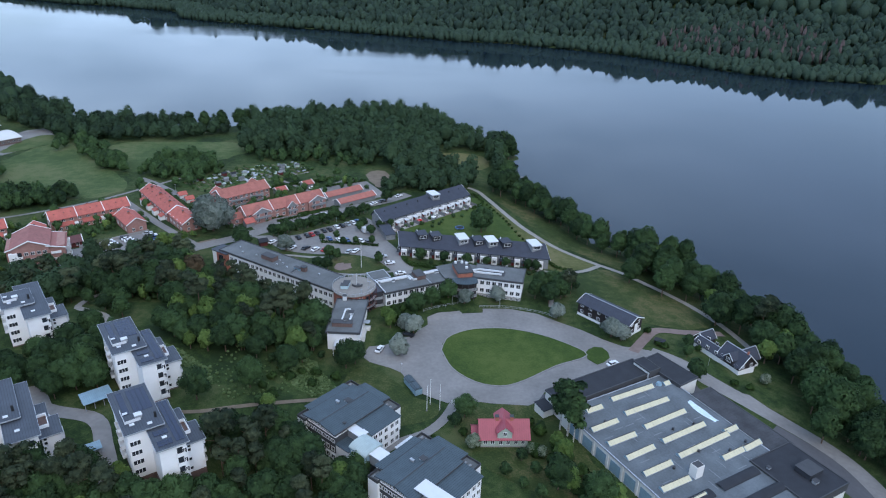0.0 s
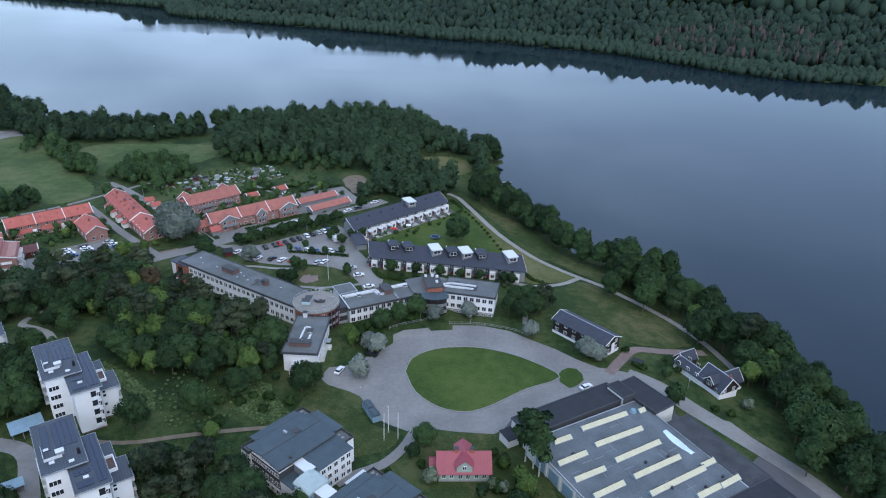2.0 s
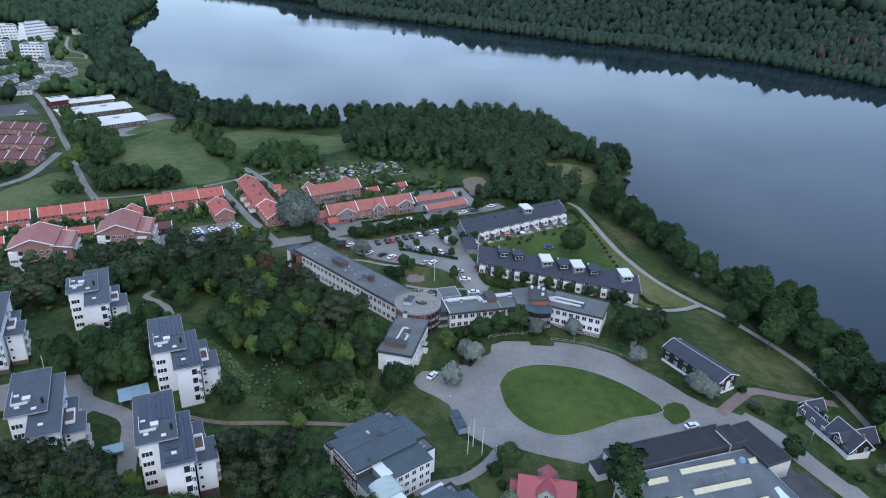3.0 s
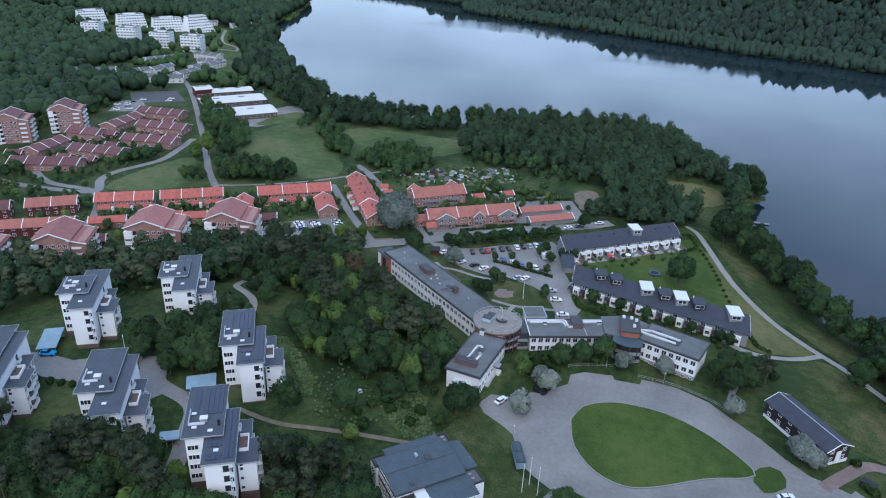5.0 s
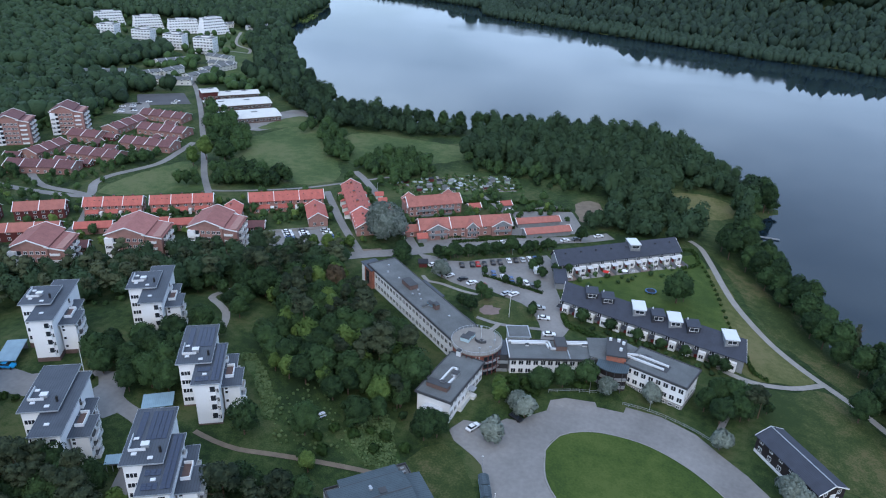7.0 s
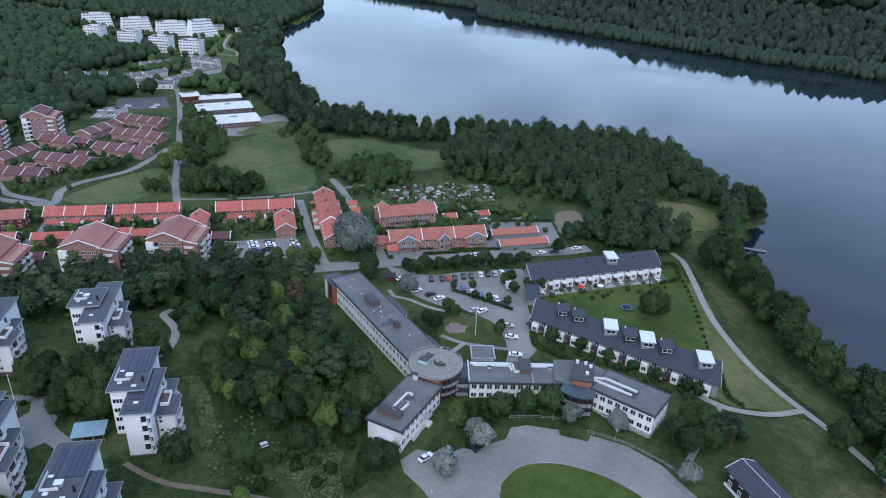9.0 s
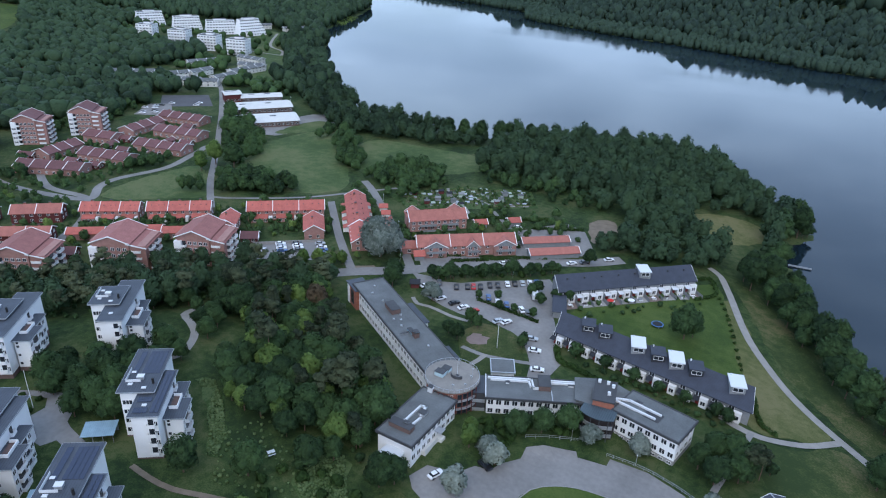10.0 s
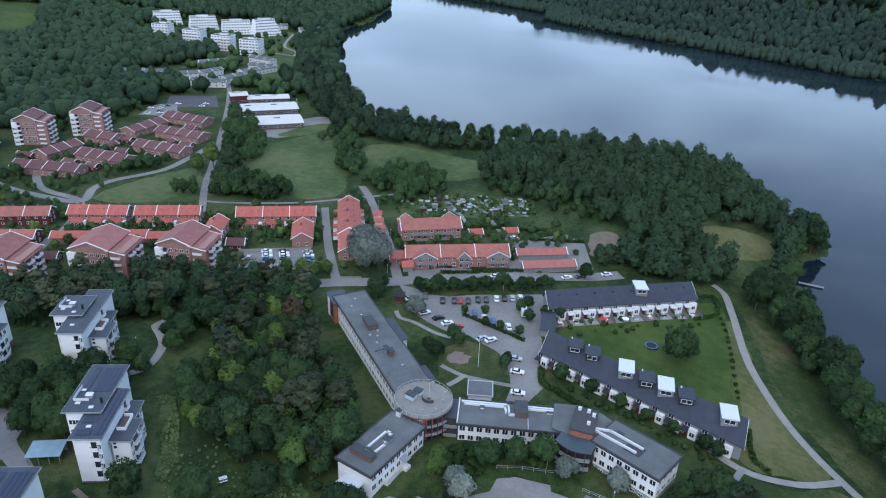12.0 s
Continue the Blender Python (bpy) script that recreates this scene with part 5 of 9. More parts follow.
for (px, py), paint in (((-11.8, 310.1), mat("red_canvas", (0.62, 0.035, 0.03), 0.8)), ((-5.3, 314.8), M_TRIM)):
    ps = thing("parasol", pose(px, py, gz(px, py)), "red canvas parasol in a terrace garden" if paint is not M_TRIM else "white canvas parasol in a terrace garden", "parasol")
    bm = bmesh.new()
    tube(bm, 0, 0, -0.2, 2.4, 0.04, 0.03, 6)
    part("pole", bm, M_METAL, ps)
    bm = bmesh.new()
    tube(bm, 0, 0, 1.95, 2.55, 1.35, 0.06, 8)
    part("canopy", bm, paint, ps)
hat = box_mesh("roof_vent", (-0.22, 0.22, -0.22, 0.22, 0, 0.7), [M_EDGE])
for i in range(8):
    share("roof_vent", hat, TF, pose(-24.5 + 7.0 * i, -0.6, 7.1))


# ---- villas with low grey-blue gable roofs ----
def parapet(parent, x0, x1, y0, y1, z, h=0.9):
    bm = bmesh.new()
    for q in ((x0, x1, y0, y0 + 0.15), (x0, x1, y1 - 0.15, y1), (x0, x0 + 0.15, y0 + 0.15, y1 - 0.15), (x1 - 0.15, x1, y0 + 0.15, y1 - 0.15)):
        box(bm, *q, z, z + h)
    return part("parapet", bm, M_EDGE, parent)


def villa(cx, cy, ang, label):
    V_ = thing("villa_block", pose(cx, cy, gz(cx, cy), 0, 0, ang), label, "apartment villa", "grey-blue roofed villas")
    footprint(cx, cy, ang, 22, 24)
    bm = bmesh.new()
    box(bm, -6.2, 6.0, -8.6, 8.8, -2, 7.9)
    part("wall", bm, M_WHITE, V_)
    bm = bmesh.new()
    box(bm, -6.26, 6.06, -8.68, -8.6, 2.8, 7.9)
    box(bm, 6.0, 6.06, -8.6, -1.8, 2.8, 7.9)
    part("cladding", bm, M_EDGE, V_, "dark boarded upper storeys")
    bm = bmesh.new()
    box(bm, -5.7, 5.6, -8.3, 8.5, 7.9, 9.3)
    at = part("attic_wall", bm, M_EDGE, V_)
    # the top roof: two shallow slopes whose ridge runs along y
    bm = bmesh.new()
    prism(bm, [(-6.5, 9.15), (0.2, 10.15), (6.4, 9.15), (6.4, 9.4), (0.2, 10.4), (-6.5, 9.4)], -9.2, 9.2)
    bmesh.ops.transform(bm, matrix=pose(0, 0, 0, 0, 0, 90) @ Matrix.Scale(-1, 4, (0, 1, 0)), verts=bm.verts)
    bmesh.ops.recalc_face_normals(bm, faces=bm.faces)
    r = part("roof", bm, M_ROOF_TEAL, V_)
    bm = bmesh.new()
    box(bm, 0.06, 0.34, -9.2, 9.2, 10.3, 10.46)
    part("ridge_cap", bm, M_EDGE, r)
    bm = bmesh.new()
    for x in (-6.55, 6.35):
        box(bm, x, x + 0.12, -9.25, 9.25, 9.05, 9.44)
    part("gutter", bm, M_EDGE, r)
    # lower wings on three sides, each under its own lean-to roof
    for x0, x1, y0, y1, zi, zo, side in ((-5.2, 4.3, 8.8, 13.0, 8.7, 8.1, "y"), (-9.6, -6.2, -5.4, 8.4, 8.7, 8.2, "-x"), (6.0, 12.2, -1.3, 9.2, 8.8, 8.0, "x")):
        bm = bmesh.new()
        box(bm, x0, x1, y0, y1, -2, 7.9)
        part("side_wall", bm, M_WHITE, V_)
        bm = bmesh.new()
        e = 0.4
        if side == "y":
            prism(bm, [(y0 - 0.2, zi), (y1 + e, zo), (y1 + e, zo + 0.2), (y0 - 0.2, zi + 0.2)], x0 - e, x1 + e)
        else:
            p = [(x0 - e, zo), (x1 + 0.3, zi), (x1 + 0.3, zi + 0.2), (x0 - e, zo + 0.2)] if side == "-x" else [(x0 - 0.3, zi), (x1 + e, zo), (x1 + e, zo + 0.2), (x0 - 0.3, zi + 0.2)]
            prism(bm, p, y0 - e, y1 + e)
            bmesh.ops.transform(bm, matrix=pose(0, 0, 0, 0, 0, 90) @ Matrix.Scale(-1, 4, (0, 1, 0)), verts=bm.verts)
            bmesh.ops.recalc_face_normals(bm, faces=bm.faces)
        part("side_roof", bm, M_ROOF_TEAL, V_)
    # roof terraces at three corners
    for x0, x1, y0, y1 in ((4.7, 9.4, 9.3, 12.6), (-8.6, -5.3, -9.4, -5.9), (-9.6, -5.7, 8.9, 11.4)):
        bm = bmesh.new()
        box(bm, x0, x1, y0, y1, -2, 7.7)
        t = part("terrace_wall", bm, M_WHITE, V_)
        parapet(t, x0, x1, y0, y1, 7.7, 0.8)
        bm = bmesh.new()
        box(bm, x0 + 0.15, x1 - 0.15, y0 + 0.15, y1 - 0.15, 7.7, 7.78)
        part("terrace_floor", bm, M_FELT, t)
        bm = bmesh.new()
        for k in (0.22, 0.55):
            box(bm, x0 + (x1 - x0) * k, x0 + (x1 - x0) * k + 0.6, y0 + 0.7, y0 + 1.6, 7.78, 8.15)
        part("terrace_furniture", bm, M_GREYWOOD, t, "grey garden furniture")
    roof_box(V_, -1.9, -0.3, 1.8, 3.3, 9.7, 0.75, M_DUCT, "roof_light")
    for x in (-3.1, -2.5):
        bm = bmesh.new()
        tube(bm, x, 0.2, 9.5, 10.5, 0.28, 0.28)
        tube(bm, x, 0.2, 10.5, 10.65, 0.4, 0.4)
        part("flue", bm, M_METAL, V_)
    roof_box(V_, 4.6, 5.2, -4.6, -4.0, 9.4, 0.5, M_EDGE, "roof_vent")
    st = (1.4, 4.0, 6.5)
    windows(V_, (12.2, -1.3), (12.2, 9.2), [0.12, 0.3, 0.5, 0.72, 0.9], st, 1.1, 1.3)
    windows(V_, (6.0, -1.3), (12.2, -1.3), [0.35, 0.75], st, 1.1, 1.3)
    windows(V_, (-6.2, -8.68), (6.0, -8.68), spread(6), (1.4, 4.0), 1.2, 1.3)
    windows(V_, (-6.2, -8.68), (6.0, -8.68), spread(7), [6.7], 1.3, 1.0)
    windows(at, (-5.7, -8.3), (5.6, -8.3), spread(8), [8.65], 1.0, 0.8)
    windows(at, (5.6, -8.3), (5.6, 8.5), [0.5, 0.57, 0.64, 0.88, 0.95], [9.05], 0.8, 0.5)
    windows(V_, (4.3, 13.0), (-5.2, 13.0), spread(4), st, 1.1, 1.3)
    windows(V_, (-9.6, 8.4), (-9.6, -5.4), spread(5), st, 1.1, 1.3)
    return V_


VX, VY, VA = -25.8, 155.05, -39.5
villa(VX, VY, VA, "white villa block with a seamed grey-blue metal roof")


def beside(x, y):
    p = pose(VX, VY, 0, 0, 0, VA) @ Vector((x, y, 0))
    return p.x, p.y


V2 = villa(*beside(31.0, -3.3), VA, "white villa block with a seamed grey-blue metal roof and terrace")
bm = bmesh.new()
box(bm, 4.2, 15.0, -6.0, -2.6, 7.0, 10.0)
dm = part("dormer", bm, M_GREYWOOD, V2, "boarded cross dormer")
bm = bmesh.new()
box(bm, 3.9, 15.3, -6.4, -2.2, 10.0, 10.2)
part("dormer_roof", bm, M_DUCT, dm, "flat white dormer roof")
K = thing("stair_link", pose(*beside(14.0, -5.2), 0, 0, 0, VA), "dark stair tower with a pale barrel roof linking two villas", "stair tower")
bm = bmesh.new()
box(bm, -2.7, 2.7, -3.0, 3.0, -2, 5.6)
part("wall", bm, M_EDGE, K)
bm = bmesh.new()
box(bm, -2.8, 2.8, -3.1, 3.1, 5.6, 7.9)
part("upper_wall", bm, M_BLUEGREY, K)
windows(K, (-2.8, -3.1), (2.8, -3.1), [0.25, 0.75], [6.6], 1.5, 1.0)
windows(K, (-2.7, -3.0), (2.7, -3.0), [0.25, 0.75], [1.6, 4.0], 1.3, 1.1)
bm = bmesh.new()
prism(bm, [(-3.3 * math.cos(math.pi * i / 10), 7.8 + 1.1 * math.sin(math.pi * i / 10)) for i in range(10, -1, -1)], -3.1, 3.1)
bmesh.ops.recalc_face_normals(bm, faces=bm.faces)
part("roof", bm, mat("pale_verdigris_sheet", (0.37, 0.44, 0.43), 0.5, var=0.15, scale=0.5, seam=("X", 0.6, 0.1, 0.85)), K, "pale greenish barrel roof")
for x0, x1, y0, y1, z0, z1 in ((-8.6, -2.9, 0.9, 3.4, 5.2, 8.6), (2.9, 8.0, -1.6, 1.7, 5.0, 8.3)):
    bm = bmesh.new()
    box(bm, x0, x1, y0, y1, z0, z1 - 0.2)
    fb = part("footbridge", bm, M_GREYWOOD, K, "enclosed grey footbridge")
    bm = bmesh.new()
    box(bm, x0 - 0.1, x1 + 0.1, y0 - 0.25, y1 + 0.25, z1 - 0.2, z1)
    part("roof", bm, M_DUCT, fb)
bm = bmesh.new()
box(bm, -8.2, -3.0, -3.4, 0.8, -2, 6.0)
lb = part("low_block", bm, M_WHITE, K)
bm = bmesh.new()
box(bm, -8.4, -2.9, -3.6, 0.8, 6.0, 6.2)
part("roof", bm, M_ROOF_TEAL, lb)
for x in (-1.4, 1.5):
    share("balcony", BALCONY_SMALL, K, pose(x, -3.0, 3.2))
CN = thing("entrance_canopy", pose(-8.6, 148.4, 0, 0, 0, 50.5), "white sheet canopy over the walk between the villas", "canopy")
bm = bmesh.new()
box(bm, -3.2, 3.2, -0.8, 0.8, 3.9, 4.1)
part("roof", bm, M_DUCT, CN)
post_me = box_mesh("post", (-0.07, 0.07, -0.07, 0.07, -0.3, 3.9), [M_EDGE])
for x in (-2.8, 2.8):
    for y in (-0.6, 0.6):
        share("post", post_me, CN, pose(x, y, 0))


# ---- little red-roofed house ----
def red_house():
    cx, cy, ang = 18.4, 156.4, 3.0
    Hh = thing("wooden_house", pose(cx, cy, gz(cx, cy), 0, 0, ang), "small pale green wooden house with a red sheet roof", "house")
    footprint(cx, cy, ang, 14, 9)
    L, W = 13.0, 7.6
    bm = bmesh.new()
    box(bm, -L / 2, L / 2, -W / 2, W / 2, -1, 3.4)
    part("wall", bm, M_GREENWOOD, Hh)
    bm = bmesh.new()
    box(bm, -L / 2 - 0.06, L / 2 + 0.06, -W / 2 - 0.06, W / 2 + 0.06, -1.2, 0.4)
    part("plinth", bm, M_CONCRETE, Hh)
    bm = bmesh.new()
    gable_body(bm, L, W, 3.3, 3.4, 6.4)
    part("gable_wall", bm, M_GREENWOOD, Hh)
    bm = bmesh.new()
    gable_roof(bm, L, W, 3.4, 6.7, 0.7, 0.15)
    part("roof", bm, M_RED_METAL, Hh)
    for s, y0 in ((-1, -W / 2 - 0.25), (1, W / 2 + 0.25)):
        bm = bmesh.new()
        prism(bm, [(-2.0, 3.3), (2.0, 3.3), (2.0, 5.4), (0, 7.0), (-2.0, 5.4)], min(0, -y0), max(0, -y0))
        bmesh.ops.transform(bm, matrix=pose(0, 0, 0, 0, 0, -90), verts=bm.verts)
        part("dormer", bm, M_GREENWOOD, Hh)
        bm = bmesh.new()
        gable_roof(bm, 0, 4.0, 5.4, 7.1, 0.4, 0.14, 0, min(0, -y0 * 1.1), max(0, -y0 * 1.1))
        bmesh.ops.transform(bm, matrix=pose(0, 0, 0, 0, 0, -90), verts=bm.verts)
        part("dormer_roof", bm, M_RED_METAL, Hh)
    roof_box(Hh, -2.4, -1.5, -0.5, 0.5, 6.2, 1.5, M_BRICK, "chimney")
    roof_box(Hh, 1.7, 2.6, -0.5, 0.5, 6.2, 1.5, M_BRICK, "chimney")
    windows(Hh, (-L / 2, -W / 2), (L / 2, -W / 2), [0.1, 0.25, 0.75, 0.9], [1.9], 0.9, 1.4)
    windows(Hh, (-2, -W / 2 - 0.25), (2, -W / 2 - 0.25), [0.25, 0.75], [1.9], 0.9, 1.4)
    windows(Hh, (-2, -W / 2 - 0.25), (2, -W / 2 - 0.25), [0.5], [4.7], 0.9, 1.1)
    windows(Hh, (L / 2, -W / 2), (L / 2, W / 2), [0.3, 0.7], [1.9], 0.9, 1.4)
    bm = bmesh.new()
    gable_body(bm, 2.2, 3.4, -1, 2.5, 3.3)
    bmesh.ops.translate(bm, vec=(-L / 2 - 1.1, 1.0, 0), verts=bm.verts)
    part("porch", bm, M_GREENWOOD, Hh)
    bm = bmesh.new()
    gable_roof(bm, 2.2, 3.4, 2.5, 3.5, 0.3, 0.12)
    bmesh.ops.translate(bm, vec=(-L / 2 - 1.1, 1.0, 0), verts=bm.verts)
    part("porch_roof", bm, M_RED_METAL, Hh)


red_house()


# ---- black wooden houses by the lake ----
def black_house(cx, cy, ang, L, W, eave, ridge, label, nwin, over=0.5, white_base=1.0):
    B_ = thing("wooden_house", pose(cx, cy, gz(cx, cy), 0, 0, ang), label, "house", "black wooden houses")
    footprint(cx, cy, ang, L, W)
    bm = bmesh.new()
    gable_body(bm, L, W, -1.0, eave, ridge - 0.2)
    part("wall", bm, M_BLACKWOOD, B_)
    bm = bmesh.new()
    box(bm, -L / 2 - 0.05, L / 2 + 0.05, -W / 2 - 0.05, W / 2 + 0.05, -2.5, white_base)
    part("plinth", bm, M_WHITE, B_)
    bm = bmesh.new()
    gable_roof(bm, L, W, eave, ridge, over, 0.2)
    part("roof", bm, M_ROOF_TILE_DARK, B_)
    for s in (-1, 1):
        bm = bmesh.new()
        x = s * (L / 2 + over)
        k = (ridge - eave) / (W / 2)
        for q in (-1, 1):
            p = [(q * (W / 2 + over), eave - over * k - 0.05), (0, ridge - 0.05), (0, ridge + 0.25), (q * (W / 2 + over), eave - over * k + 0.25)]
            prism(bm, p if q < 0 else p[::-1], x - 0.06, x + 0.06)
        part("verge_board", bm, M_TRIM, B_)
    bm = bmesh.new()
    box(bm, -L / 2 - over, L / 2 + over, -0.12, 0.12, ridge + 0.1, ridge + 0.3)
    part("ridge_cap", bm, M_METAL, B_)
    zs = [white_base + 1.0] + ([white_base + 3.5] if eave > 4.6 else [])
    windows(B_, (-L / 2, -W / 2), (L / 2, -W / 2), spread(nwin), zs, 1.1, 1.1)
    windows(B_, (L / 2, W / 2), (-L / 2, W / 2), spread(nwin), zs, 1.1, 1.1)
    windows(B_, (L / 2, -W / 2), (L / 2, W / 2), [0.25, 0.75], zs, 1.0, 1.1)
    windows(B_, (-L / 2, W / 2), (-L / 2, -W / 2), [0.25, 0.75], zs, 1.0, 1.1)
    return B_


BH = black_house(61.6, 222.8, -46.5, 22.0, 8.4, 5.2, 7.0, "long black-boarded house with a dark roof on a white base", 6)
bm = bmesh.new()
box(bm, 11.25, 11.45, -0.8, 0.8, 0.6, 4.4)
part("door", bm, M_TRIM, BH, "white double door with fanlight")
SH = black_house(100.0, 199.2, -62, 9.0, 7.6, 3.4, 7.0, "black-boarded cottage with steep dark roof and dormer", 3, 0.6, 1.9)
bm = bmesh.new()
prism(bm, [(-1.7, 2.6), (1.7, 2.6), (1.7, 5.0), (0, 6.5), (-1.7, 5.0)], 0, 4.5)
bmesh.ops.transform(bm, matrix=pose(0.4, 0, 0, 0, 0, -90), verts=bm.verts)
part("dormer", bm, M_BLACKWOOD, SH)
bm = bmesh.new()
gable_roof(bm, 0, 3.4, 5.0, 6.6, 0.4, 0.14, 0, 0.0, 4.9)
bmesh.ops.transform(bm, matrix=pose(0.4, 0, 0, 0, 0, -90), verts=bm.verts)
part("dormer_roof", bm, M_ROOF_TILE_DARK, SH)
bm = bmesh.new()
for q in (-1, 1):
    p = [(q * 2.1, 4.55), (0, 6.55), (0, 6.82), (q * 2.1, 4.85)]
    prism(bm, p if q < 0 else p[::-1], 4.85, 4.97)
bmesh.ops.transform(bm, matrix=pose(0.4, 0, 0, 0, 0, -90), verts=bm.verts)
part("verge_board", bm, M_TRIM, SH)
share("window", window_mesh(1.8, 1.4, M_TRIM, 2), SH, pose(0.4, -4.5, 4.2))
bm = bmesh.new()
box(bm, 3.6, 4.1, -0.3, 0.3, 6.6, 8.0)
part("chimney", bm, M_BRICK, SH)
black_house(94.2, 206.4, -61, 11.4, 4.8, 2.6, 4.2, "low white-walled outbuilding with a dark roof", 3, 0.4, 2.3)
black_house(94.0, 213.2, 29, 6.0, 4.4, 3.0, 5.4, "small black shed with a steep dark roof", 1, 0.3, 0.3)
black_house(104.8, 202.6, 28, 6.4, 5.4, 3.0, 6.0, "small black-boarded rear wing with a dark roof", 1, 0.4, 0.6)
bin_ = thing("bin_shelter", pose(76.7, 208.9, gz(76.7, 208.9), 0, 0, -30), "small dark waste bin shelter with a flat roof", "shelter")
bm = bmesh.new()
for q in ((-1.6, 1.6, 0.9, 1.0), (-1.6, -1.5, -1.0, 0.9), (1.5, 1.6, -1.0, 0.9)):
    box(bm, *q, -0.2, 1.7)
part("wall", bm, M_BLACKWOOD, bin_)
bm = bmesh.new()
box(bm, -1.9, 1.9, -1.3, 1.2, 1.7, 1.85)
part("roof", bm, M_ROOF_DARK, bin_)


# ---- industrial hall ----
HALL_ANG = 30.0
HC = (68.0, 150.5)
IH = thing("industrial_hall", pose(HC[0], HC[1], gz(*HC), 0, 0, HALL_ANG), "broad industrial hall with grey-blue felt roof and cream rooflights", "industrial hall")
hm = IH.matrix_world.inverted()


def hall_xy(x, y):
    p = hm @ Vector((x, y, 0))
    return p.x, p.y


footprint(70.5, 149.1, HALL_ANG, 48, 56)
bm = bmesh.new()
x0, x1, y0, y1 = -21.6, 17.7, -30.0, 27.0
box(bm, x0, x1, y0, y1, -2, 4.9)
part("wall", bm, M_OFFWHITE, IH)
flat_roof(IH, x0, x1, y0, y1, 5.2, M_HALL, M_METAL, 0.15, 0.12)
bm = bmesh.new()
box(bm, 17.7, 26.4, -13.2, 15.6, -2, 4.5)
part("side_aisle_wall", bm, M_OFFWHITE, IH)
flat_roof(IH, 17.9, 26.4, -13.2, 15.6, 4.9, M_AISLE, M_EDGE, 0.15, 0.12, "side_roof")
bm = bmesh.new()
box(bm, 17.72, 17.95, -8.0, 15.6, 4.9, 5.5)
part("upstand", bm, M_EDGE, IH)
# rooflights, each a small ridged light on an upstand
for ax, ay, bx, by in ((50.8, 168.4, 65.1, 176.1), (53.4, 162, 68, 169.9), (57.6, 156.3, 71.4, 164.5), (61.1, 150.6, 75.2, 158.9), (63.8, 144.9, 80.5, 155), (75.3, 144.6, 84.4, 150),
                       (82.4, 148.5, 88.3, 152.2), (42.5, 162.4, 47.6, 165.2), (42.5, 154.3, 50.8, 159.1), (45.9, 148.7, 54.5, 153.5), (49.7, 143.4, 58.3, 148.6), (52.8, 137.7, 61.4, 142.7),
                       (55.9, 132.4, 64.4, 137.1), (79.6, 155.4, 84.0, 158.0), (68.6, 177.0, 70.8, 178.2), (58.6, 126.6, 66.8, 131.4)):
    (px, py), (qx, qy) = hall_xy(ax, ay), hall_xy(bx, by)
    L, cx, cy = math.hypot(qx - px, qy - py), (px + qx) / 2, (py + qy) / 2
    an = math.degrees(math.atan2(qy - py, qx - px))
    bm = bmesh.new()
    box(bm, -L / 2, L / 2, -0.95, 0.95, 5.1, 5.45)
    up = part("upstand", bm, M_METAL, IH)
    up.matrix_local = pose(cx, cy, 0, 0, 0, an)
    bm = bmesh.new()
    prism(bm, [(-0.9, 5.45), (0.9, 5.45), (0.55, 6.15), (0.35, 6.2)], -L / 2 + 0.1, L / 2 - 0.1)
    part("skylight", bm, M_SKYLIGHT, up)
    bm = bmesh.new()
    box(bm, -L / 2, L / 2, 0.30, 0.44, 6.16, 6.28)
    part("ridge_cap", bm, M_EDGE, up)
    bm = bmesh.new()
    for q in (-L / 2, L / 2 - 0.12):
        prism(bm, [(-1.0, 5.4), (1.0, 5.4), (0.58, 6.2), (0.34, 6.26)], q, q + 0.12)
    part("end_plate", bm, M_BLUEGREY, up)
# chimney tower, barrel rooflights, plant, loading doors
cx, cy = hall_xy(66.3, 138.4)
bm = bmesh.new()
box(bm, cx - 1.3, cx + 1.3, cy - 1.15, cy + 1.15, 4.9, 8.8)
ch = part("chimney", bm, M_OFFWHITE, IH)
bm = bmesh.new()
box(bm, cx - 1.1, cx + 1.1, cy - 0.95, cy + 0.95, 8.8, 8.92)
part("cap", bm, M_EDGE, ch)
for ax, ay in ((77.0, 137.6), (81.6, 132.4), (62.6, 129.0)):
    cx, cy = hall_xy(ax, ay)
    bm = bmesh.new()
    for i in range(10):
        a0, a1 = math.pi * i / 10, math.pi * (i + 1) / 10
        q = [bm.verts.new((cx + x, cy - 1.5 * math.cos(a), 5.2 + 0.7 * math.sin(a))) for x in (-6.8, 6.8) for a in (a0, a1)]
        bm.faces.new((q[0], q[1], q[3], q[2]))
    part("barrel_roof", bm, M_ROOF_DARK, IH, "dark barrel-vaulted rooflight")
bm = bmesh.new()
rows_ = []
for i in range(13):
    t = i / 12
    w = 0.75 + 0.45 * math.sin(math.pi * min(1, t * 1.15))
    rows_.append([bm.verts.new((14.8 - 0.5 * math.sin(math.pi * t) + w * u, 13.2 - 10.4 * t, 5.22 + 0.28 * (1 - abs(u)) + 0.05 * math.sin(9 * t + 3 * u))) for u in (-1, -0.5, 0, 0.5, 1)])
for a, b in zip(rows_, rows_[1:]):
    for k in range(4):
        bm.faces.new((a[k], b[k], b[k + 1], a[k + 1]))
bmesh.ops.recalc_face_normals(bm, faces=bm.faces)
part("tarpaulin", bm, mat("pale_blue_tarpaulin", (0.58, 0.68, 0.75), 0.5, var=0.25, scale=0.25), IH, "pale blue and white tarpaulin strip")
r_ = np.random.default_rng(3)
vent_me = box_mesh("roof_vent", (-0.3, 0.3, -0.3, 0.3, 0, 0.7), [M_EDGE])
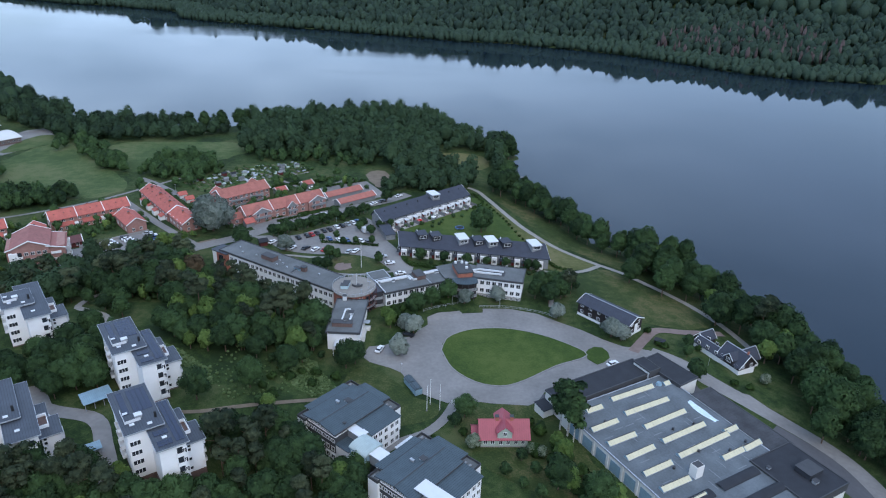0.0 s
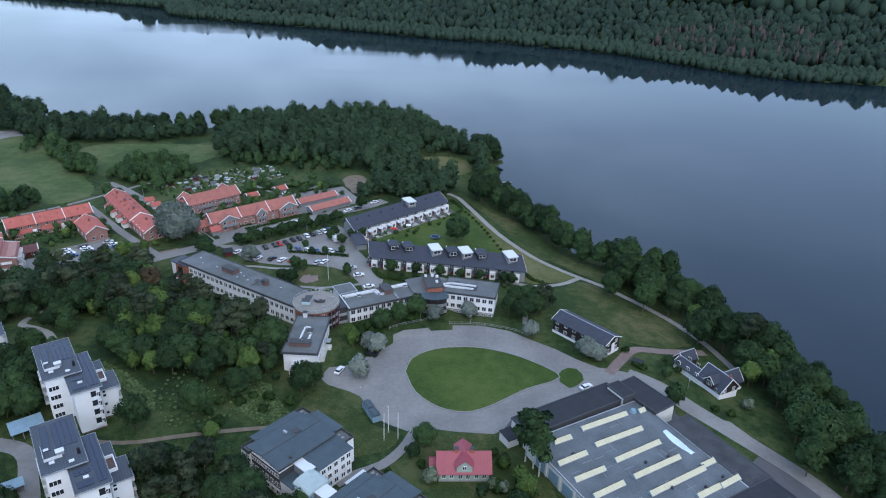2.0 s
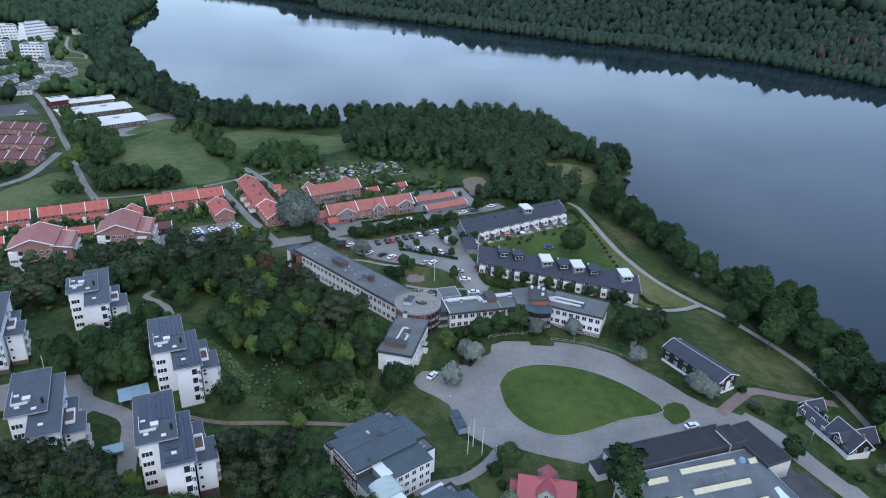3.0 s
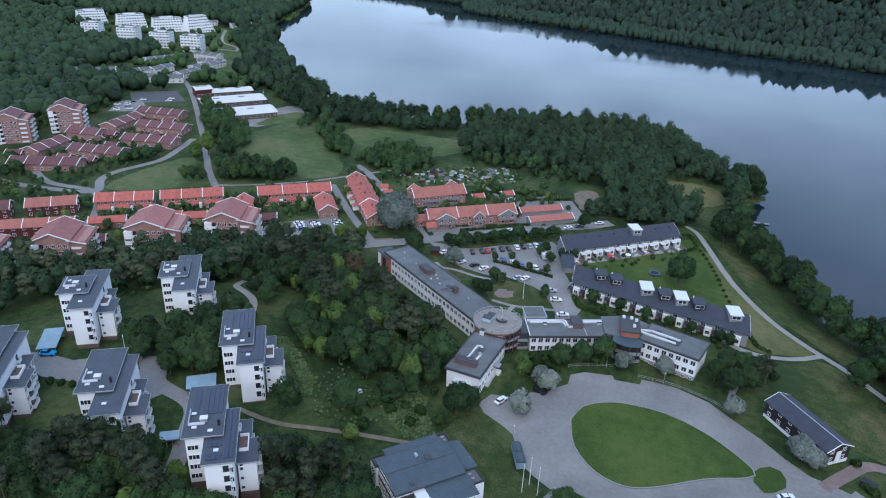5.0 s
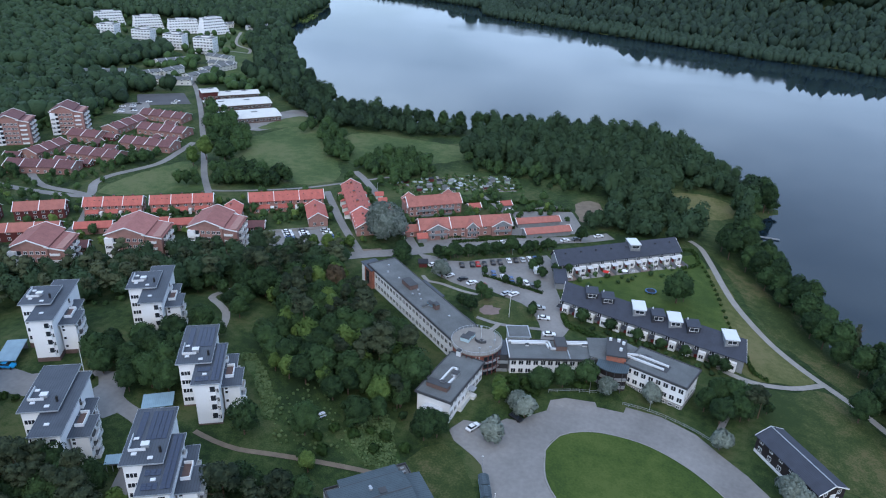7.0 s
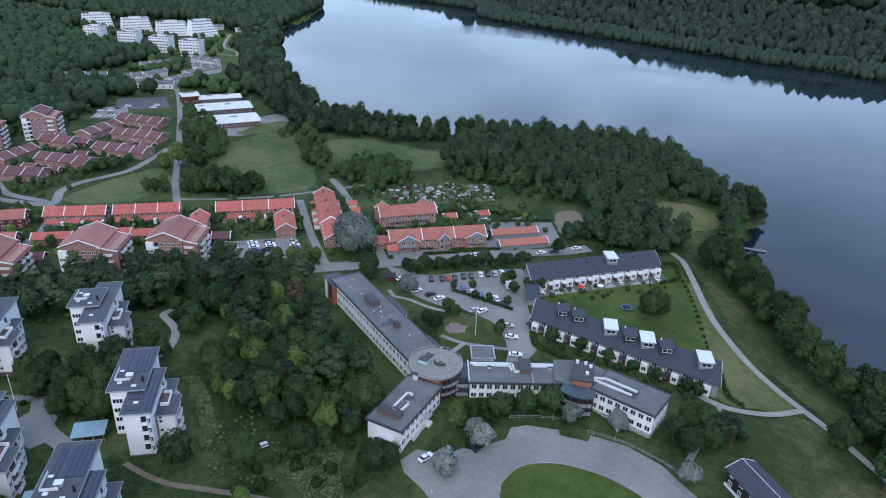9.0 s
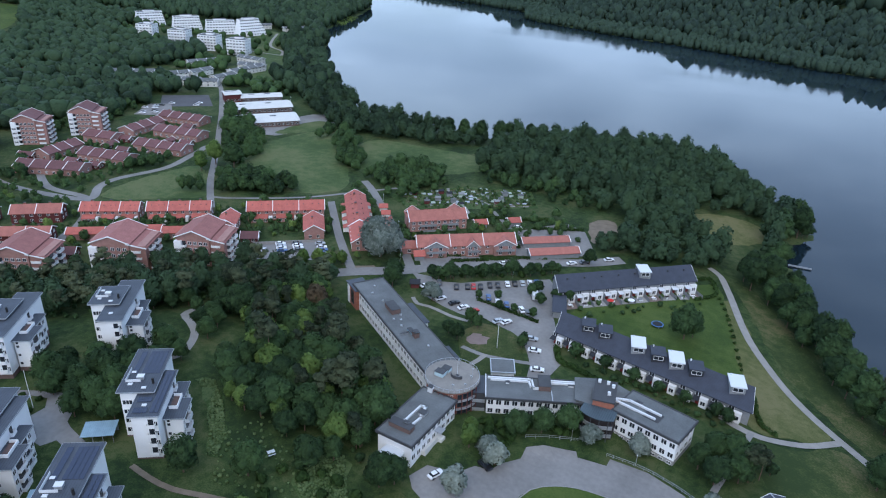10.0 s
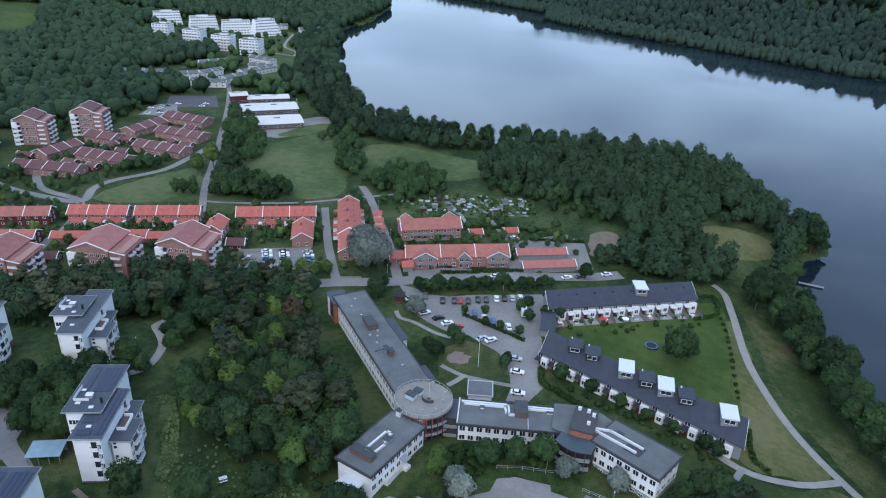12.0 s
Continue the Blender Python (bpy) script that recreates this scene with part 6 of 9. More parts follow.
for ax, ay in ((47.5, 157.6), (58.8, 164.2), (66.0, 155.4), (72.6, 158.0), (57.4, 171.4), (70.4, 146.6), (84.6, 151.2), (79.0, 147.4), (61.8, 139.8)):
    px, py = hall_xy(ax, ay)
    share("roof_vent", vent_me, IH, pose(px, py + 0.8, 5.2, 0, 0, 20))
lap_me = box_mesh("felt_patch", (-1.6, 1.6, -0.12, 0.12, 0, 0.03), [mat("pale_felt_patch", (0.19, 0.21, 0.23), 0.8)])
for i in range(34):
    share("felt_patch", lap_me, IH, pose(r_.uniform(x0 + 3, x1 - 3), r_.uniform(y0 + 12, y1 - 3), 5.2, 0, 0, 90 * (i % 2)))
door_me = box_mesh("loading_door", (-1.9, 1.9, -0.08, 0.06, -0.2, 3.4), [M_BLUEGREY])
for k in range(9):
    share("loading_door", door_me, IH, pose(x0, y1 - 6 - 5.6 * k, 0.4, 0, 0, -90))
pil = box_mesh("pilaster", (-0.25, 0, -0.25, 0.25, -2, 4.8), [M_OFFWHITE])
for k in range(9):
    share("pilaster", pil, IH, pose(x0, y1 - 3.1 - 5.6 * k, 0))
bm = bmesh.new()
tube(bm, hall_xy(66.5, 178.5)[0], hall_xy(66.5, 178.5)[1] - 1.5, 5.2, 6.0, 1.0, 0.7, 10)
part("roof_ventilator", bm, M_BLUEGREY, IH)


def dark_wing(cx, cy, ang, L, W, h, label):
    B_ = thing("workshop_wing", pose(cx, cy, gz(cx, cy), 0, 0, ang), label, "workshop", "dark-roofed workshop wings")
    footprint(cx, cy, ang, L, W)
    bm = bmesh.new()
    box(bm, -L / 2, L / 2, -W / 2, W / 2, -2, h - 0.3)
    part("wall", bm, M_OFFWHITE, B_)
    flat_roof(B_, -L / 2, L / 2, -W / 2, W / 2, h, M_ROOF_DARK, M_EDGE, 0.25, 0.15)
    bm = bmesh.new()
    box(bm, -L / 2 - 0.1, L / 2 + 0.1, -W / 2 - 0.2, -W / 2, h - 2.4, h - 0.35)
    part("fascia", bm, M_EDGE, B_)
    return B_


DW = dark_wing(49.1, 177.0, 31.2, 35.0, 8.2, 6.0, "long workshop wing with a dark felt roof")
windows(DW, (18.5, 3.7), (-18.5, 3.7), spread(8), [2.5], 2.0, 1.0)
dark_wing(72.2, 184.5, -55, 15.6, 8.0, 6.2, "workshop end wing with a dark felt roof")
DS = dark_wing(93.6, 140.5, 30, 15.6, 17.0, 6.2, "dark-roofed office block at the end of the hall")
roof_box(DS, -0.6, 4.6, -3.4, 1.0, 6.2, 1.5, M_ROOF_DARK)
roof_box(DS, -0.6, 0.8, -5.2, -4.0, 6.2, 0.8, M_METAL, "cooling_unit")
roof_box(DS, -6.6, -5.8, 4.0, 4.8, 6.2, 0.6, M_METAL, "cooling_unit")
windows(DS, (7.8, -8.5), (7.8, 8.5), spread(6), [1.6, 4.3], 1.1, 1.3)
dark_wing(65.2, 184.9, 31.2, 4.2, 6.8, 7.3, "small dark stair block on the workshop corner")
LT = thing("lean_to", pose(31.4, 168.4, gz(31.4, 168.4), 0, 0, 31.2), "small white lean-to shed with a dark roof", "shed")
bm = bmesh.new()
box(bm, -1.8, 1.8, -2.2, 2.2, -1.5, 2.6)
part("wall", bm, M_OFFWHITE, LT)
bm = bmesh.new()
prism(bm, [(-2.4, 2.6), (2.4, 3.0), (2.4, 3.15), (-2.4, 2.75)], -2.0, 2.0)
part("roof", bm, M_ROOF_DARK, LT)


# ---- the village: brick houses with clay tile roofs ----
def tiled_house(cx, cy, ang, L, W, h, rise, wall_m, roof_m, nwin, label, name="brick_house", group="", parts=1, gables=(), chim=1, porch=False):
    """A pitched-roof house; parts: sections with white verge strips between them; gables: cross gables (place along x, width)."""
    z = gz(cx, cy)
    B_ = thing(name, pose(cx, cy, z, 0, 0, ang), label, "house", group)
    footprint(cx, cy, ang, L, W)
    bm = bmesh.new()
    gable_body(bm, L, W, -2, h, h + rise - 0.2)
    part("wall", bm, wall_m, B_)
    bm = bmesh.new()
    gable_roof(bm, L, W, h, h + rise, 0.5, 0.22)
    r = part("roof", bm, roof_m, B_)
    k = rise / (W / 2)
    for i in range(parts + 1 if W > 4 else 0):
        x = -L / 2 - 0.5 + (L + 1.0) * i / parts
        bm = bmesh.new()
        for q in (-1, 1):
            p = [(q * (W / 2 + 0.55), h - 0.55 * k + 0.02), (0, h + rise + 0.02), (0, h + rise + 0.36), (q * (W / 2 + 0.55), h - 0.55 * k + 0.36)]
            prism(bm, p if q < 0 else p[::-1], x - 0.14, x + 0.14)
        part("verge_board", bm, M_TRIM, r)
    if chim:
        for i in range(parts):
            x = -L / 2 + L * (i + 0.5) / parts
            roof_box(B_, x - 0.4, x + 0.4, 0.2, 0.9, h + rise - 0.5, 1.2, M_BRICK, "chimney")
    zs = [1.6] + ([4.2] if h > 4.4 else []) + ([6.9] if h > 7.5 else [])
    if nwin:
        windows(B_, (-L / 2, -W / 2), (L / 2, -W / 2), spread(nwin), zs, 1.2, 1.2)
        windows(B_, (L / 2, W / 2), (-L / 2, W / 2), spread(nwin), zs, 1.2, 1.2)
        windows(B_, (L / 2, -W / 2), (L / 2, W / 2), [0.3, 0.7], zs, 1.1, 1.2)
        windows(B_, (-L / 2, W / 2), (-L / 2, -W / 2), [0.3, 0.7], zs, 1.1, 1.2)
    if porch:
        sec = L / parts
        for i in range(parts):
            x = -L / 2 + sec * (i + 0.5)
            bm = bmesh.new()
            prism(bm, [(-W / 2 - 3.0, 2.3), (-W / 2, 3.2), (-W / 2, 3.38), (-W / 2 - 3.0, 2.48)], x - sec * 0.38, x + sec * 0.30)
            lean = part("porch_roof", bm, roof_m, B_)
            bm = bmesh.new()
            box(bm, x - sec * 0.36, x + sec * 0.28, -W / 2 - 2.6, -W / 2, -1, 2.35)
            part("porch_wall", bm, wall_m, lean)
            for k in (-0.22, 0.0, 0.2):
                share("window", window_mesh(1.1, 1.3, M_TRIM, 1), lean, pose(x + sec * k, -W / 2 - 2.6, 1.3))
            bm = bmesh.new()
            box(bm, x + sec * 0.32, x + sec * 0.46, -W / 2 - 2.2, -W / 2, -0.8, 2.5)
            part("porch_store", bm, M_TRIM, B_, "white boarded store beside the door")
            for k in (-0.3, 0.05, 0.3):
                bm = bmesh.new()
                box(bm, x + sec * k - 0.22, x + sec * k + 0.22, -W * 0.22 - 0.22, -W * 0.22 + 0.22, h + rise * 0.4, h + rise * 0.56 + 0.42)
                part("roof_vent", bm, M_BRICK_DARK, r)
    for gx_, gw in gables:
        bm = bmesh.new()
        prism(bm, [(-gw / 2, -1), (gw / 2, -1), (gw / 2, h), (0, h + rise * 0.8), (-gw / 2, h)], 0, W / 2 + 1.4)
        bmesh.ops.transform(bm, matrix=pose(gx_, 0, 0, 0, 0, -90), verts=bm.verts)
        g = part("gable_wing", bm, wall_m, B_)
        bm = bmesh.new()
        gable_roof(bm, 0, gw, h, h + rise * 0.85, 0.4, 0.2, 0, 0, W / 2 + 1.9)
        bmesh.ops.transform(bm, matrix=pose(gx_, 0, 0, 0, 0, -90), verts=bm.verts)
        part("gable_roof", bm, roof_m, B_)
        bm = bmesh.new()
        kk = rise * 0.85 / (gw / 2)
        for q in (-1, 1):
            p = [(q * (gw / 2 + 0.4), h - 0.4 * kk), (0, h + rise * 0.85), (0, h + rise * 0.85 + 0.34), (q * (gw / 2 + 0.4), h - 0.4 * kk + 0.34)]
            prism(bm, p if q < 0 else p[::-1], W / 2 + 1.85, W / 2 + 1.99)
        bmesh.ops.transform(bm, matrix=pose(gx_, 0, 0, 0, 0, -90), verts=bm.verts)
        part("verge_board", bm, M_TRIM, g)
        bm = bmesh.new()
        box(bm, gx_ - gw * 0.42, gx_ + gw * 0.42, -W / 2 - 2.6, -W / 2 - 1.4, 2.6, 2.8)
        box(bm, gx_ - gw * 0.42, gx_ + gw * 0.42, -W / 2 - 2.6, -W / 2 - 2.5, 2.8, 3.7)
        part("balcony", bm, M_GREYWOOD, B_, "grey timber balcony")
        bm = bmesh.new()
        prism(bm, [(-gw / 2 + 0.2, h - 0.3), (gw / 2 - 0.2, h - 0.3), (0, h + rise * 0.72)], W / 2 + 1.4, W / 2 + 1.5)
        bmesh.ops.transform(bm, matrix=pose(gx_, 0, 0, 0, 0, -90), verts=bm.verts)
        part("gable_panel", bm, M_GREYWOOD, g, "grey boarded gable")
        windows(B_, (gx_ - gw / 2, -W / 2 - 1.4), (gx_ + gw / 2, -W / 2 - 1.4), [0.28, 0.72], zs, 1.3, 1.4)
    return B_


VIL = "orange-roofed village houses"
H1 = tiled_house(-105.5, 338.6, 224, 26.5, 10.5, 5.4, 3.0, M_BRICK_PINK, M_ORANGE_FADED, 9, "two-storey brick house with a faded clay tile roof and rear gables", group=VIL, gables=((-10.2, 7.0), (10.2, 7.0)), chim=0)
for x0, x1 in ((-9.0, -1.2), (1.2, 9.0)):
    for z in (0.2, 2.9):
        bm = bmesh.new()
        box(bm, x0, x1, 5.25, 6.7, z - 0.15, z)
        box(bm, x0, x1, 6.6, 6.7, z, z + 0.95)
        part("balcony", bm, M_GREYWOOD, H1, "grey timber balcony")
tiled_house(-80.5, 321.5, 39.5, 42.0, 10.0, 5.0, 3.0, M_BRICK_PINK, M_ORANGE_FADED, 12, "long brick house with cross gables and balconies", group=VIL, parts=3, gables=((-13.7, 9.4), (2.2, 5.4), (16.2, 9.4)), chim=0)
tiled_house(-100.6, 307.6, 39.5, 6.0, 7.0, 3.0, 1.7, M_BRICK_PINK, M_ORANGE_FADED, 1, "low brick end wing with a clay tile roof", "garage", "village garages", chim=0)
tiled_house(-54.5, 347.5, 40.5, 21.0, 6.0, 2.5, 1.4, M_GREYWOOD, M_ORANGE_FADED, 0, "open garage row with a clay tile roof", "garage", "village garages", chim=0)
tiled_house(-46.6, 338.2, 41.5, 21.5, 6.0, 2.5, 1.4, M_GREYWOOD, M_ORANGE_FADED, 0, "garage row with a clay tile roof by the street", "garage", "village garages", chim=0)
tiled_house(-88.0, 349.5, 43, 5.5, 4.5, 2.5, 1.3, M_GREYWOOD, M_ORANGE, 0, "small white-trimmed garden store with tile roof", "garage", "village garages", chim=0)
tiled_house(-76.0, 360.5, 43, 5.5, 4.5, 2.5, 1.3, M_GREYWOOD, M_ORANGE, 0, "small white-trimmed garden store with tile roof", "garage", "village garages", chim=0)
tiled_house(-92.5, 303.5, 40, 4.0, 4.0, 2.4, 1.4, M_GREYWOOD, M_ORANGE, 0, "tiny gabled porch shed with a tile roof", "garage", "village garages", chim=0)
LH = tiled_house(-140.6, 324.3, 130.6, 37.0, 9.6, 5.2, 2.8, M_BRICK_PINK, M_ORANGE, 10, "long brick house with a bright clay tile roof", group=VIL, parts=1, chim=0)
for x in (-15.5, -9.5, -3.5, 2.5, 8.5, 14.5):
    for y in (-2.2, 2.2):
        bm = bmesh.new()
        box(bm, x - 0.22, x + 0.22, y - 0.22, y + 0.22, 6.2, 7.35)
        part("roof_vent", bm, M_BRICK_DARK, LH)
for x in (-12.0, 0.5, 12.5):
    roof_box(LH, x - 0.5, x + 0.5, 0.3, 1.2, 7.4, 1.2, M_BRICK, "chimney")
for x in (-15.0, -6.5, 2.0, 10.5):
    for side in (-1, 1):
        bm = bmesh.new()
        y0, y1 = sorted((side * 4.8, side * 7.2))
        box(bm, x, x + 3.4, y0, y1, -1, 2.4)
        bay = part("garden_bay", bm, M_TRIM, LH, "white boarded garden bay")
        bm = bmesh.new()
        prism(bm, [(y0, 2.4 if side < 0 else 3.1), (y1, 3.1 if side < 0 else 2.4), (y1, 3.25 if side < 0 else 2.55), (y0, 2.55 if side < 0 else 3.25)], x - 0.3, x + 3.7)
        part("bay_roof", bm, M_ORANGE, bay)
tiled_house(-122.2, 302.8, 130.6, 17.0, 9.0, 4.5, 2.5, M_BRICK_PINK, M_ORANGE, 4, "lower end of a long brick house with clay tile roof", group=VIL, parts=1)
tiled_house(-170.5, 308.5, 40, 35.0, 9.4, 5.2, 2.8, M_BRICK_PINK, M_ORANGE, 10, "row of brick houses with a bright clay tile roof", group=VIL, parts=3, porch=True)
tiled_house(-147.0, 300.6, 131.5, 16.0, 8.6, 4.4, 2.6, M_BRICK_PINK, M_ORANGE, 3, "small brick house with a bright clay tile roof", group=VIL)
tiled_house(-235.0, 262.0, 36.5, 25.5, 9.0, 5.2, 2.6, M_BRICK_PINK, M_ORANGE, 8, "row of brick houses with white-edged clay tile roofs", group=VIL, parts=3, porch=True)
tiled_house(-210.3, 280.2, 39.0, 28.0, 9.0, 5.2, 2.6, M_BRICK_PINK, M_ORANGE, 8, "row of brick houses with white-edged clay tile roofs", group=VIL, parts=3, porch=True)
tiled_house(-259.0, 241.5, 41, 21.0, 9.0, 5.2, 2.6, M_REDWOOD, M_ORANGE_FADED, 6, "dark red wooden row house with clay tile roof", "wooden_row", "dark red rows", 2)
tiled_house(-280.0, 223.0, 41, 21.0, 9.0, 5.2, 2.6, M_REDWOOD, M_MAROON, 6, "dark red wooden row house with maroon tile roof", "wooden_row", "dark red rows", 2)
tiled_house(-243.5, 221.5, 38, 30.0, 8.5, 4.8, 2.2, M_REDWOOD, M_ORANGE_FADED, 7, "long dark red row with a pale clay tile roof", "wooden_row", "dark red rows", 3)
tiled_house(-268.0, 202.0, 38, 16.0, 8.5, 4.8, 2.2, M_REDWOOD, M_ORANGE_FADED, 4, "dark red wooden house with a pale clay tile roof", "wooden_row", "dark red rows", 1)
for cx, cy, L in ((-223.5, 241.0, 15), (-204.5, 257.5, 12), (-193.5, 263.0, 10), (-178, 276, 10)):
    tiled_house(cx, cy, 38, L, 6.5, 3.2, 1.6, M_BRICK_PINK, M_ORANGE, 3, "low brick outbuilding with a clay tile roof", "garage", "village garages", chim=0)
tiled_house(-180.5, 281.5, 125, 12.5, 8.0, 5.0, 2.6, M_BRICK_PINK, M_ORANGE, 3, "gabled brick house with a bright clay tile roof", group=VIL)
for cx, cy in ((-163.5, 277.8), (-212.0, 224.6), (-186.5, 214.0)):
    tiled_house(cx, cy, 35, 7.0, 6.0, 2.6, 1.8, M_REDWOOD, M_MAROON, 2, "small dark red shed with a maroon tile roof", "garage", "village garages", chim=0)


for cx, cy in ((-137.6, 341.5), (-131.6, 334.9), (-126.0, 328.2), (-120.5, 322.0)):
    tiled_house(cx, cy, 37, 3.6, 3.2, 2.2, 1.1, M_OFFWHITE, M_ORANGE, 0, "tiny pale garden shed with a clay tile roof", "garden_store", "garden stores", chim=0)
tiled_house(-80.2, 281.4, 30, 3.2, 3.0, 2.2, 0.9, M_REDWOOD, M_ROOF_DARK, 0, "small dark red refuse shed by the car park", "garden_store", chim=0)


# ---- brick apartment blocks with white balconies ----
def brick_block(cx, cy, ang, L, W, h, label, group):
    z = gz(cx, cy)
    B_ = thing("brick_block", pose(cx, cy, z, 0, 0, ang), label, "apartment building", group)
    footprint(cx, cy, ang, L, W + 2)
    bm = bmesh.new()
    gable_body(bm, W, L * 0.62, -2, h, h + 2.4)
    bmesh.ops.transform(bm, matrix=pose(-L * 0.08, 0, 0, 0, 0, 90), verts=bm.verts)
    part("wall", bm, M_BRICK_PINK, B_)
    bm = bmesh.new()
    gable_roof(bm, W, L * 0.62, h + 0.1, h + 2.8, 0.7, 0.25)
    bmesh.ops.transform(bm, matrix=pose(-L * 0.08, 0, 0, 0, 0, 90), verts=bm.verts)
    r = part("roof", bm, M_ROSE if h < 14 else M_MAROON, B_)
    w2, k = L * 0.31, 2.7 / (L * 0.31)
    for s in (-1, 1):
        bm = bmesh.new()
        for q in (-1, 1):
            p = [(q * (w2 + 0.7), h + 0.1 - 0.7 * k), (0, h + 2.8), (0, h + 3.2), (q * (w2 + 0.7), h + 0.5 - 0.7 * k)]
            prism(bm, p if q < 0 else p[::-1], s * (W / 2 + 0.7) - 0.12, s * (W / 2 + 0.7) + 0.12)
        bmesh.ops.transform(bm, matrix=pose(-L * 0.08, 0, 0, 0, 0, 90), verts=bm.verts)
        part("verge_board", bm, M_TRIM, r)
    for x0, x1, y0, y1, hh in ((L * 0.20, L * 0.5, -W * 0.46, W * 0.40, h - 0.9), (-L * 0.5, -L * 0.36, -W * 0.30, W * 0.35, h - 0.9)):
        bm = bmesh.new()
        box(bm, x0, x1, y0, y1, -2, hh)
        part("wing_wall", bm, M_BRICK_PINK, B_)
        out = 1 if x0 > 0 else -1
        zi, zo = hh + 0.55, hh - 0.95
        za, zb = (zi, zo) if out > 0 else (zo, zi)
        slopes = [("wing_roof", M_ROSE if h < 14 else M_MAROON, x0 - 0.4, x1 + 0.6, y0 - 0.7, y1 + 0.7, 0.0, 0.22)]
        slopes += [("verge_board", M_TRIM, x0 - 0.4, x1 + 0.6, ye - 0.1, ye + 0.1, -0.1, 0.36) for ye in (y0 - 0.75, y1 + 0.75)]
        for nm, mm, xa, xb, ya, yb, low, high in slopes:
            bm = bmesh.new()
            for q in box(bm, xa, xb, ya, yb, low, high):
                q.co.z += za if q.co.x < (x0 + x1) / 2 else zb
            part(nm, bm, mm, B_)
    n = int(h // 2.75)
    bal = balcony_mesh(3.6, 1.4)
    for i in range(n):
        s = 0.4 + 2.75 * i
        share("balcony", bal, B_, pose(L * 0.5, -W * 0.2, s, 0, 0, 90))
        share("balcony", bal, B_, pose(L * 0.5, W * 0.15, s, 0, 0, 90))
        share("balcony", bal, B_, pose(L * 0.34, -W * 0.42, s))
        share("balcony", bal, B_, pose(-L * 0.30, -W / 2, s))
        windows(B_, (-L * 0.39, -W / 2), (L * 0.23, -W / 2), [0.38, 0.55, 0.72, 0.88], [s + 1.4], 1.3, 1.2)
        windows(B_, (-L * 0.5, W * 0.35), (-L * 0.5, -W * 0.3), [0.3, 0.7], [s + 1.4], 1.3, 1.2)
    # stacked glazed bays on the front
    bm = bmesh.new()
    box(bm, -L * 0.44, -L * 0.30, -W / 2 - 1.2, -W / 2 + 0.5, -2, h - 1.6)
    bay = part("bay", bm, M_TRIM, B_)
    for i in range(n - 1):
        share("window", window_mesh(L * 0.11, 1.1, M_TRIM, 4), bay, pose(-L * 0.37, -W / 2 - 1.2, 1.9 + 2.75 * i))
    return B_


for cx, cy, ang, L in ((-187.0, 234.0, 29, 23), (-165.2, 255.5, 26, 21), (-208.9, 207.5, 32, 21), (-232, 186, 32, 21)):
    brick_block(cx, cy, ang, L, 16.5, 12.6, "pink brick apartment block with maroon roof and white balconies", "brick apartment blocks")
for cx, cy, ang, L in ((-379.0, 312.5, 40, 20), (-371.5, 344.5, 38, 20), (-396, 286, 40, 20)):
    brick_block(cx, cy, ang, L, 15.5, 15.6, "five-storey pink brick tower with white balconies", "brick towers by the woods")

# ---- dark red terraces in the distance ----
for cx, cy, ang, L in ((-319.0, 286.0, 25, 37), (-345.5, 306.5, 98, 24), (-312.5, 315.2, 13, 32), (-348.5, 338.0, 15, 20), (-348.8, 366.6, 99, 28), (-302.8, 345.6, 14, 33), (-318.2, 372.0, 12, 33), (-343.8, 397.0, 11, 33), (-377, 262, 30, 30), (-368, 238, 28, 26)):
    tiled_house(cx, cy, ang, L, 12.4, 4.0, 2.4, M_BRICK_PINK, M_MAROON, max(2, int(L / 4)), "row of brick houses with a maroon tile roof", "brick_row", "maroon-roofed rows", max(1, int(L / 7.5)))
for cx, cy, ang, L in ((-352.2, 291.5, 22, 9), (-317.6, 329.5, 19, 7), (-333, 331, 100, 8), (-296, 333, 15, 6), (-312, 357, 105, 7), (-300, 361, 16, 7), (-327, 386, 16, 7), (-322, 300, 16, 7), (-306, 303, 16, 6), (-336, 345, 16, 7)):
    tiled_house(cx, cy, ang, L, 5.4, 2.5, 1.3, M_REDWOOD, M_MAROON, 2, "small dark red outbuilding with a maroon tile roof", "outbuilding", "outbuildings of the brick rows", chim=0)


# ---- school with white roofs ----
def school_block(cx, cy, ang, L, W, h, label, wall_m=None):
    B_ = thing("school_block", pose(cx, cy, gz(cx, cy), 0, 0, ang), label, "school", "school blocks")
    footprint(cx, cy, ang, L, W)
    bm = bmesh.new()
    box(bm, -L / 2, L / 2, -W / 2, W / 2, -2, h)
    part("wall", bm, wall_m or M_BRICK_DARK, B_)
    bm = bmesh.new()
    prism(bm, [(-W / 2 - 0.8, h), (-W * 0.2, h + 0.9), (W * 0.2, h + 0.9), (W / 2 + 0.8, h), (W / 2 + 0.8, h + 0.3), (W * 0.2, h + 1.2), (-W * 0.2, h + 1.2), (-W / 2 - 0.8, h + 0.3)], -L / 2 - 0.8, L / 2 + 0.8)
    part("roof", bm, M_SCHOOL, B_, "white sheet roof")
    windows(B_, (-L / 2, -W / 2), (L / 2, -W / 2), spread(max(3, int(L / 3))), [1.9], 1.7, 1.2)
    windows(B_, (L / 2, -W / 2), (L / 2, W / 2), spread(4), [1.9], 1.5, 1.2)
    for x in (-L * 0.25, L * 0.15):
        roof_box(B_, x - 2, x + 2, -0.8, 0.8, h + 1.1, 0.35, M_DUCT, "roof_light")


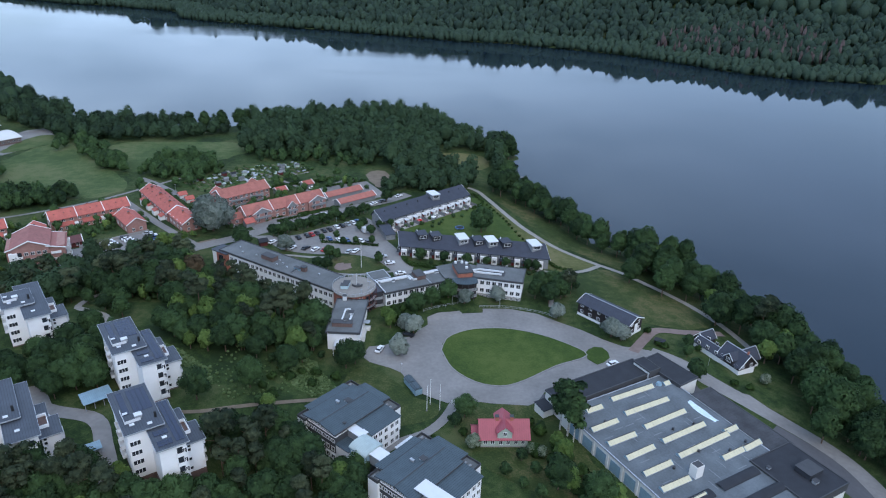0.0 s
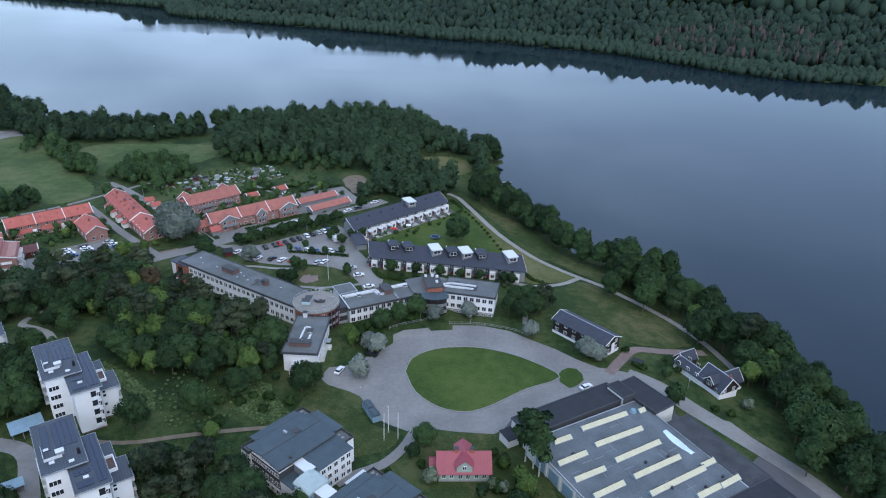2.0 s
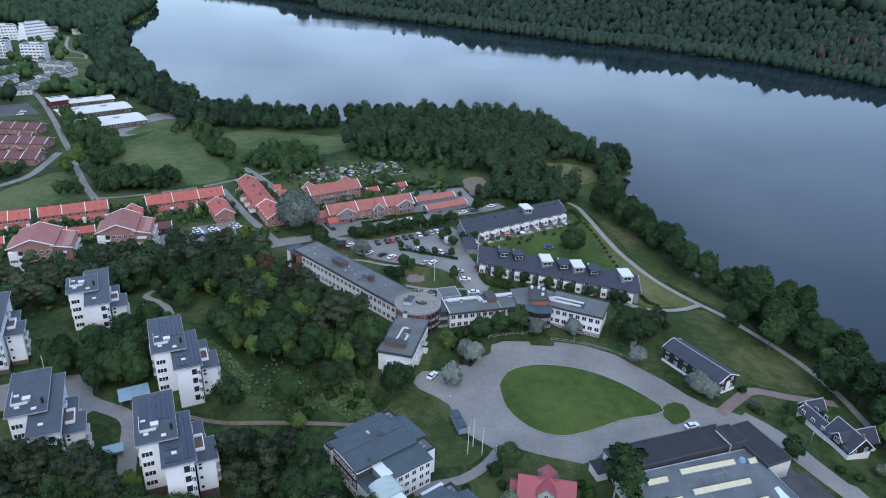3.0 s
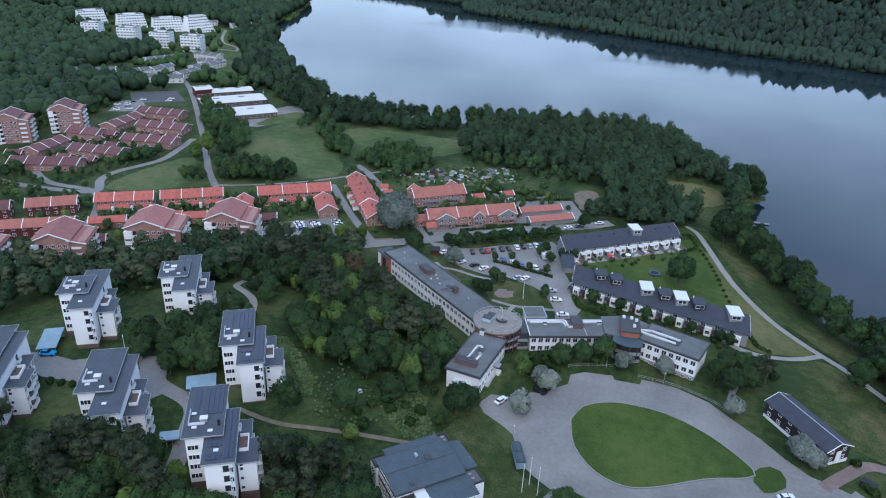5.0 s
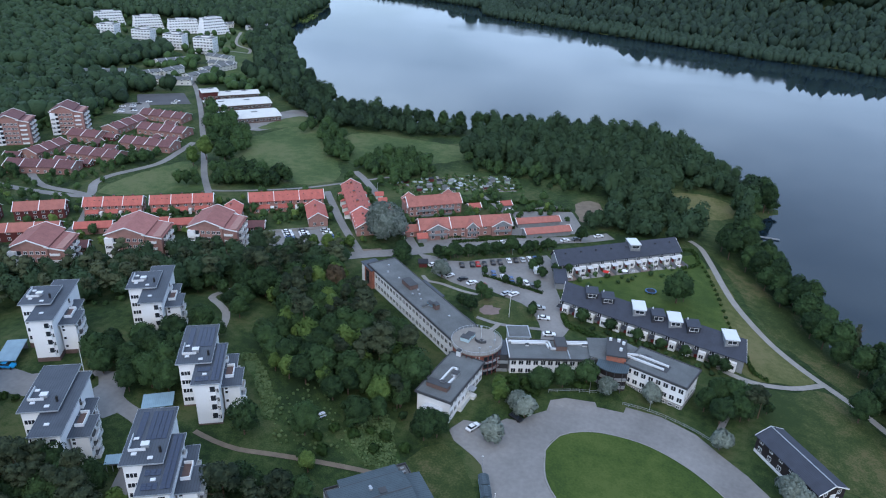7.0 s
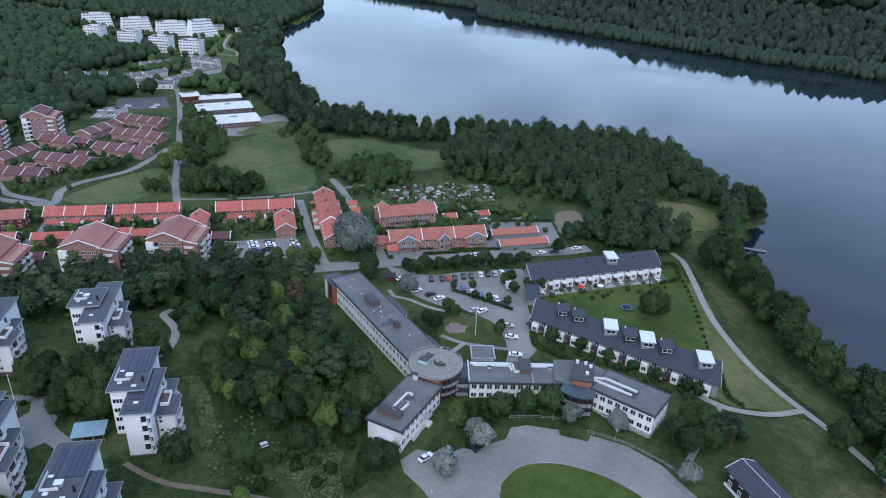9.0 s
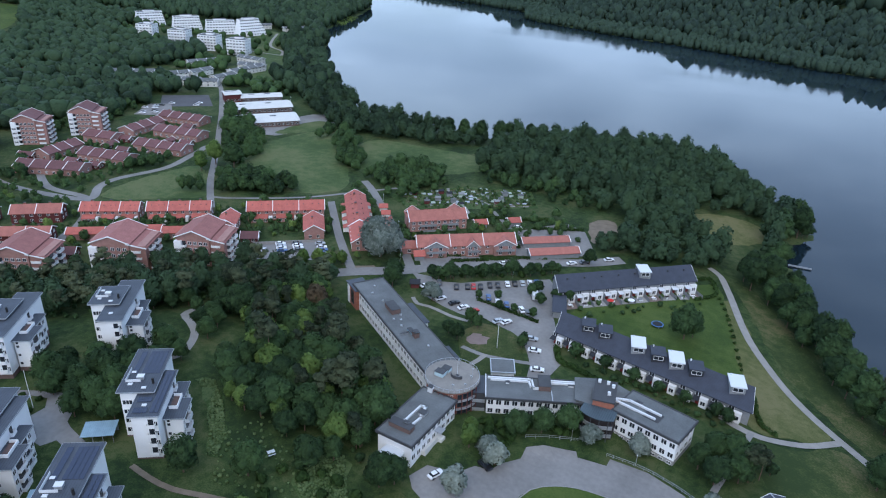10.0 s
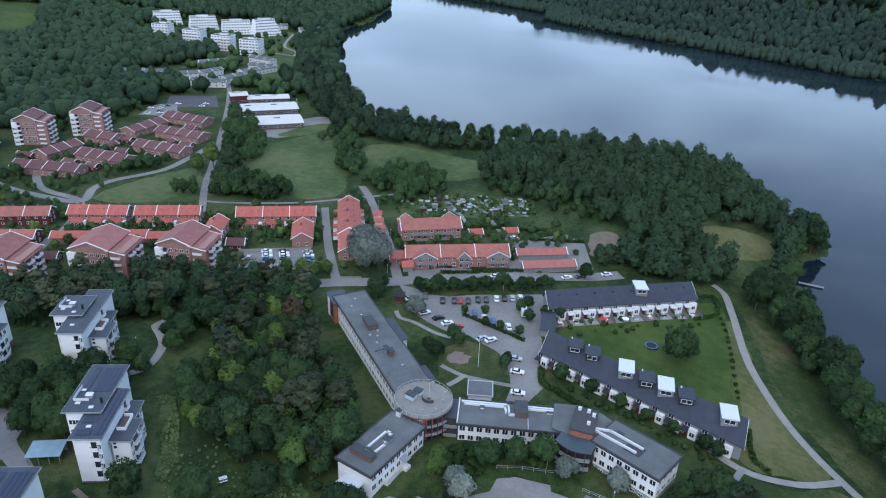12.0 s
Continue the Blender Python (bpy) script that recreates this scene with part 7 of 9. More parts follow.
school_block(-300.0, 427.0, 51.5, 46, 22, 3.6, "low brick school wing with a broad white roof")
school_block(-327.5, 451.0, 52, 46, 20, 3.6, "low brick school wing with a broad white roof")
school_block(-347.0, 474.0, 50, 30, 13, 3.6, "low brick school wing with a broad white roof")
school_block(-363.0, 459.0, 56, 12, 13, 6.0, "dark red two-storey school hall with a white roof", M_REDWOOD)


# ---- white terraced apartment blocks far off ----
def white_block(cx, cy, ang, L, W, h, stepped, label):
    B_ = thing("white_block", pose(cx, cy, gz(cx, cy), 0, 0, ang), label, "apartment building", "distant white blocks")
    footprint(cx, cy, ang, L, W)
    n = max(3, int(h / 2.9))
    for i in range(n):
        back = i * stepped
        bm = bmesh.new()
        box(bm, -L / 2 + back * 0.6, L / 2 - back * 0.6, -W / 2 + back, W / 2, i * 2.9 - (2 if i == 0 else 0), (i + 1) * 2.9)
        w = part("wall", bm, M_WHITE, B_)
        bm = bmesh.new()
        box(bm, -L / 2 + back * 0.6, L / 2 - back * 0.6, -W / 2 + back - 1.1, -W / 2 + back, i * 2.9 + 0.1, i * 2.9 + 1.0)
        part("balcony_front", bm, M_TRIM, w)
        windows(B_, (-L / 2 + back * 0.6, -W / 2 + back), (L / 2 - back * 0.6, -W / 2 + back), spread(max(4, int(L / 3.2))), [i * 2.9 + 1.9], 1.9, 1.1)
        windows(B_, (L / 2 - back * 0.6, -W / 2 + back), (L / 2 - back * 0.6, W / 2), spread(3), [i * 2.9 + 1.7], 1.3, 1.2)
    top = n * 2.9
    back = (n - 1) * stepped
    flat_roof(B_, -L / 2 + back * 0.6, L / 2 - back * 0.6, -W / 2 + back, W / 2, top + 0.2, M_FELT, M_TRIM, 0.2, 0.3)
    roof_box(B_, -L * 0.2, L * 0.2, W * 0.02, W * 0.35, top + 0.2, 1.8, M_WHITE)


for cx, cy, ang, L, W, h, st in ((-704, 656, 62, 33, 14, 14.5, 0.9), (-655, 669, 60, 33, 14, 14.5, 0.9), (-606, 676, 55, 35, 15, 15.0, 0.9), (-575, 692, 75, 34, 16, 19.0, 1.6),
                                 (-640, 602, 22, 19, 13, 15.5, 0.0), (-585, 600, 22, 20, 14, 16.0, 0.0), (-538, 598, 22, 20, 14, 16.0, 0.0), (-499, 600, 22, 20, 14, 16.5, 0.0)):
    white_block(cx, cy, ang, L, W, h, st, "white stepped apartment block with balconies" if st else "white apartment block with a flat roof")
for cx, cy, ang, L in ((-498, 463, 38, 17), (-482, 474, 42, 16), (-457, 487, 62, 17), (-451, 506, 88, 22), (-428, 477, 28, 14), (-414, 483, 35, 15), (-482, 536, 66, 26), (-435, 553, 15, 24), (-427, 538, 85, 36), (-420, 504, 90, 22), (-459, 576, 0, 28), (-600, 735, 60, 24), (-560, 750, 60, 26), (-640, 720, 60, 24), (-530, 735, 60, 18)):
    tiled_house(cx, cy, ang, L, 9.5, 4.6, 1.6, M_OFFWHITE, M_FELT, max(3, int(L / 4)), "pale row house with a grey roof", "grey_row", "grey-roofed rows", max(1, int(L / 8)), chim=0)
tiled_house(-590, 430, 20, 14, 9, 4, 2, M_REDWOOD, M_ORANGE_FADED, 3, "house with a faded tile roof among the trees", "brick_row", chim=0)
tiled_house(-560, 440, 25, 22, 9, 4, 1.6, M_REDWOOD, M_ROOF_DARK, 4, "long dark house with white windows among the trees", "brick_row", chim=0)


# ---- cars ----
def car_parts(paint):
    bm = bmesh.new()
    side = [(-2.2, 0.35), (2.2, 0.35), (2.25, 0.62), (2.1, 0.85), (1.15, 0.95), (-1.9, 1.0), (-2.25, 0.8)]
    a = [bm.verts.new((x, -0.88, z)) for x, z in side]
    b = [bm.verts.new((x, 0.88, z)) for x, z in side]
    bm.faces.new(a[::-1]), bm.faces.new(b)
    for i in range(len(a)):
        j = (i + 1) % len(a)
        bm.faces.new((a[i], a[j], b[j], b[i]))
    bmesh.ops.bevel(bm, geom=bm.edges[:], offset=0.07, segments=2, affect="EDGES")
    body = bpy.data.meshes.new("body")
    bmesh.ops.recalc_face_normals(bm, faces=bm.faces)
    bm.to_mesh(body)
    bm.free()
    body.materials.append(paint)
    bm = bmesh.new()
    v = box(bm, -1.75, 0.95, -0.8, 0.8, 0.9, 1.38)
    for q in v[4:]:
        q.co.x = -1.25 if q.co.x < 0 else 0.25
        q.co.y *= 0.82
    glass = bpy.data.meshes.new("cabin_glass")
    bm.to_mesh(glass)
    bm.free()
    glass.materials.append(M_GLASS)
    bm = bmesh.new()
    box(bm, -1.22, 0.22, -0.66, 0.66, 1.36, 1.45)
    bmesh.ops.bevel(bm, geom=bm.edges[:], offset=0.04, segments=1, affect="EDGES")
    roof = bpy.data.meshes.new("roof")
    bm.to_mesh(roof)
    bm.free()
    roof.materials.append(paint)
    return body, glass, roof


bm = bmesh.new()
tube(bm, 0, 0, -0.1, 0.1, 0.33, 0.33, 12)
bmesh.ops.transform(bm, matrix=pose(0, 0, 0, 90, 0, 0), verts=bm.verts)
WHEEL = bpy.data.meshes.new("wheel")
bm.to_mesh(WHEEL)
bm.free()
WHEEL.materials.append(M_BLACK)
PAINTS = {}
for nm, c in (("white", (0.75, 0.76, 0.78)), ("black", (0.015, 0.016, 0.02)), ("silver", (0.42, 0.45, 0.48)), ("red", (0.42, 0.02, 0.02)), ("blue", (0.04, 0.10, 0.25)), ("grey", (0.10, 0.11, 0.125)), ("cyan", (0.02, 0.35, 0.70))):
    PAINTS[nm] = car_parts(mat(nm + "_car_paint", c, 0.3, 0.1 if nm == "silver" else 0.0, 0.04, spec=0.6, bump=0.0))


def car(x, y, ang, colour, size=1.0, tall=1.0, lift=0.12):
    C = thing("car", pose(x, y, gz(x, y) + lift, 0, 0, ang), colour.replace("cyan", "bright blue") + (" van" if tall > 1.1 else " car") + " parked on grey asphalt", "car", "parked cars")
    C.scale = (size, size, size * tall)
    body, glass, roof = PAINTS[colour]
    for nm, me_ in (("body", body), ("cabin_glass", glass), ("roof", roof)):
        share(nm, me_, C, Matrix())
    for wx in (-1.4, 1.4):
        for wy in (-0.8, 0.8):
            share("wheel", WHEEL, C, pose(wx, wy, 0.33))


ROW = 122
for x, y, a, c in ((-73.5, 288.4, ROW, "grey"), (-66.1, 289.0, ROW, "black"), (-62.6, 291.5, ROW, "black"), (-60.7, 292.9, ROW, "red"), (-58.4, 294.4, ROW, "black"), (-55.9, 297.4, ROW, "black"), (-53.4, 299.2, ROW, "black"),
                   (-50.7, 302.3, ROW, "white"), (-48.4, 304.2, ROW, "black"), (-46.0, 306.2, ROW, "silver"), (-43.8, 308.2, ROW, "white"), (-41.6, 309.9, ROW, "blue"),
                   (-51.8, 288.4, ROW, "blue"), (-47.3, 287.1, ROW, "white"), (-43.7, 287.2, ROW, "blue"), (-37.4, 287.0, ROW + 8, "white"), (-34.6, 286.0, ROW, "grey"),
                   (-66.5, 277.8, 60, "white"), (-60.5, 277.6, 60, "black"), (-56.0, 276.5, 60, "white"), (-51.7, 276.3, 60, "red"), (-41.1, 274.9, 70, "silver"), (-38.2, 275.9, 65, "white"),
                   (-76.5, 283.4, 60, "white"), (-26.2, 270.9, 22, "silver"), (-22.4, 264.8, 20, "white"), (-17.2, 255.3, 24, "white"),
                   (-20.3, 198.6, 70, "white"), (-11.2, 208.4, -20, "black"), (57.3, 194.6, 33, "white"), (38.1, 178.9, 33, "white"), (-60, 318.5, 40, "white"), (-36.5, 334.6, 50, "white"), (-32.5, 338.5, 50, "grey"), (-24.6, 347, 45, "white"),
                   (-150.8, 272.8, 130, "silver"), (-149.6, 281.6, 40, "white"), (-147.7, 280.0, 40, "silver"), (-146.0, 278.4, 40, "white"), (-144.0, 276.6, 40, "blue"), (-144.2, 286.0, 40, "black"), (-142.4, 284.4, 40, "white"), (-140.4, 282.6, 40, "white"), (-138.6, 281.0, 40, "grey"), (-135.7, 291.4, 40, "silver"), (-132.6, 288.8, 40, "white"), (-130.4, 286.8, 40, "blue"), (-128.0, 284.4, 40, "blue"), (-389, 424, 40, "white"), (-386, 396, 40, "silver"), (-383, 393, 40, "white"), (-391, 416, 40, "black"),
                   (-392, 412, 40, "silver"), (-388, 408, 40, "white"), (-382, 403, 40, "black"), (-378, 400, 40, "white"), (-394, 404, 40, "white"), (-371, 431, 40, "white"), (-374, 437, 40, "white"), (-72.0, 357.5, 20, "white")):
    car(x, y, a, c)
car(-147.4, 150.4, 28, "cyan", 1.05, 1.25, 0.16)
TR = thing("caravan", pose(-37.2, 298.2, gz(-37.2, 298.2) + 0.1, 0, 0, 120), "white box trailer parked beside the hedge", "trailer")
bm = bmesh.new()
box(bm, -2.2, 2.2, -1.1, 1.1, 0.5, 2.7)
bmesh.ops.bevel(bm, geom=bm.edges[:], offset=0.12, segments=2, affect="EDGES")
part("body", bm, M_DUCT, TR)
for wy in (-1.0, 1.0):
    share("wheel", WHEEL, TR, pose(0, wy, 0.33))
bm = bmesh.new()
box(bm, 2.2, 3.3, -0.06, 0.06, 0.45, 0.55)
part("drawbar", bm, M_METAL, TR)


# ---- poles, lamps, small things ----
def flagpole(x, y, h, arm):
    P_ = thing("flagpole", pose(x, y, gz(x, y)), "tall white flagpole standing in grass", "flagpole", "flagpoles")
    bm = bmesh.new()
    tube(bm, 0, 0, -0.5, h, 0.11, 0.05, 8)
    part("pole", bm, M_TRIM, P_)
    bm = bmesh.new()
    bmesh.ops.create_icosphere(bm, subdivisions=1, radius=0.14, matrix=Matrix.Translation((0, 0, h + 0.1)))
    part("knob", bm, M_TRIM, P_)
    if arm:
        bm = bmesh.new()
        tube(bm, 0, 0, 0, 0.8, 0.18, 0.16, 8)
        part("foot", bm, M_CONCRETE, P_)


for x, y, h in ((-3.3, 167.2, 9.0), (-2.4, 170.4, 9.0), (0.5, 167.9, 9.0), (-33.9, 260.1, 11.0), (-120.4, 155.5, 12.0), (-313, 470, 9)):
    flagpole(x, y, h, True)


def lamp(x, y, h=3.6):
    P_ = thing("street_lamp", pose(x, y, gz(x, y)), "slim grey street lamp with a white head", "street lamp", "street lamps")
    bm = bmesh.new()
    tube(bm, 0, 0, -0.4, h, 0.07, 0.05, 6)
    part("pole", bm, M_METAL, P_)
    bm = bmesh.new()
    tube(bm, 0, 0, h, h + 0.25, 0.2, 0.14, 8)
    part("head", bm, M_DUCT, P_)


for x, y in ((4, 230.5), (22, 230.5), (44, 225), (62, 213.5), (90, 197), (-12, 186), (-52, 310), (-74, 299), (-40, 322), (-97, 296), (-118, 326), (-145, 352), (-120, 200)):
    lamp(x, y)

KI = thing("bicycle_shelter", pose(-8.0, 178.4, gz(-8.0, 178.4), 0, 0, -60), "low blue-grey shelter with a glazed roof beside the circle", "shelter")
bm = bmesh.new()
box(bm, -4.0, 4.0, -1.2, 1.2, -0.3, 1.9)
part("wall", bm, M_BLUEGREY, KI)
for sx in (-2.05, 2.05):
    bm = bmesh.new()
    prism(bm, [(-1.35, 1.9), (1.35, 1.9), (0.5, 2.5), (-0.5, 2.5)], sx - 1.85, sx + 1.85)
    part("roof", bm, M_ROOF_TEAL, KI)
SG = thing("notice_board", pose(4.6, 170.2, gz(4.6, 170.2), 0, 0, -20), "white notice board on two posts", "notice board")
bm = bmesh.new()
box(bm, -0.8, 0.8, -0.06, 0.06, 0.6, 2.0)
part("panel", bm, M_DUCT, SG)
for sx in (-0.75, 0.75):
    bm = bmesh.new()
    tube(bm, sx, 0, -0.4, 2.1, 0.05, 0.05, 6)
    part("post", bm, M_METAL, SG)
TP = thing("trampoline", pose(7.4, 304.9, gz(7.4, 304.9)), "round blue garden trampoline on the lawn", "trampoline")
bm = bmesh.new()
tube(bm, 0, 0, 0.8, 0.86, 2.2, 2.2, 28)
part("rim", bm, mat("blue_vinyl", (0.05, 0.14, 0.30), 0.5), TP)
bm = bmesh.new()
tube(bm, 0, 0, 0.86, 0.88, 1.75, 1.75, 28)
part("mat", bm, M_BLACK, TP)
for i in range(6):
    bm = bmesh.new()
    tube(bm, 2.0 * math.cos(i * 1.047), 2.0 * math.sin(i * 1.047), -0.3, 0.8, 0.05, 0.05, 6)
    part("leg", bm, M_METAL, TP)
DK = thing("jetty", pose(45.6, 406.8, WATER, 0, 0, 8), "weathered wooden jetty in the lake", "jetty")
plank = box_mesh("plank", (0, 0.4, -0.9, 0.9, 0.45, 0.52), [M_GREYWOOD])
for i in range(22):
    share("plank", plank, DK, pose(-5 + i * 0.45, 0, 0))
for sx in (-4.5, -1.5, 1.5, 4.5):
    for sy in (-0.8, 0.8):
        bm = bmesh.new()
        tube(bm, sx, sy, -4, 0.5, 0.1, 0.1, 6)
        part("pile", bm, M_GREYWOOD, DK)


def fence(pts, h, label):
    line = bend(pts, 2.2)
    F_ = thing("fence", pose(line[0][0], line[0][1], 0), label, "fence")
    me_ = box_mesh("post", (-0.05, 0.05, -0.05, 0.05, -0.3, h), [M_METAL])
    for (x, y), (x2, y2) in zip(line, line[1:]):
        z, z2 = gz(x, y), gz(x2, y2)
        share("post", me_, F_, pose(x - line[0][0], y - line[0][1], z))
        bm = bmesh.new()
        L = math.hypot(x2 - x, y2 - y)
        for k in (0.45, h - 0.08):
            box(bm, 0, L, -0.03, 0.03, k, k + 0.07)
        r = part("rail", bm, M_METAL, F_)
        r.matrix_local = pose(x - line[0][0], y - line[0][1], z, 0, 0, math.degrees(math.atan2(y2 - y, x2 - x)))


GW = thing("garden_wall", pose(-148.0, 284.9, gz(-148.0, 284.9), 0, 0, 41.2), "low pale concrete wall along the village car park", "wall")
bm = bmesh.new()
box(bm, -15, 15, -0.12, 0.12, -1.0, 1.1)
part("wall", bm, M_CONCRETE, GW)
bm = bmesh.new()
box(bm, -15.1, 15.1, -0.2, 0.2, 1.1, 1.2)
part("coping", bm, M_KERB, GW)
PT = thing("picnic_table", pose(-56.5, 178.0, gz(-56.5, 178.0), 0, 0, 60), "weathered pale picnic table in the clearing", "table")
bm = bmesh.new()
box(bm, -0.95, 0.95, -0.4, 0.4, 0.7, 0.76)
part("tabletop", bm, M_DUCT, PT)
bench_me = box_mesh("bench", (-0.95, 0.95, -0.15, 0.15, 0.42, 0.47), [M_DUCT])
for y in (-0.85, 0.85):
    share("bench", bench_me, PT, pose(0, y, 0))
frame_me = box_mesh("leg_frame", (-0.05, 0.05, -0.95, 0.95, 0.0, 0.42), [M_GREYWOOD])
for x in (-0.6, 0.6):
    share("leg_frame", frame_me, PT, pose(x, 0, -0.05))
    bm = bmesh.new()
    box(bm, x - 0.05, x + 0.05, -0.25, 0.25, 0.37, 0.7)
    part("leg", bm, M_GREYWOOD, PT)
fence([(-6.5, 223), (-1, 226.5), (6.2, 230.2)], 1.1, "low steel railing above the turning circle")
fence([(14.3, 229.9), (24.3, 230.2), (34.7, 227.8), (42, 224.5)], 1.1, "low steel railing above the turning circle")


# ---- trees ----
rng = np.random.default_rng(7)


def ico(sub):
    bm = bmesh.new()
    bmesh.ops.create_icosphere(bm, subdivisions=sub, radius=1)
    bm.verts.index_update()
    v, f = np.array([q.co[:] for q in bm.verts]), np.array([[q.index for q in t.verts] for t in bm.faces])
    bm.free()
    return v, f


ICO = {s: ico(s) for s in (1, 2)}


def unit(v):
    return v / np.maximum(np.linalg.norm(v, axis=1), 1e-6)[:, None]


def cards(points, normals, size, r):
    """Small bent leaf clumps: four-cornered, each turned its own way, shaded with the crown they sit on."""
    n = len(points)
    nrm = unit(normals + r.normal(0, 0.55, (n, 3)))
    u = unit(np.cross(nrm, r.normal(0, 1, (n, 3))))
    w = np.cross(nrm, u)
    s = size * r.uniform(0.55, 1.25, n)[:, None]
    q = np.stack([points + u * s, points + w * s * 0.8 - nrm * s * 0.35, points - u * s * 0.9, points - w * s * 0.8 - nrm * s * 0.35], 1)
    soft = unit(normals + 0.35 * nrm)
    return q.reshape(-1, 3), np.arange(4 * n).reshape(-1, 4), np.repeat(soft, 4, axis=0)


def crown(r, radius, height, base, lobes, ncards, size, core, shape="round"):
    """Arrays of a crown: overlapping leafy lobes. core: detail of each lobe's inner mass."""
    cen, rad = [], []
    for i in range(lobes):
        if shape == "cone":
            t = (i + 0.5) / lobes
            rr = radius * (1 - t) ** 0.9
            a = r.uniform(0, math.tau)
            cen.append((0.25 * rr * math.cos(a), 0.25 * rr * math.sin(a), base + height * t))
            rad.append(np.array((rr, rr, height / lobes * 0.95)) + 0.15)
        elif shape == "pine":
            a, d = r.uniform(0, math.tau), radius * r.uniform(0.1, 0.75)
            cen.append((d * math.cos(a), d * math.sin(a), base + height * r.uniform(0.1, 0.95)))
            k = radius * r.uniform(0.35, 0.6)
            rad.append(np.array((k, k, k * 0.55)))
        elif i == 0:
            cen.append((0, 0, base + height * 0.45))
            rad.append(np.array((radius * 0.70, radius * 0.70, height * 0.44)))
        else:
            d = r.normal(0, 1, 3)
            d[2] = abs(d[2]) * 1.15 - 0.78
            d = d / np.linalg.norm(d) * r.uniform(0.75, 1.0)
            taper = 1 - 0.25 * max(d[2], 0)
            cen.append((d[0] * radius * 0.66 * taper, d[1] * radius * 0.66 * taper, base + height * (0.46 + 0.37 * d[2])))
            k = radius * r.uniform(0.26, 0.44)
            rad.append(np.array((k, k, k * r.uniform(0.8, 1.15))))
    cen, rad = np.array(cen), np.array(rad)
    mid, wide = np.array((0, 0, base + height * 0.4)), np.array((radius, radius, height * 0.55))

    def outward_dir(p, own):
        return unit(0.62 * unit(own) + 0.38 * unit((p - mid) / wide) + (0, 0, 0.08))

    V, T, N = [], [], []
    iv, it = ICO[core]
    off = 0
    for c, k in zip(cen, rad):
        p = c + iv * k * 0.86 * r.uniform(0.82, 1.08, (len(iv), 1))
        V.append(p)
        N.append(outward_dir(p, iv / k))
        T.append(it + off)
        off += len(iv)
    w = (rad ** 2).sum(1)
    pick = r.choice(lobes, ncards * 2, p=w / w.sum())
    d = unit(r.normal(0, 1, (ncards * 2, 3)))
    d[:, 2] = np.where(d[:, 2] < -0.45, -d[:, 2], d[:, 2])
    pts = cen[pick] + d * rad[pick] * r.uniform(0.86, 1.1, (len(pick), 1))
    inside = np.zeros(len(pts), bool)
    for i, (c, k) in enumerate(zip(cen, rad)):
        inside |= (np.linalg.norm((pts - c) / k, axis=1) < 0.8) & (pick != i)
    keep = np.where(~inside)[0][:ncards]
    cv, cq, cn = cards(pts[keep], outward_dir(pts[keep], d[keep]), size, r)
    return np.concatenate(V + [cv]), np.concatenate(T), cq + off, np.concatenate(N + [cn])


def trunk_mesh(h, r0, limbs, r, bark):
    bm = bmesh.new()
    tube(bm, 0, 0, -0.6, h, r0, r0 * 0.45, 7)
    for i in range(limbs):
        a, z = r.uniform(0, math.tau), h * r.uniform(0.55, 0.9)
        v0 = len(bm.verts)
        tube(bm, 0, 0, 0, h * 0.33, r0 * 0.4, r0 * 0.15, 5)
        bm.verts.ensure_lookup_table()
        bmesh.ops.transform(bm, matrix=Matrix.Translation((0, 0, z)) @ Euler((0, radians(r.uniform(35, 60)), a)).to_matrix().to_4x4(), verts=bm.verts[v0:])
    me_ = bpy.data.meshes.new("trunk")
    bm.to_mesh(me_)
    bm.free()
    me_.materials.append(bark)
    return me_


KINDS = {}


def tree_kind(kind, seed, radius, height, base, lobes, ncards, size, leaf, shape="round", trunk_r=0.25, bark=None):
    r = np.random.default_rng(seed)
    v, t, q, nrm = crown(r, radius, height, base, lobes, ncards, size, 1, shape)
    me_ = array_mesh("crown", v, t, q, [leaf])
    me_.normals_split_custom_set_from_vertices(nrm.tolist())
    KINDS.setdefault(kind, []).append((me_, trunk_mesh(base + height * (0.5 if shape != "cone" else 0.9), trunk_r, 4 if shape == "round" else 2, r, bark or M_BARK)))


for k in range(5):
    tree_kind("broad", 10 + k, 4.3 + 0.3 * k, 9.2 + 0.9 * (k % 3), 1.6, 20, 1300, 0.30, M_LEAF)
for k in range(3):
    tree_kind("light", 20 + k, 3.6, 8.2 + k, 1.4, 18, 850, 0.35, M_LEAF_LIGHT)
for k in range(4):
    tree_kind("pine", 30 + k, 2.7 + 0.3 * k, 7.2, 6.8 + k, 15, 800, 0.33, M_PINE, "pine", 0.22)
for k in range(3):
    tree_kind("willow", 40 + k, 3.2, 5.8, 0.6, 14, 1100, 0.33, M_WILLOW)
for k in range(3):
    tree_kind("shrub", 50 + k, 1.7, 2.3, 0.1, 7, 300, 0.26, M_HEDGE, trunk_r=0.08)
for k in range(2):
    tree_kind("small", 60 + k, 2.3, 4.9, 0.7, 11, 420, 0.30, M_LEAF, trunk_r=0.12)
for k in range(2):
    tree_kind("spruce", 70 + k, 2.3, 11.0, 1.0, 9, 600, 0.5, M_PINE, "cone")
for k in range(2):
    tree_kind("blossom", 80 + k, 2.0, 3.6, 0.3, 8, 520, 0.34, M_BLOSSOM, trunk_r=0.1)
for k in range(2):
    tree_kind("tall", 90 + k, 4.7, 13.5, 1.8, 28, 1500, 0.39, M_LEAF)
for k in range(3):
    tree_kind("birch", 95 + k, 2.9, 8.2, 5.0, 16, 850, 0.38, M_LEAF, "pine", 0.2, M_BIRCH)
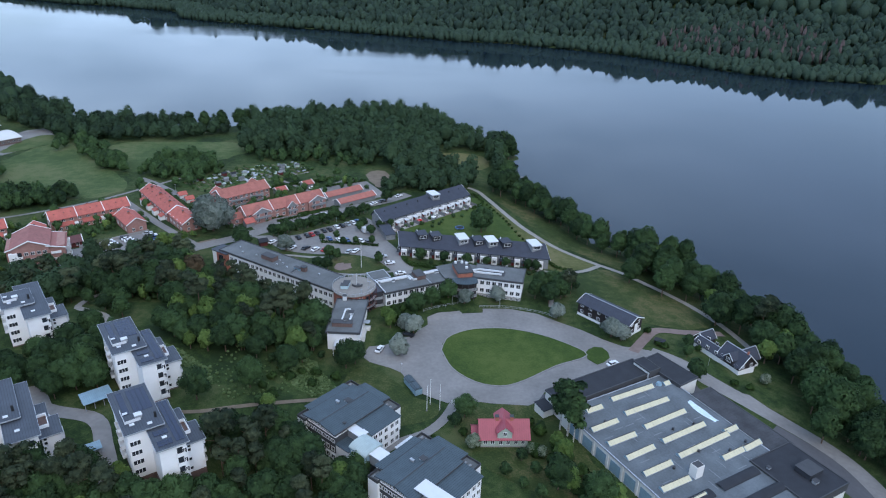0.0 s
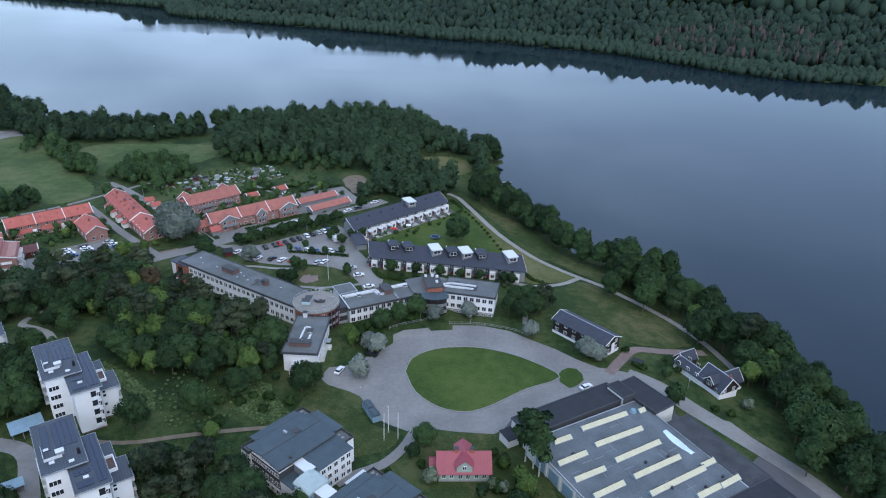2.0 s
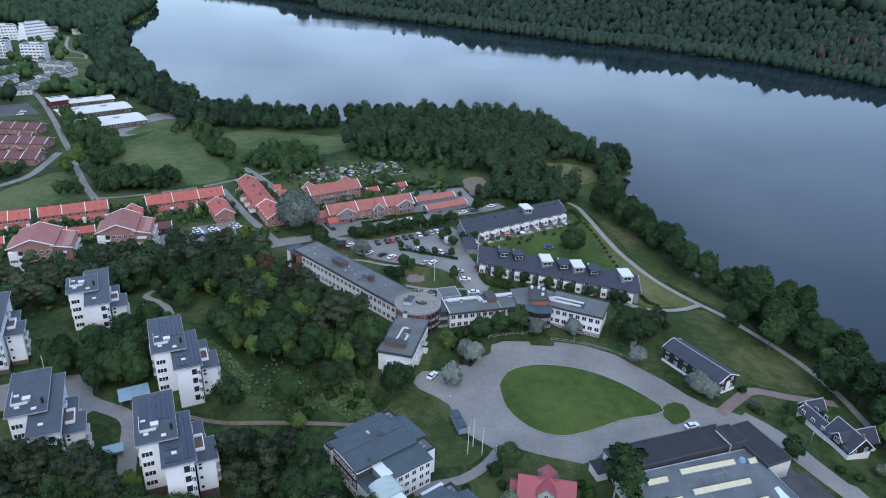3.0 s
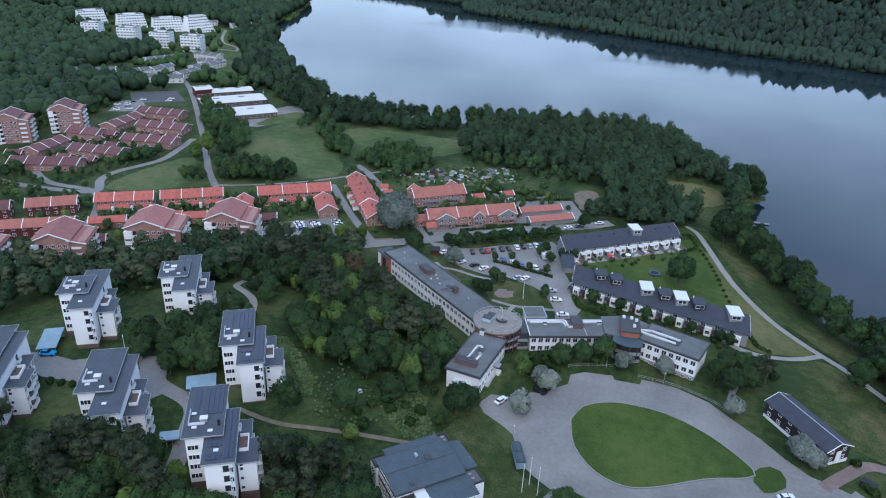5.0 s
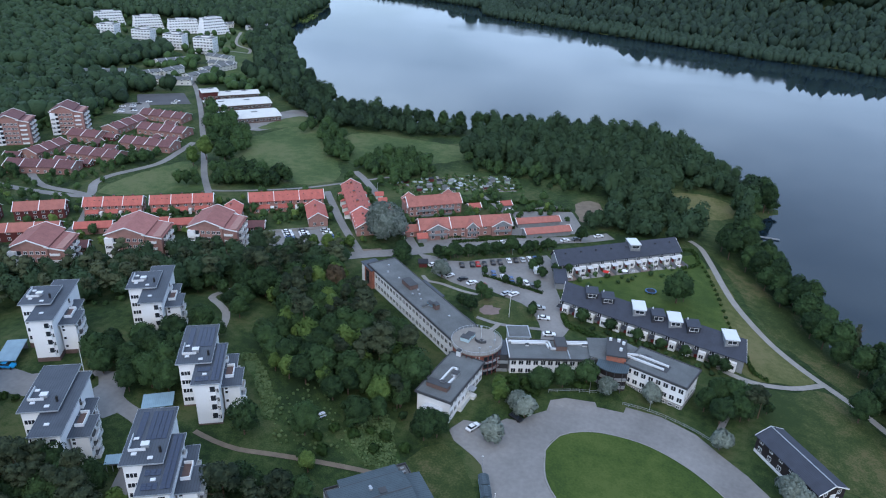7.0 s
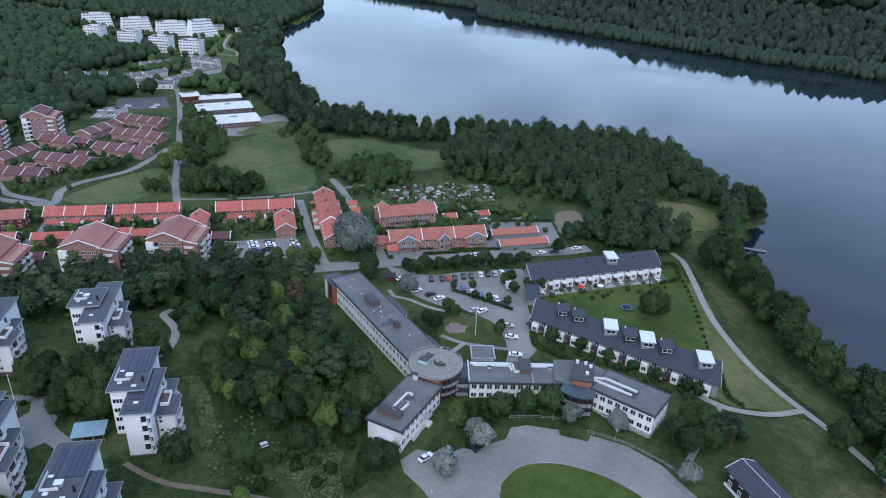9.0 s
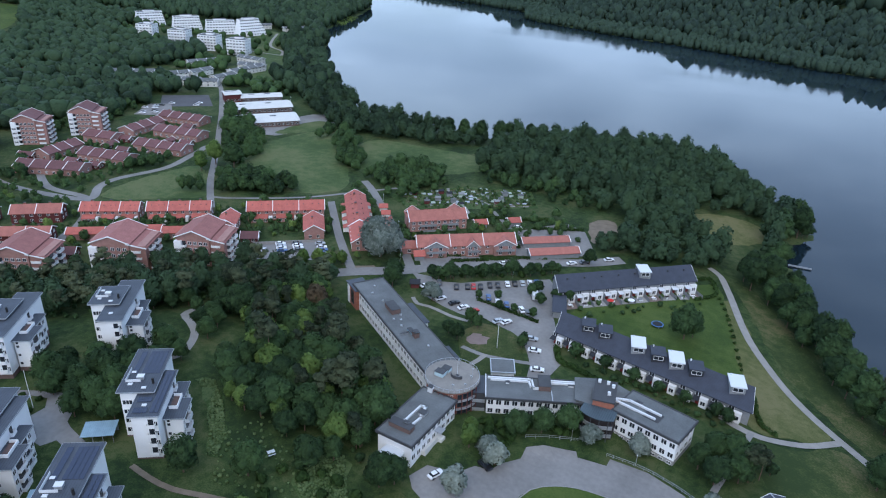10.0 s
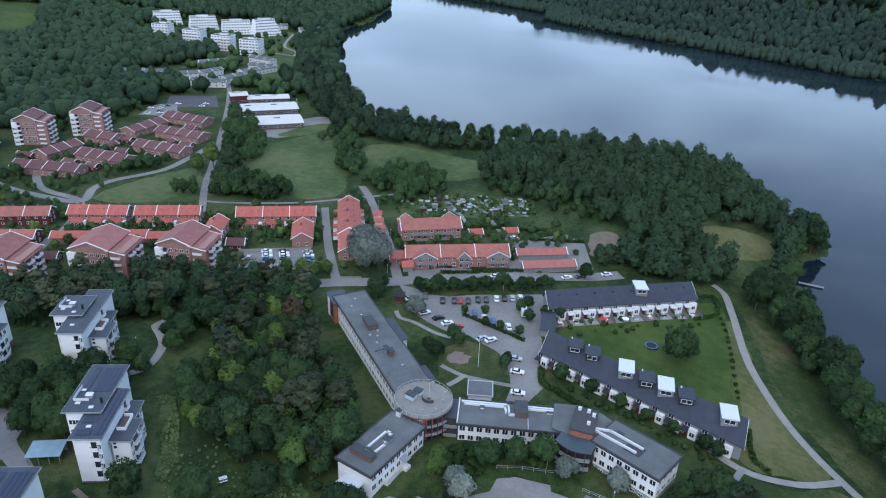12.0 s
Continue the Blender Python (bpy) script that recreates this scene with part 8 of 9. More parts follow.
tree_kind("silver", 98, 7.6, 13.5, 1.0, 30, 4200, 0.36, M_WILLOW, trunk_r=0.4)
tree_kind("russet", 99, 3.4, 8.5, 2.5, 18, 900, 0.42, M_RUSSET)
LABELS = {"silver": ("broad silvery-leaved willow tree", "tree"), "birch": ("birch with a white trunk and thin crown", "birch tree"), "russet": ("withering tree with brownish leaves", "tree"), "broad": ("dense dark green broadleaf tree", "tree"), "light": ("fresh light green broadleaf tree", "tree"), "pine": ("tall pine with a high open crown", "pine tree"), "willow": ("round silver-grey leaved tree", "tree"),
          "shrub": ("low rounded green garden shrub", "shrub"), "small": ("small dark green garden tree", "tree"), "spruce": ("narrow dark green spruce tree", "spruce"), "blossom": ("bush with white blossom", "bush"), "tall": ("tall dense lakeside broadleaf tree", "tree")}
NAMES = {"birch": "birch_tree", "willow": "whitebeam_tree", "silver": "willow_tree", "small": "garden_tree", "tall": "lakeside_tree", "shrub": "shrub", "blossom": "bush", "spruce": "spruce_tree", "pine": "pine_tree"}
PLANTED = []


def plant(kind, x, y, s=1.0, where=""):
    c, t = KINDS[kind][int(rng.integers(len(KINDS[kind])))]
    lab, cat = LABELS[kind]
    T = thing(NAMES.get(kind, "tree"), pose(x, y, gz(x, y) - 0.1, 0, 0, rng.uniform(0, 360)), lab + where, cat, lab + "s")
    f = s * rng.uniform(0.86, 1.14)
    T.scale = (f * rng.uniform(0.92, 1.08), f * rng.uniform(0.92, 1.08), f)
    share("crown", c, T, Matrix())
    share("trunk", t, T, Matrix())
    PLANTED.append((x, y))


def scatter(poly, n, gap, pad=2.0, road_pad=1.5, taken=()):
    """Random places inside an outline, apart from one another and off buildings and roads."""
    xs, ys = [p[0] for p in poly], [p[1] for p in poly]
    out, tries = [], 0
    while len(out) < n and tries < n * 30:
        tries += 1
        x, y = rng.uniform(min(xs), max(xs)), rng.uniform(min(ys), max(ys))
        if not in_poly(poly, x, y) or blocked(x, y, pad) or any((x - a) ** 2 + (y - b) ** 2 < gap * gap for a, b in out[-400:]) or any((x - a) ** 2 + (y - b) ** 2 < gap * gap for a, b in taken):
            continue
        if on_road(x, y, road_pad):
            continue
        out.append((x, y))
    return out


# single trees
for kind, s, spots in (("willow", 1.2, ((-13.8, 196.4), (8.6, 231.6), (42.5, 223.6), (60.5, 212.4), (21.3, 235.2), (-12.8, 212.2), (-9.5, 210.6), (63.5, 210.2))),
                       ("small", 1.5, ((82.3, 187.6),)), ("silver", 1.35, ((-107.2, 296.6),)), ("willow", 1.45, ((-68.7, 275.6),)),
                       ("broad", 0.8, ((-9.4, 222.5), (-3.6, 227.2), (2.4, 231.5), (-27.5, 190.5), (7.8, 164.8), (36.2, 238.5), (38.5, 244), (41, 235), (46.3, 239), (48, 245), (19.8, 304.5), (-90, 281), (-30.2, 338))), ("broad", 0.56, ((-47.6, 257.2), (-52.0, 259.0), (-45.2, 267.2), (-48.6, 269.0))),
                       ("light", 0.72, ((-115.2, 281.0), (-118.2, 278.0), (-121.6, 273.6), (-117.4, 274.6), (-126.5, 270.0))), ("broad", 1.0, ((-87.5, 276.5),)), ("light", 0.75, ((-17.8, 211.5), (-19.5, 215.5), (33, 152), (-48, 160))),
                       ("small", 0.9, ((-27.4, 267), (-6.9, 281), (5.0, 160.2), (29.5, 159.5), (-51, 162))),
                       ("small", 0.75, ((-54.7, 286.0), (-48.8, 290.6), (-39.2, 284.3), (-32.1, 285.2), (-44.8, 283.4))),
                       ("small", 1.0, ((-38.1, 303), (-33.7, 295.2), (-39.4, 299.6))),
                       ("blossom", 1.15, ((10.2, 152.0), (25.8, 150.2), (106.5, 190.5), (28.6, 149.4))),
                       ("shrub", 1.0, ((78, 206.5), (76.3, 208.2), (95.2, 187.0), (-1, 154), (27, 163), (7.4, 157.5), (90, 207.5), (74.5, 216.5), (100, 186)))):
    for x, y in spots:
        plant(kind, x, y, s)
for i in range(26):
    t = i / 25
    plant(("broad", "small", "shrub", "small")[i % 4], -78.2 + 39.6 * t + rng.uniform(-0.8, 0.8), 289.5 + 33 * t + rng.uniform(-1.3, 1.3), rng.uniform(0.5, 0.66) if i % 4 == 0 else rng.uniform(0.8, 1.15), " beside the street")
for kind, s, spots in (("broad", 0.95, ((-55.8, 169.3), (-68.6, 161.0), (-30.1, 187.6), (-113.2, 192.5), (-65.9, 190.5), (-115.1, 175.0), (-104.4, 170.1))),
                       ("light", 1.45, ((-256.4, 333.4), (-258.1, 345.5))), ("broad", 1.3, ((-246.3, 348), (-250, 352))), ("spruce", 0.75, ((82.3, 274.3), (80.4, 318.7))),
                       ("spruce", 0.95, ((78.7, 311.0), (86.5, 273.5))), ("birch", 0.8, ((86.8, 310.0),)), ("tall", 0.7, ((96.5, 268.9), (94.3, 279.0))), ("light", 1.1, ((97, 303), (104, 296))), ("small", 1.0, ((86.5, 208.3), (-47.8, 179.2)))):
    for x, y in spots:
        plant(kind, x, y, s)
# the wood on the hill, the trees behind and before the towers
HILL = [(-130, 227), (-131, 252), (-112, 262), (-98, 252), (-78, 241), (-60, 230), (-46, 217), (-41, 200), (-43, 190), (-58, 194), (-74, 199), (-90, 205), (-98, 216)]
for x, y in scatter(HILL, 160, 4.3, 3.2):
    k = rng.random()
    plant("pine" if k < 0.30 else "broad" if k < 0.84 else "light", x, y, rng.uniform(0.7, 1.15))
for x, y in scatter([(-94, 198), (-80, 190), (-70, 192), (-62, 186), (-48, 178), (-40, 184), (-38, 194), (-48, 200), (-72, 204)], 34, 5.0):
    plant("broad" if rng.random() < 0.7 else "small", x, y, 0.75)
for x, y in scatter([(-128, 160), (-110, 158), (-96, 161), (-95, 176), (-112, 190), (-130, 188)], 18, 4.8, 0.8):
    plant("broad", x, y, 0.85)
FORE = ([(-128, 119), (-104, 123), (-88, 129), (-78, 122), (-104, 106), (-130, 110)], 34), ([(-101, 122), (-84, 130), (-62, 126), (-40, 140), (-24, 146), (-14, 130), (-22, 122), (-60, 112), (-97, 112)], 66), ([(-61, 137), (-58, 146), (-50, 149), (-40, 155.5), (-33, 148), (-36, 138), (-55, 132)], 17), ([(-185, 120), (-160, 126), (-150, 112), (-180, 105)], 9)
for poly, n in FORE:
    for x, y in scatter(poly, n, 4.2, 0.4, 0.2):
        k = rng.random()
        plant("pine" if k < 0.4 else "broad" if k < 0.9 else "light", x, y, rng.uniform(0.72, 0.98))
for x, y in scatter([(-58, 172), (-52, 164), (-40, 170), (-30, 180), (-40, 186)], 9, 4.5, 0.5):
    plant("shrub", x, y, 1.1)
for x, y in scatter([(30, 160), (38, 150), (48, 128), (40, 120), (20, 128), (14, 140)], 12, 4.5, 1.0):
    plant("small" if rng.random() < 0.5 else "light", x, y, 0.8)
for x, y, k in ((-38.2, 146.4, 0.85), (-33.8, 141.4, 0.95), (-30.2, 137.0, 0.85), (-40.5, 139.5, 0.9), (-36.0, 134.4, 0.9), (-26.8, 134.0, 0.8), (-24.0, 138.2, 0.6), (-43.5, 146.0, 0.7)):
    plant("broad", x, y, k)
# trees that stand out by themselves
for kind, s, spots in (("tall", 1.0, ((112.5, 163.0), (119.5, 183), (117.5, 194), (122.5, 160), (118, 170), (-150, 494), (-161, 487), (-143, 474), (-172, 484), (-133, 506), (-181, 478), (-148, 505))),
                       ("broad", 1.15, ((17.5, 301.5),)), ("birch", 1.0, ((-67.9, 215.0), (-58.8, 192.8), (-51.5, 204))), ("birch", 1.25, ((37.0, 158.2), (35.2, 160.8), (38.2, 155.4))), ("russet", 1.1, ((-99.5, 245.6), (-96.2, 243.4))), ("small", 0.95, ((-27, 264.5),)),
                       ("shrub", 1.3, ((29, 158.5), (33, 151.5), (38.5, 143), (44, 135.5), (36, 136), (30, 142), (27, 150), (31.5, 146.5), (40, 138), (35, 148))), ("broad", 0.9, ((31.5, 137.0), (41.0, 131.0))),
                       ("small", 1.1, ((84.2, 201.7), (-30, 301), (-25.5, 303)))):
    for x, y in spots:
        plant(kind, x, y, s)
for x, y in scatter([(-20, 221), (-14, 216), (-9, 219), (-6, 227), (6, 231), (4, 234), (-8, 230), (-18, 226)], 20, 1.7, 0.4, 0.3):
    plant("shrub", x, y, 1.0, " before the office")
for x, y in ((-127, 156.5), (-122, 158.2), (-119.5, 154), (-123.5, 151.6), (-139, 140.2), (-135, 141.2), (-131.5, 142), (-128, 142.8), (-124, 143.2), (-120, 143.0)):
    plant("shrub", x, y, 0.8, " by the asphalt court")
for x, y in ((-60.6, 122.8), (-53.8, 124.6), (-66.5, 119.8), (-89.5, 123.8), (-82, 121.5), (-97, 126.3), (-71, 121.5), (-76, 118)):
    plant("pine" if rng.random() < 0.4 else "broad", x, y, 1.0)
for x, y in scatter([(-92, 186), (-72, 184), (-60, 189), (-50, 187), (-41, 192), (-42, 202), (-60, 200), (-88, 204)], 22, 4.2, 2.5, 0.6):
    plant("broad" if rng.random() < 0.75 else "light", x, y, rng.uniform(0.6, 0.9))
for x, y in ((-9.6, 269.0), (0.3, 268.6), (10.3, 266.6), (18.3, 265.2), (26.4, 264.4), (35.7, 263.6), (39, 262.6)):
    plant("small", x, y, 1.05, " before the terrace")
for x, y in scatter([(-150, 206), (-120, 212), (-112, 200), (-118, 186), (-124, 178), (-112, 172), (-100, 166), (-96, 178), (-104, 190), (-112, 220), (-140, 222)], 20, 5.0, 1.5, 1.5):
    plant("broad", x, y, rng.uniform(0.6, 0.95))
for x, y in bend([(17, 353), (22, 342), (27, 330), (33, 312), (38, 296)], 3.6):
    plant("shrub", x, y, 0.5, " in a row on the lawn edge")
for kind, s, spots in (("tall", 1.1, ((84.5, 269.5), (88.5, 287), (89, 276), (41.5, 446.5), (38, 452), (40.5, 440), (35, 424), (33, 432))), ("broad", 0.7, ((44.8, 444.6), (43, 441.5))), ("pine", 0.75, ((48.5, 240.7), (50.8, 243.2))), ("broad", 0.85, ((44.0, 246.0), (46.2, 242.5))), ("small", 0.9, ((53.0, 246.5),))):
    for x, y in spots:
        plant(kind, x, y, s)
# lakeside trees
for i, (x, y) in enumerate(((78, 259.5), (89.4, 251.0), (106.2, 268), (109.5, 260), (114.5, 250.5), (113.5, 239.5), (104.6, 231), (112.2, 226.5), (120.5, 229), (124.6, 221.5), (126.5, 214.5), (127, 205), (131, 199.5), (116.5, 178), (127.5, 186), (136, 195), (134.5, 206), (133, 180), (135, 170), (131, 160), (121, 236.5), (117.5, 245), (108, 282), (101, 290))):
    plant("tall" if i % 3 == 1 else "broad", x, y, rng.uniform(1.0, 1.35))
EAST = [(60, 316), (70, 309), (84, 300), (103, 289), (113, 256), (127, 225), (139, 208), (137, 174), (148, 112), (130, 118), (124, 140), (122, 158), (118, 172), (115.5, 184), (115.5, 196), (110, 208), (108, 226), (98, 250), (88, 268), (80, 290), (68, 300)]
for x, y in scatter(EAST, 84, 5.6, 1.0, 1.0, PLANTED[-24:]):
    k = rng.random()
    plant("tall" if k < 0.4 else "broad" if k < 0.68 else "light" if k < 0.92 else "pine", x, y, rng.uniform(0.8, 1.2))
for x, y in scatter([(24, 358), (30, 400), (38, 400), (44, 387), (51, 363), (64, 338), (70, 318), (60, 318), (50, 334), (40, 350), (32, 362)], 30, 5.8, 1.0, 2.2):
    plant("tall" if rng.random() < 0.6 else "broad", x, y, 0.95)


# ---- woods: too many trees to count ----
def dome(r, radius, height, ncards, size, detail, base=0.3, taper=0.12):
    """One crown of a closed canopy: a bulging egg with leaf clumps on it."""
    v, t = ICO[detail]
    way = r.normal(0, 1, (15, 3))
    way /= np.linalg.norm(way, axis=1)[:, None]
    bulge = np.exp((v @ way.T - 1) * 11).max(1)
    s = (0.72 + 0.36 * bulge) * r.uniform(0.95, 1.05, len(v))
    w = v * s[:, None]
    k = 1 - taper * np.clip(w[:, 2], 0, 1) ** 1.3
    p = np.column_stack([w[:, 0] * radius * k, w[:, 1] * radius * k, base + height * (0.5 + 0.5 * w[:, 2])])
    i = r.integers(0, len(t), ncards * 2)
    u = r.dirichlet((1, 1, 1), ncards * 2)
    pts = (p[t[i]] * u[:, :, None]).sum(1)
    d = (v[t[i]] * u[:, :, None]).sum(1)
    keep = np.where(d[:, 2] > -0.35)[0][:ncards]
    nrm = unit(0.75 * v + 0.4 * unit(p - p.mean(0)) + (0, 0, 0.08))
    cn = unit((nrm[t[i]] * u[:, :, None]).sum(1))
    cv, cq, cn = cards(pts[keep] * (1.02, 1.02, 1.01), cn[keep], size, r)
    return np.concatenate([p, cv]), t, cq + len(p), np.concatenate([nrm, cn])


def templates(n, seed, radius, height, ncards, size, detail, base=0.3, taper=0.12):
    return [dome(np.random.default_rng(seed + i), radius * (0.85 + 0.3 * (i % 3) / 2), height, ncards, size, detail, base, taper) for i in range(n)]


def wood(name, spots, temps, leaf, label, smin=0.8, smax=1.2):
    """One mesh of a whole wood, each tree with its own size and tone."""
    if not spots:
        return None
    V, T, Q, W, N, off = [], [], [], [], [], 0
    zs = ground(np.array([p[0] for p in spots]), np.array([p[1] for p in spots]))
    for (x, y), z in zip(spots, zs):
        v, t, q, nrm = temps[int(rng.integers(len(temps)))]
        a, s = rng.uniform(0, math.tau), rng.uniform(smin, smax)
        c, n = math.cos(a) * s, math.sin(a) * s
        p = np.column_stack([v[:, 0] * c - v[:, 1] * n + x, v[:, 0] * n + v[:, 1] * c + y, v[:, 2] * s * rng.uniform(0.85, 1.15) + z - 0.2])
        V.append(p)
        T.append(t + off)
        Q.append(q + off)
        c, n = math.cos(a), math.sin(a)
        N.append(np.column_stack([nrm[:, 0] * c - nrm[:, 1] * n, nrm[:, 0] * n + nrm[:, 1] * c, nrm[:, 2]]))
        W.append(np.full(len(v), rng.beta(0.9, 2.0)))
        off += len(v)
    me_ = array_mesh(name, np.concatenate(V), np.concatenate(T), np.concatenate(Q), [leaf])
    me_.attributes.new("tone", "FLOAT", "POINT").data.foreach_set("value", np.concatenate(W).astype(np.float32))
    me_.normals_split_custom_set_from_vertices(np.concatenate(N).tolist())
    return tagged(new(name, me_), label, "woodland", kind="stuff")


CLEAR = [[(-760, 470), (-912, 545), (-868, 600), (-755, 530), (-700, 480), (-735, 455)]]


def grid_spots(poly, gap, pad=2.5, road=True):
    xs, ys = [p[0] for p in poly], [p[1] for p in poly]
    gx_, gy_ = np.meshgrid(np.arange(min(xs), max(xs), gap), np.arange(min(ys), max(ys), gap * 0.9))
    gx_ = gx_ + (np.arange(gx_.shape[0]) % 2)[:, None] * gap / 2
    p = np.stack([gx_.ravel(), gy_.ravel()], -1) + rng.uniform(-0.48, 0.48, (gx_.size, 2)) * gap
    p = p[inland(poly, p[:, 0], p[:, 1]) > 0]
    return [(x, y) for x, y in p if not any(in_poly(c, x, y) for c in CLEAR) and not blocked(x, y, pad) and not (road and on_road(x, y, 2.0))]


MID = [crown(np.random.default_rng(100 + i), 3.6 + 0.4 * (i % 3), 8.0 + 1.2 * (i % 3), 0.5, 11, 210, 0.46, 1) for i in range(8)]
MID_TALL = [crown(np.random.default_rng(120 + i), 4.8 + 0.5 * (i % 4), 12.5 + 1.8 * (i % 3), 0.8, 13, 260, 0.56, 1) for i in range(10)]
SHORE_TALL = templates(8, 130, 5.2, 15.5, 130, 0.8, 2)
BUSHY = [crown(np.random.default_rng(140 + i), 2.0, 3.2, 0.1, 5, 60, 0.34, 1) for i in range(5)]
LOW = templates(8, 160, 5.6, 12.0, 44, 0.95, 2, taper=0.05)
FAR = templates(10, 180, 5.6, 16.0, 24, 1.2, 1, taper=0.1)
FAR_SHORE = templates(8, 220, 5.2, 14.5, 40, 1.0, 1, base=-2.5, taper=0.05)
FAR_CONE = templates(4, 200, 3.0, 20, 14, 1.1, 1, taper=0.7)
HEAD = [(-126, 424), (-148, 488), (-138, 514), (-100, 528), (-60, 536), (-28, 533), (2, 512), (20, 477), (38, 459), (44.5, 445), (38, 437), (33.5, 428), (33.5, 414), (37, 401), (30, 398), (24, 418), (27, 440), (8, 444), (-10, 430), (-8, 410), (6, 398), (18, 378), (10, 362), (-10, 356), (-26, 352), (-30, 366), (-28, 386), (-40, 400), (-58, 414), (-88, 416)]
wood("woodland", grid_spots(HEAD, 7.0), MID_TALL, M_LEAF_HAZED, "dense dark broadleaf wood on the headland", 0.6, 1.12)
WSHORE = [(-152, 478), (-158, 494), (-192, 489), (-230, 492), (-272, 499), (-325, 542), (-395, 609), (-455, 672), (-478, 712), (-520, 740), (-548, 730), (-490, 655), (-455, 622), (-400, 560), (-385, 520), (-330, 500), (-290, 470), (-262, 452), (-246, 440), (-226, 448), (-180, 456)]
ws = grid_spots(WSHORE, 6.8)
wood("woodland", [q for q in ws if q[0] < -330], SHORE_TALL, M_LEAF_HAZED, "dark belt of trees along the far lake shore", 0.55, 1.1)
wood("woodland", [q for q in ws if q[0] >= -330], MID_TALL, M_LEAF_HAZED, "tall dark belt of trees along the lake shore", 0.55, 1.1)
wood("woodland", grid_spots([(-480, 715), (-535, 770), (-570, 848), (-592, 900), (-604, 940), (-640, 1015), (-715, 1110), (-860, 1190), (-900, 900), (-740, 770), (-600, 745)], 8.5), FAR, M_LEAF_HAZED, "dark wood at the far end of the near shore")
wood("woodland", grid_spots([(-750, 575), (-480, 570), (-468, 640), (-560, 722), (-720, 705)], 15, 3.0), LOW, M_LEAF, "trees among the white apartment blocks", 0.4, 0.8)
# the wood behind the towers
HILLTOP = [crown(np.random.default_rng(320 + i), 3.6 + 0.4 * (i % 3), 9.5 + 1.2 * (i % 3), 1.4, 15, 420, 0.46, 1) for i in range(8)]
HILLPINE = [crown(np.random.default_rng(340 + i), 3.0, 7.0, 6.0, 11, 350, 0.42, 1, "pine") for i in range(5)]
back = scatter([(-168, 186), (-158, 193), (-146, 206), (-128, 210), (-132, 222), (-152, 238), (-190, 214), (-184, 196)], 40, 4.6, 1.0, 1.0) + scatter([(-214, 206), (-193, 219), (-171, 244), (-142, 256), (-114, 270), (-101, 258), (-128, 228), (-149, 212), (-160, 186), (-190, 180), (-212, 190)], 112, 5.2, 1.5) + scatter([(-240, 186), (-214, 201), (-186, 203), (-184, 166), (-200, 156), (-236, 160)], 30, 5.0, 1.0, 1.0)
wood("woodland", [q for i, q in enumerate(back) if i % 4], HILLTOP, M_LEAF_HAZED, "dark broadleaf trees behind the white towers", 0.7, 1.15)
wood("woodland", [q for i, q in enumerate(back) if i % 4 == 0], HILLPINE, M_PINE, "pines in the wood behind the white towers", 0.8, 1.15)
# belt between the meadows, clumps round the school, trees among the village gardens
for poly, gap in (([(-241, 441), (-222, 432), (-206, 412), (-186, 392), (-184, 381), (-197, 383), (-212, 400), (-234, 420)], 5.2), ([(-312, 398), (-295, 410), (-268, 396), (-250, 372), (-244, 350), (-252, 350), (-262, 376), (-285, 392)], 5.2),
                  ([(-225, 312), (-240, 338), (-226, 349), (-204, 345), (-188, 338), (-200, 322)], 5.2), ([(-160, 352), (-176, 388), (-164, 410), (-146, 411), (-131, 392), (-142, 372)], 5.2)):
    wood("woodland", grid_spots(poly, gap, 1.0), MID, M_LEAF, "clump of dark broadleaf trees beside the meadow", 0.6, 1.15)
VILLAGE = [(-340, 262), (-330, 330), (-300, 345), (-268, 275), (-240, 258), (-216, 290), (-176, 328), (-150, 345), (-128, 336), (-100, 372), (-62, 384), (-40, 356), (-70, 330), (-98, 300), (-112, 290), (-128, 272), (-160, 246), (-205, 226), (-250, 226)]
for poly in ([(-306, 312), (-311, 327), (-300.5, 347), (-296, 361), (-287, 352), (-285, 332), (-292, 312), (-298, 306)], [(-366, 322), (-380, 327), (-391, 352), (-375, 363), (-384, 368), (-393, 398), (-422, 412), (-424, 395), (-400, 372), (-400, 330)]):
    wood("woodland", grid_spots(poly, 5.4, 1.0), MID, M_LEAF, "belt of dark broadleaf trees beside the brick rows", 0.5, 0.85)
footprint(-143, 280, 38, 34, 26, 0.5)
SMALL = [crown(np.random.default_rng(300 + i), 2.3, 4.8, 0.3, 8, 110, 0.36, 1) for i in range(6)]
wood("garden_trees", scatter(VILLAGE, 210, 4.2, 0.4, 1.2), SMALL, M_LEAF, "small trees and tall shrubs among the village gardens", 0.5, 1.25)
wood("garden_trees", scatter(VILLAGE, 30, 8, 0.6, 1.2), SMALL, M_LEAF_LIGHT, "light green fruit trees among the village gardens", 0.6, 1.2)
FIELDS = ([(-177, 385), (-150, 407), (-128, 380), (-140, 357), (-163, 344)], [(-221.5, 315.5), (-238.5, 330.5), (-234.5, 340.5), (-224, 348), (-193, 339.5), (-198, 329)], [(-272, 378), (-282, 372), (-309, 392), (-318, 404), (-302, 416), (-272, 402)], [(-262, 440), (-246, 420), (-232, 436), (-240, 446)], [(-203, 398), (-192, 396), (-192, 385), (-203, 388)],
          [(-233, 299.5), (-244.5, 310), (-237, 315.5), (-224.5, 305.5)], [(-330, 412), (-312, 408), (-304, 418), (-340, 446), (-352, 436)], [(-345, 318), (-322, 318), (-322, 330), (-348, 330)], [(-292, 308.5), (-274.5, 324.5), (-276, 343), (-284, 344), (-285, 330), (-300, 316)], [(-345, 275), (-325, 262), (-315, 270), (-330, 290), (-350, 296)])
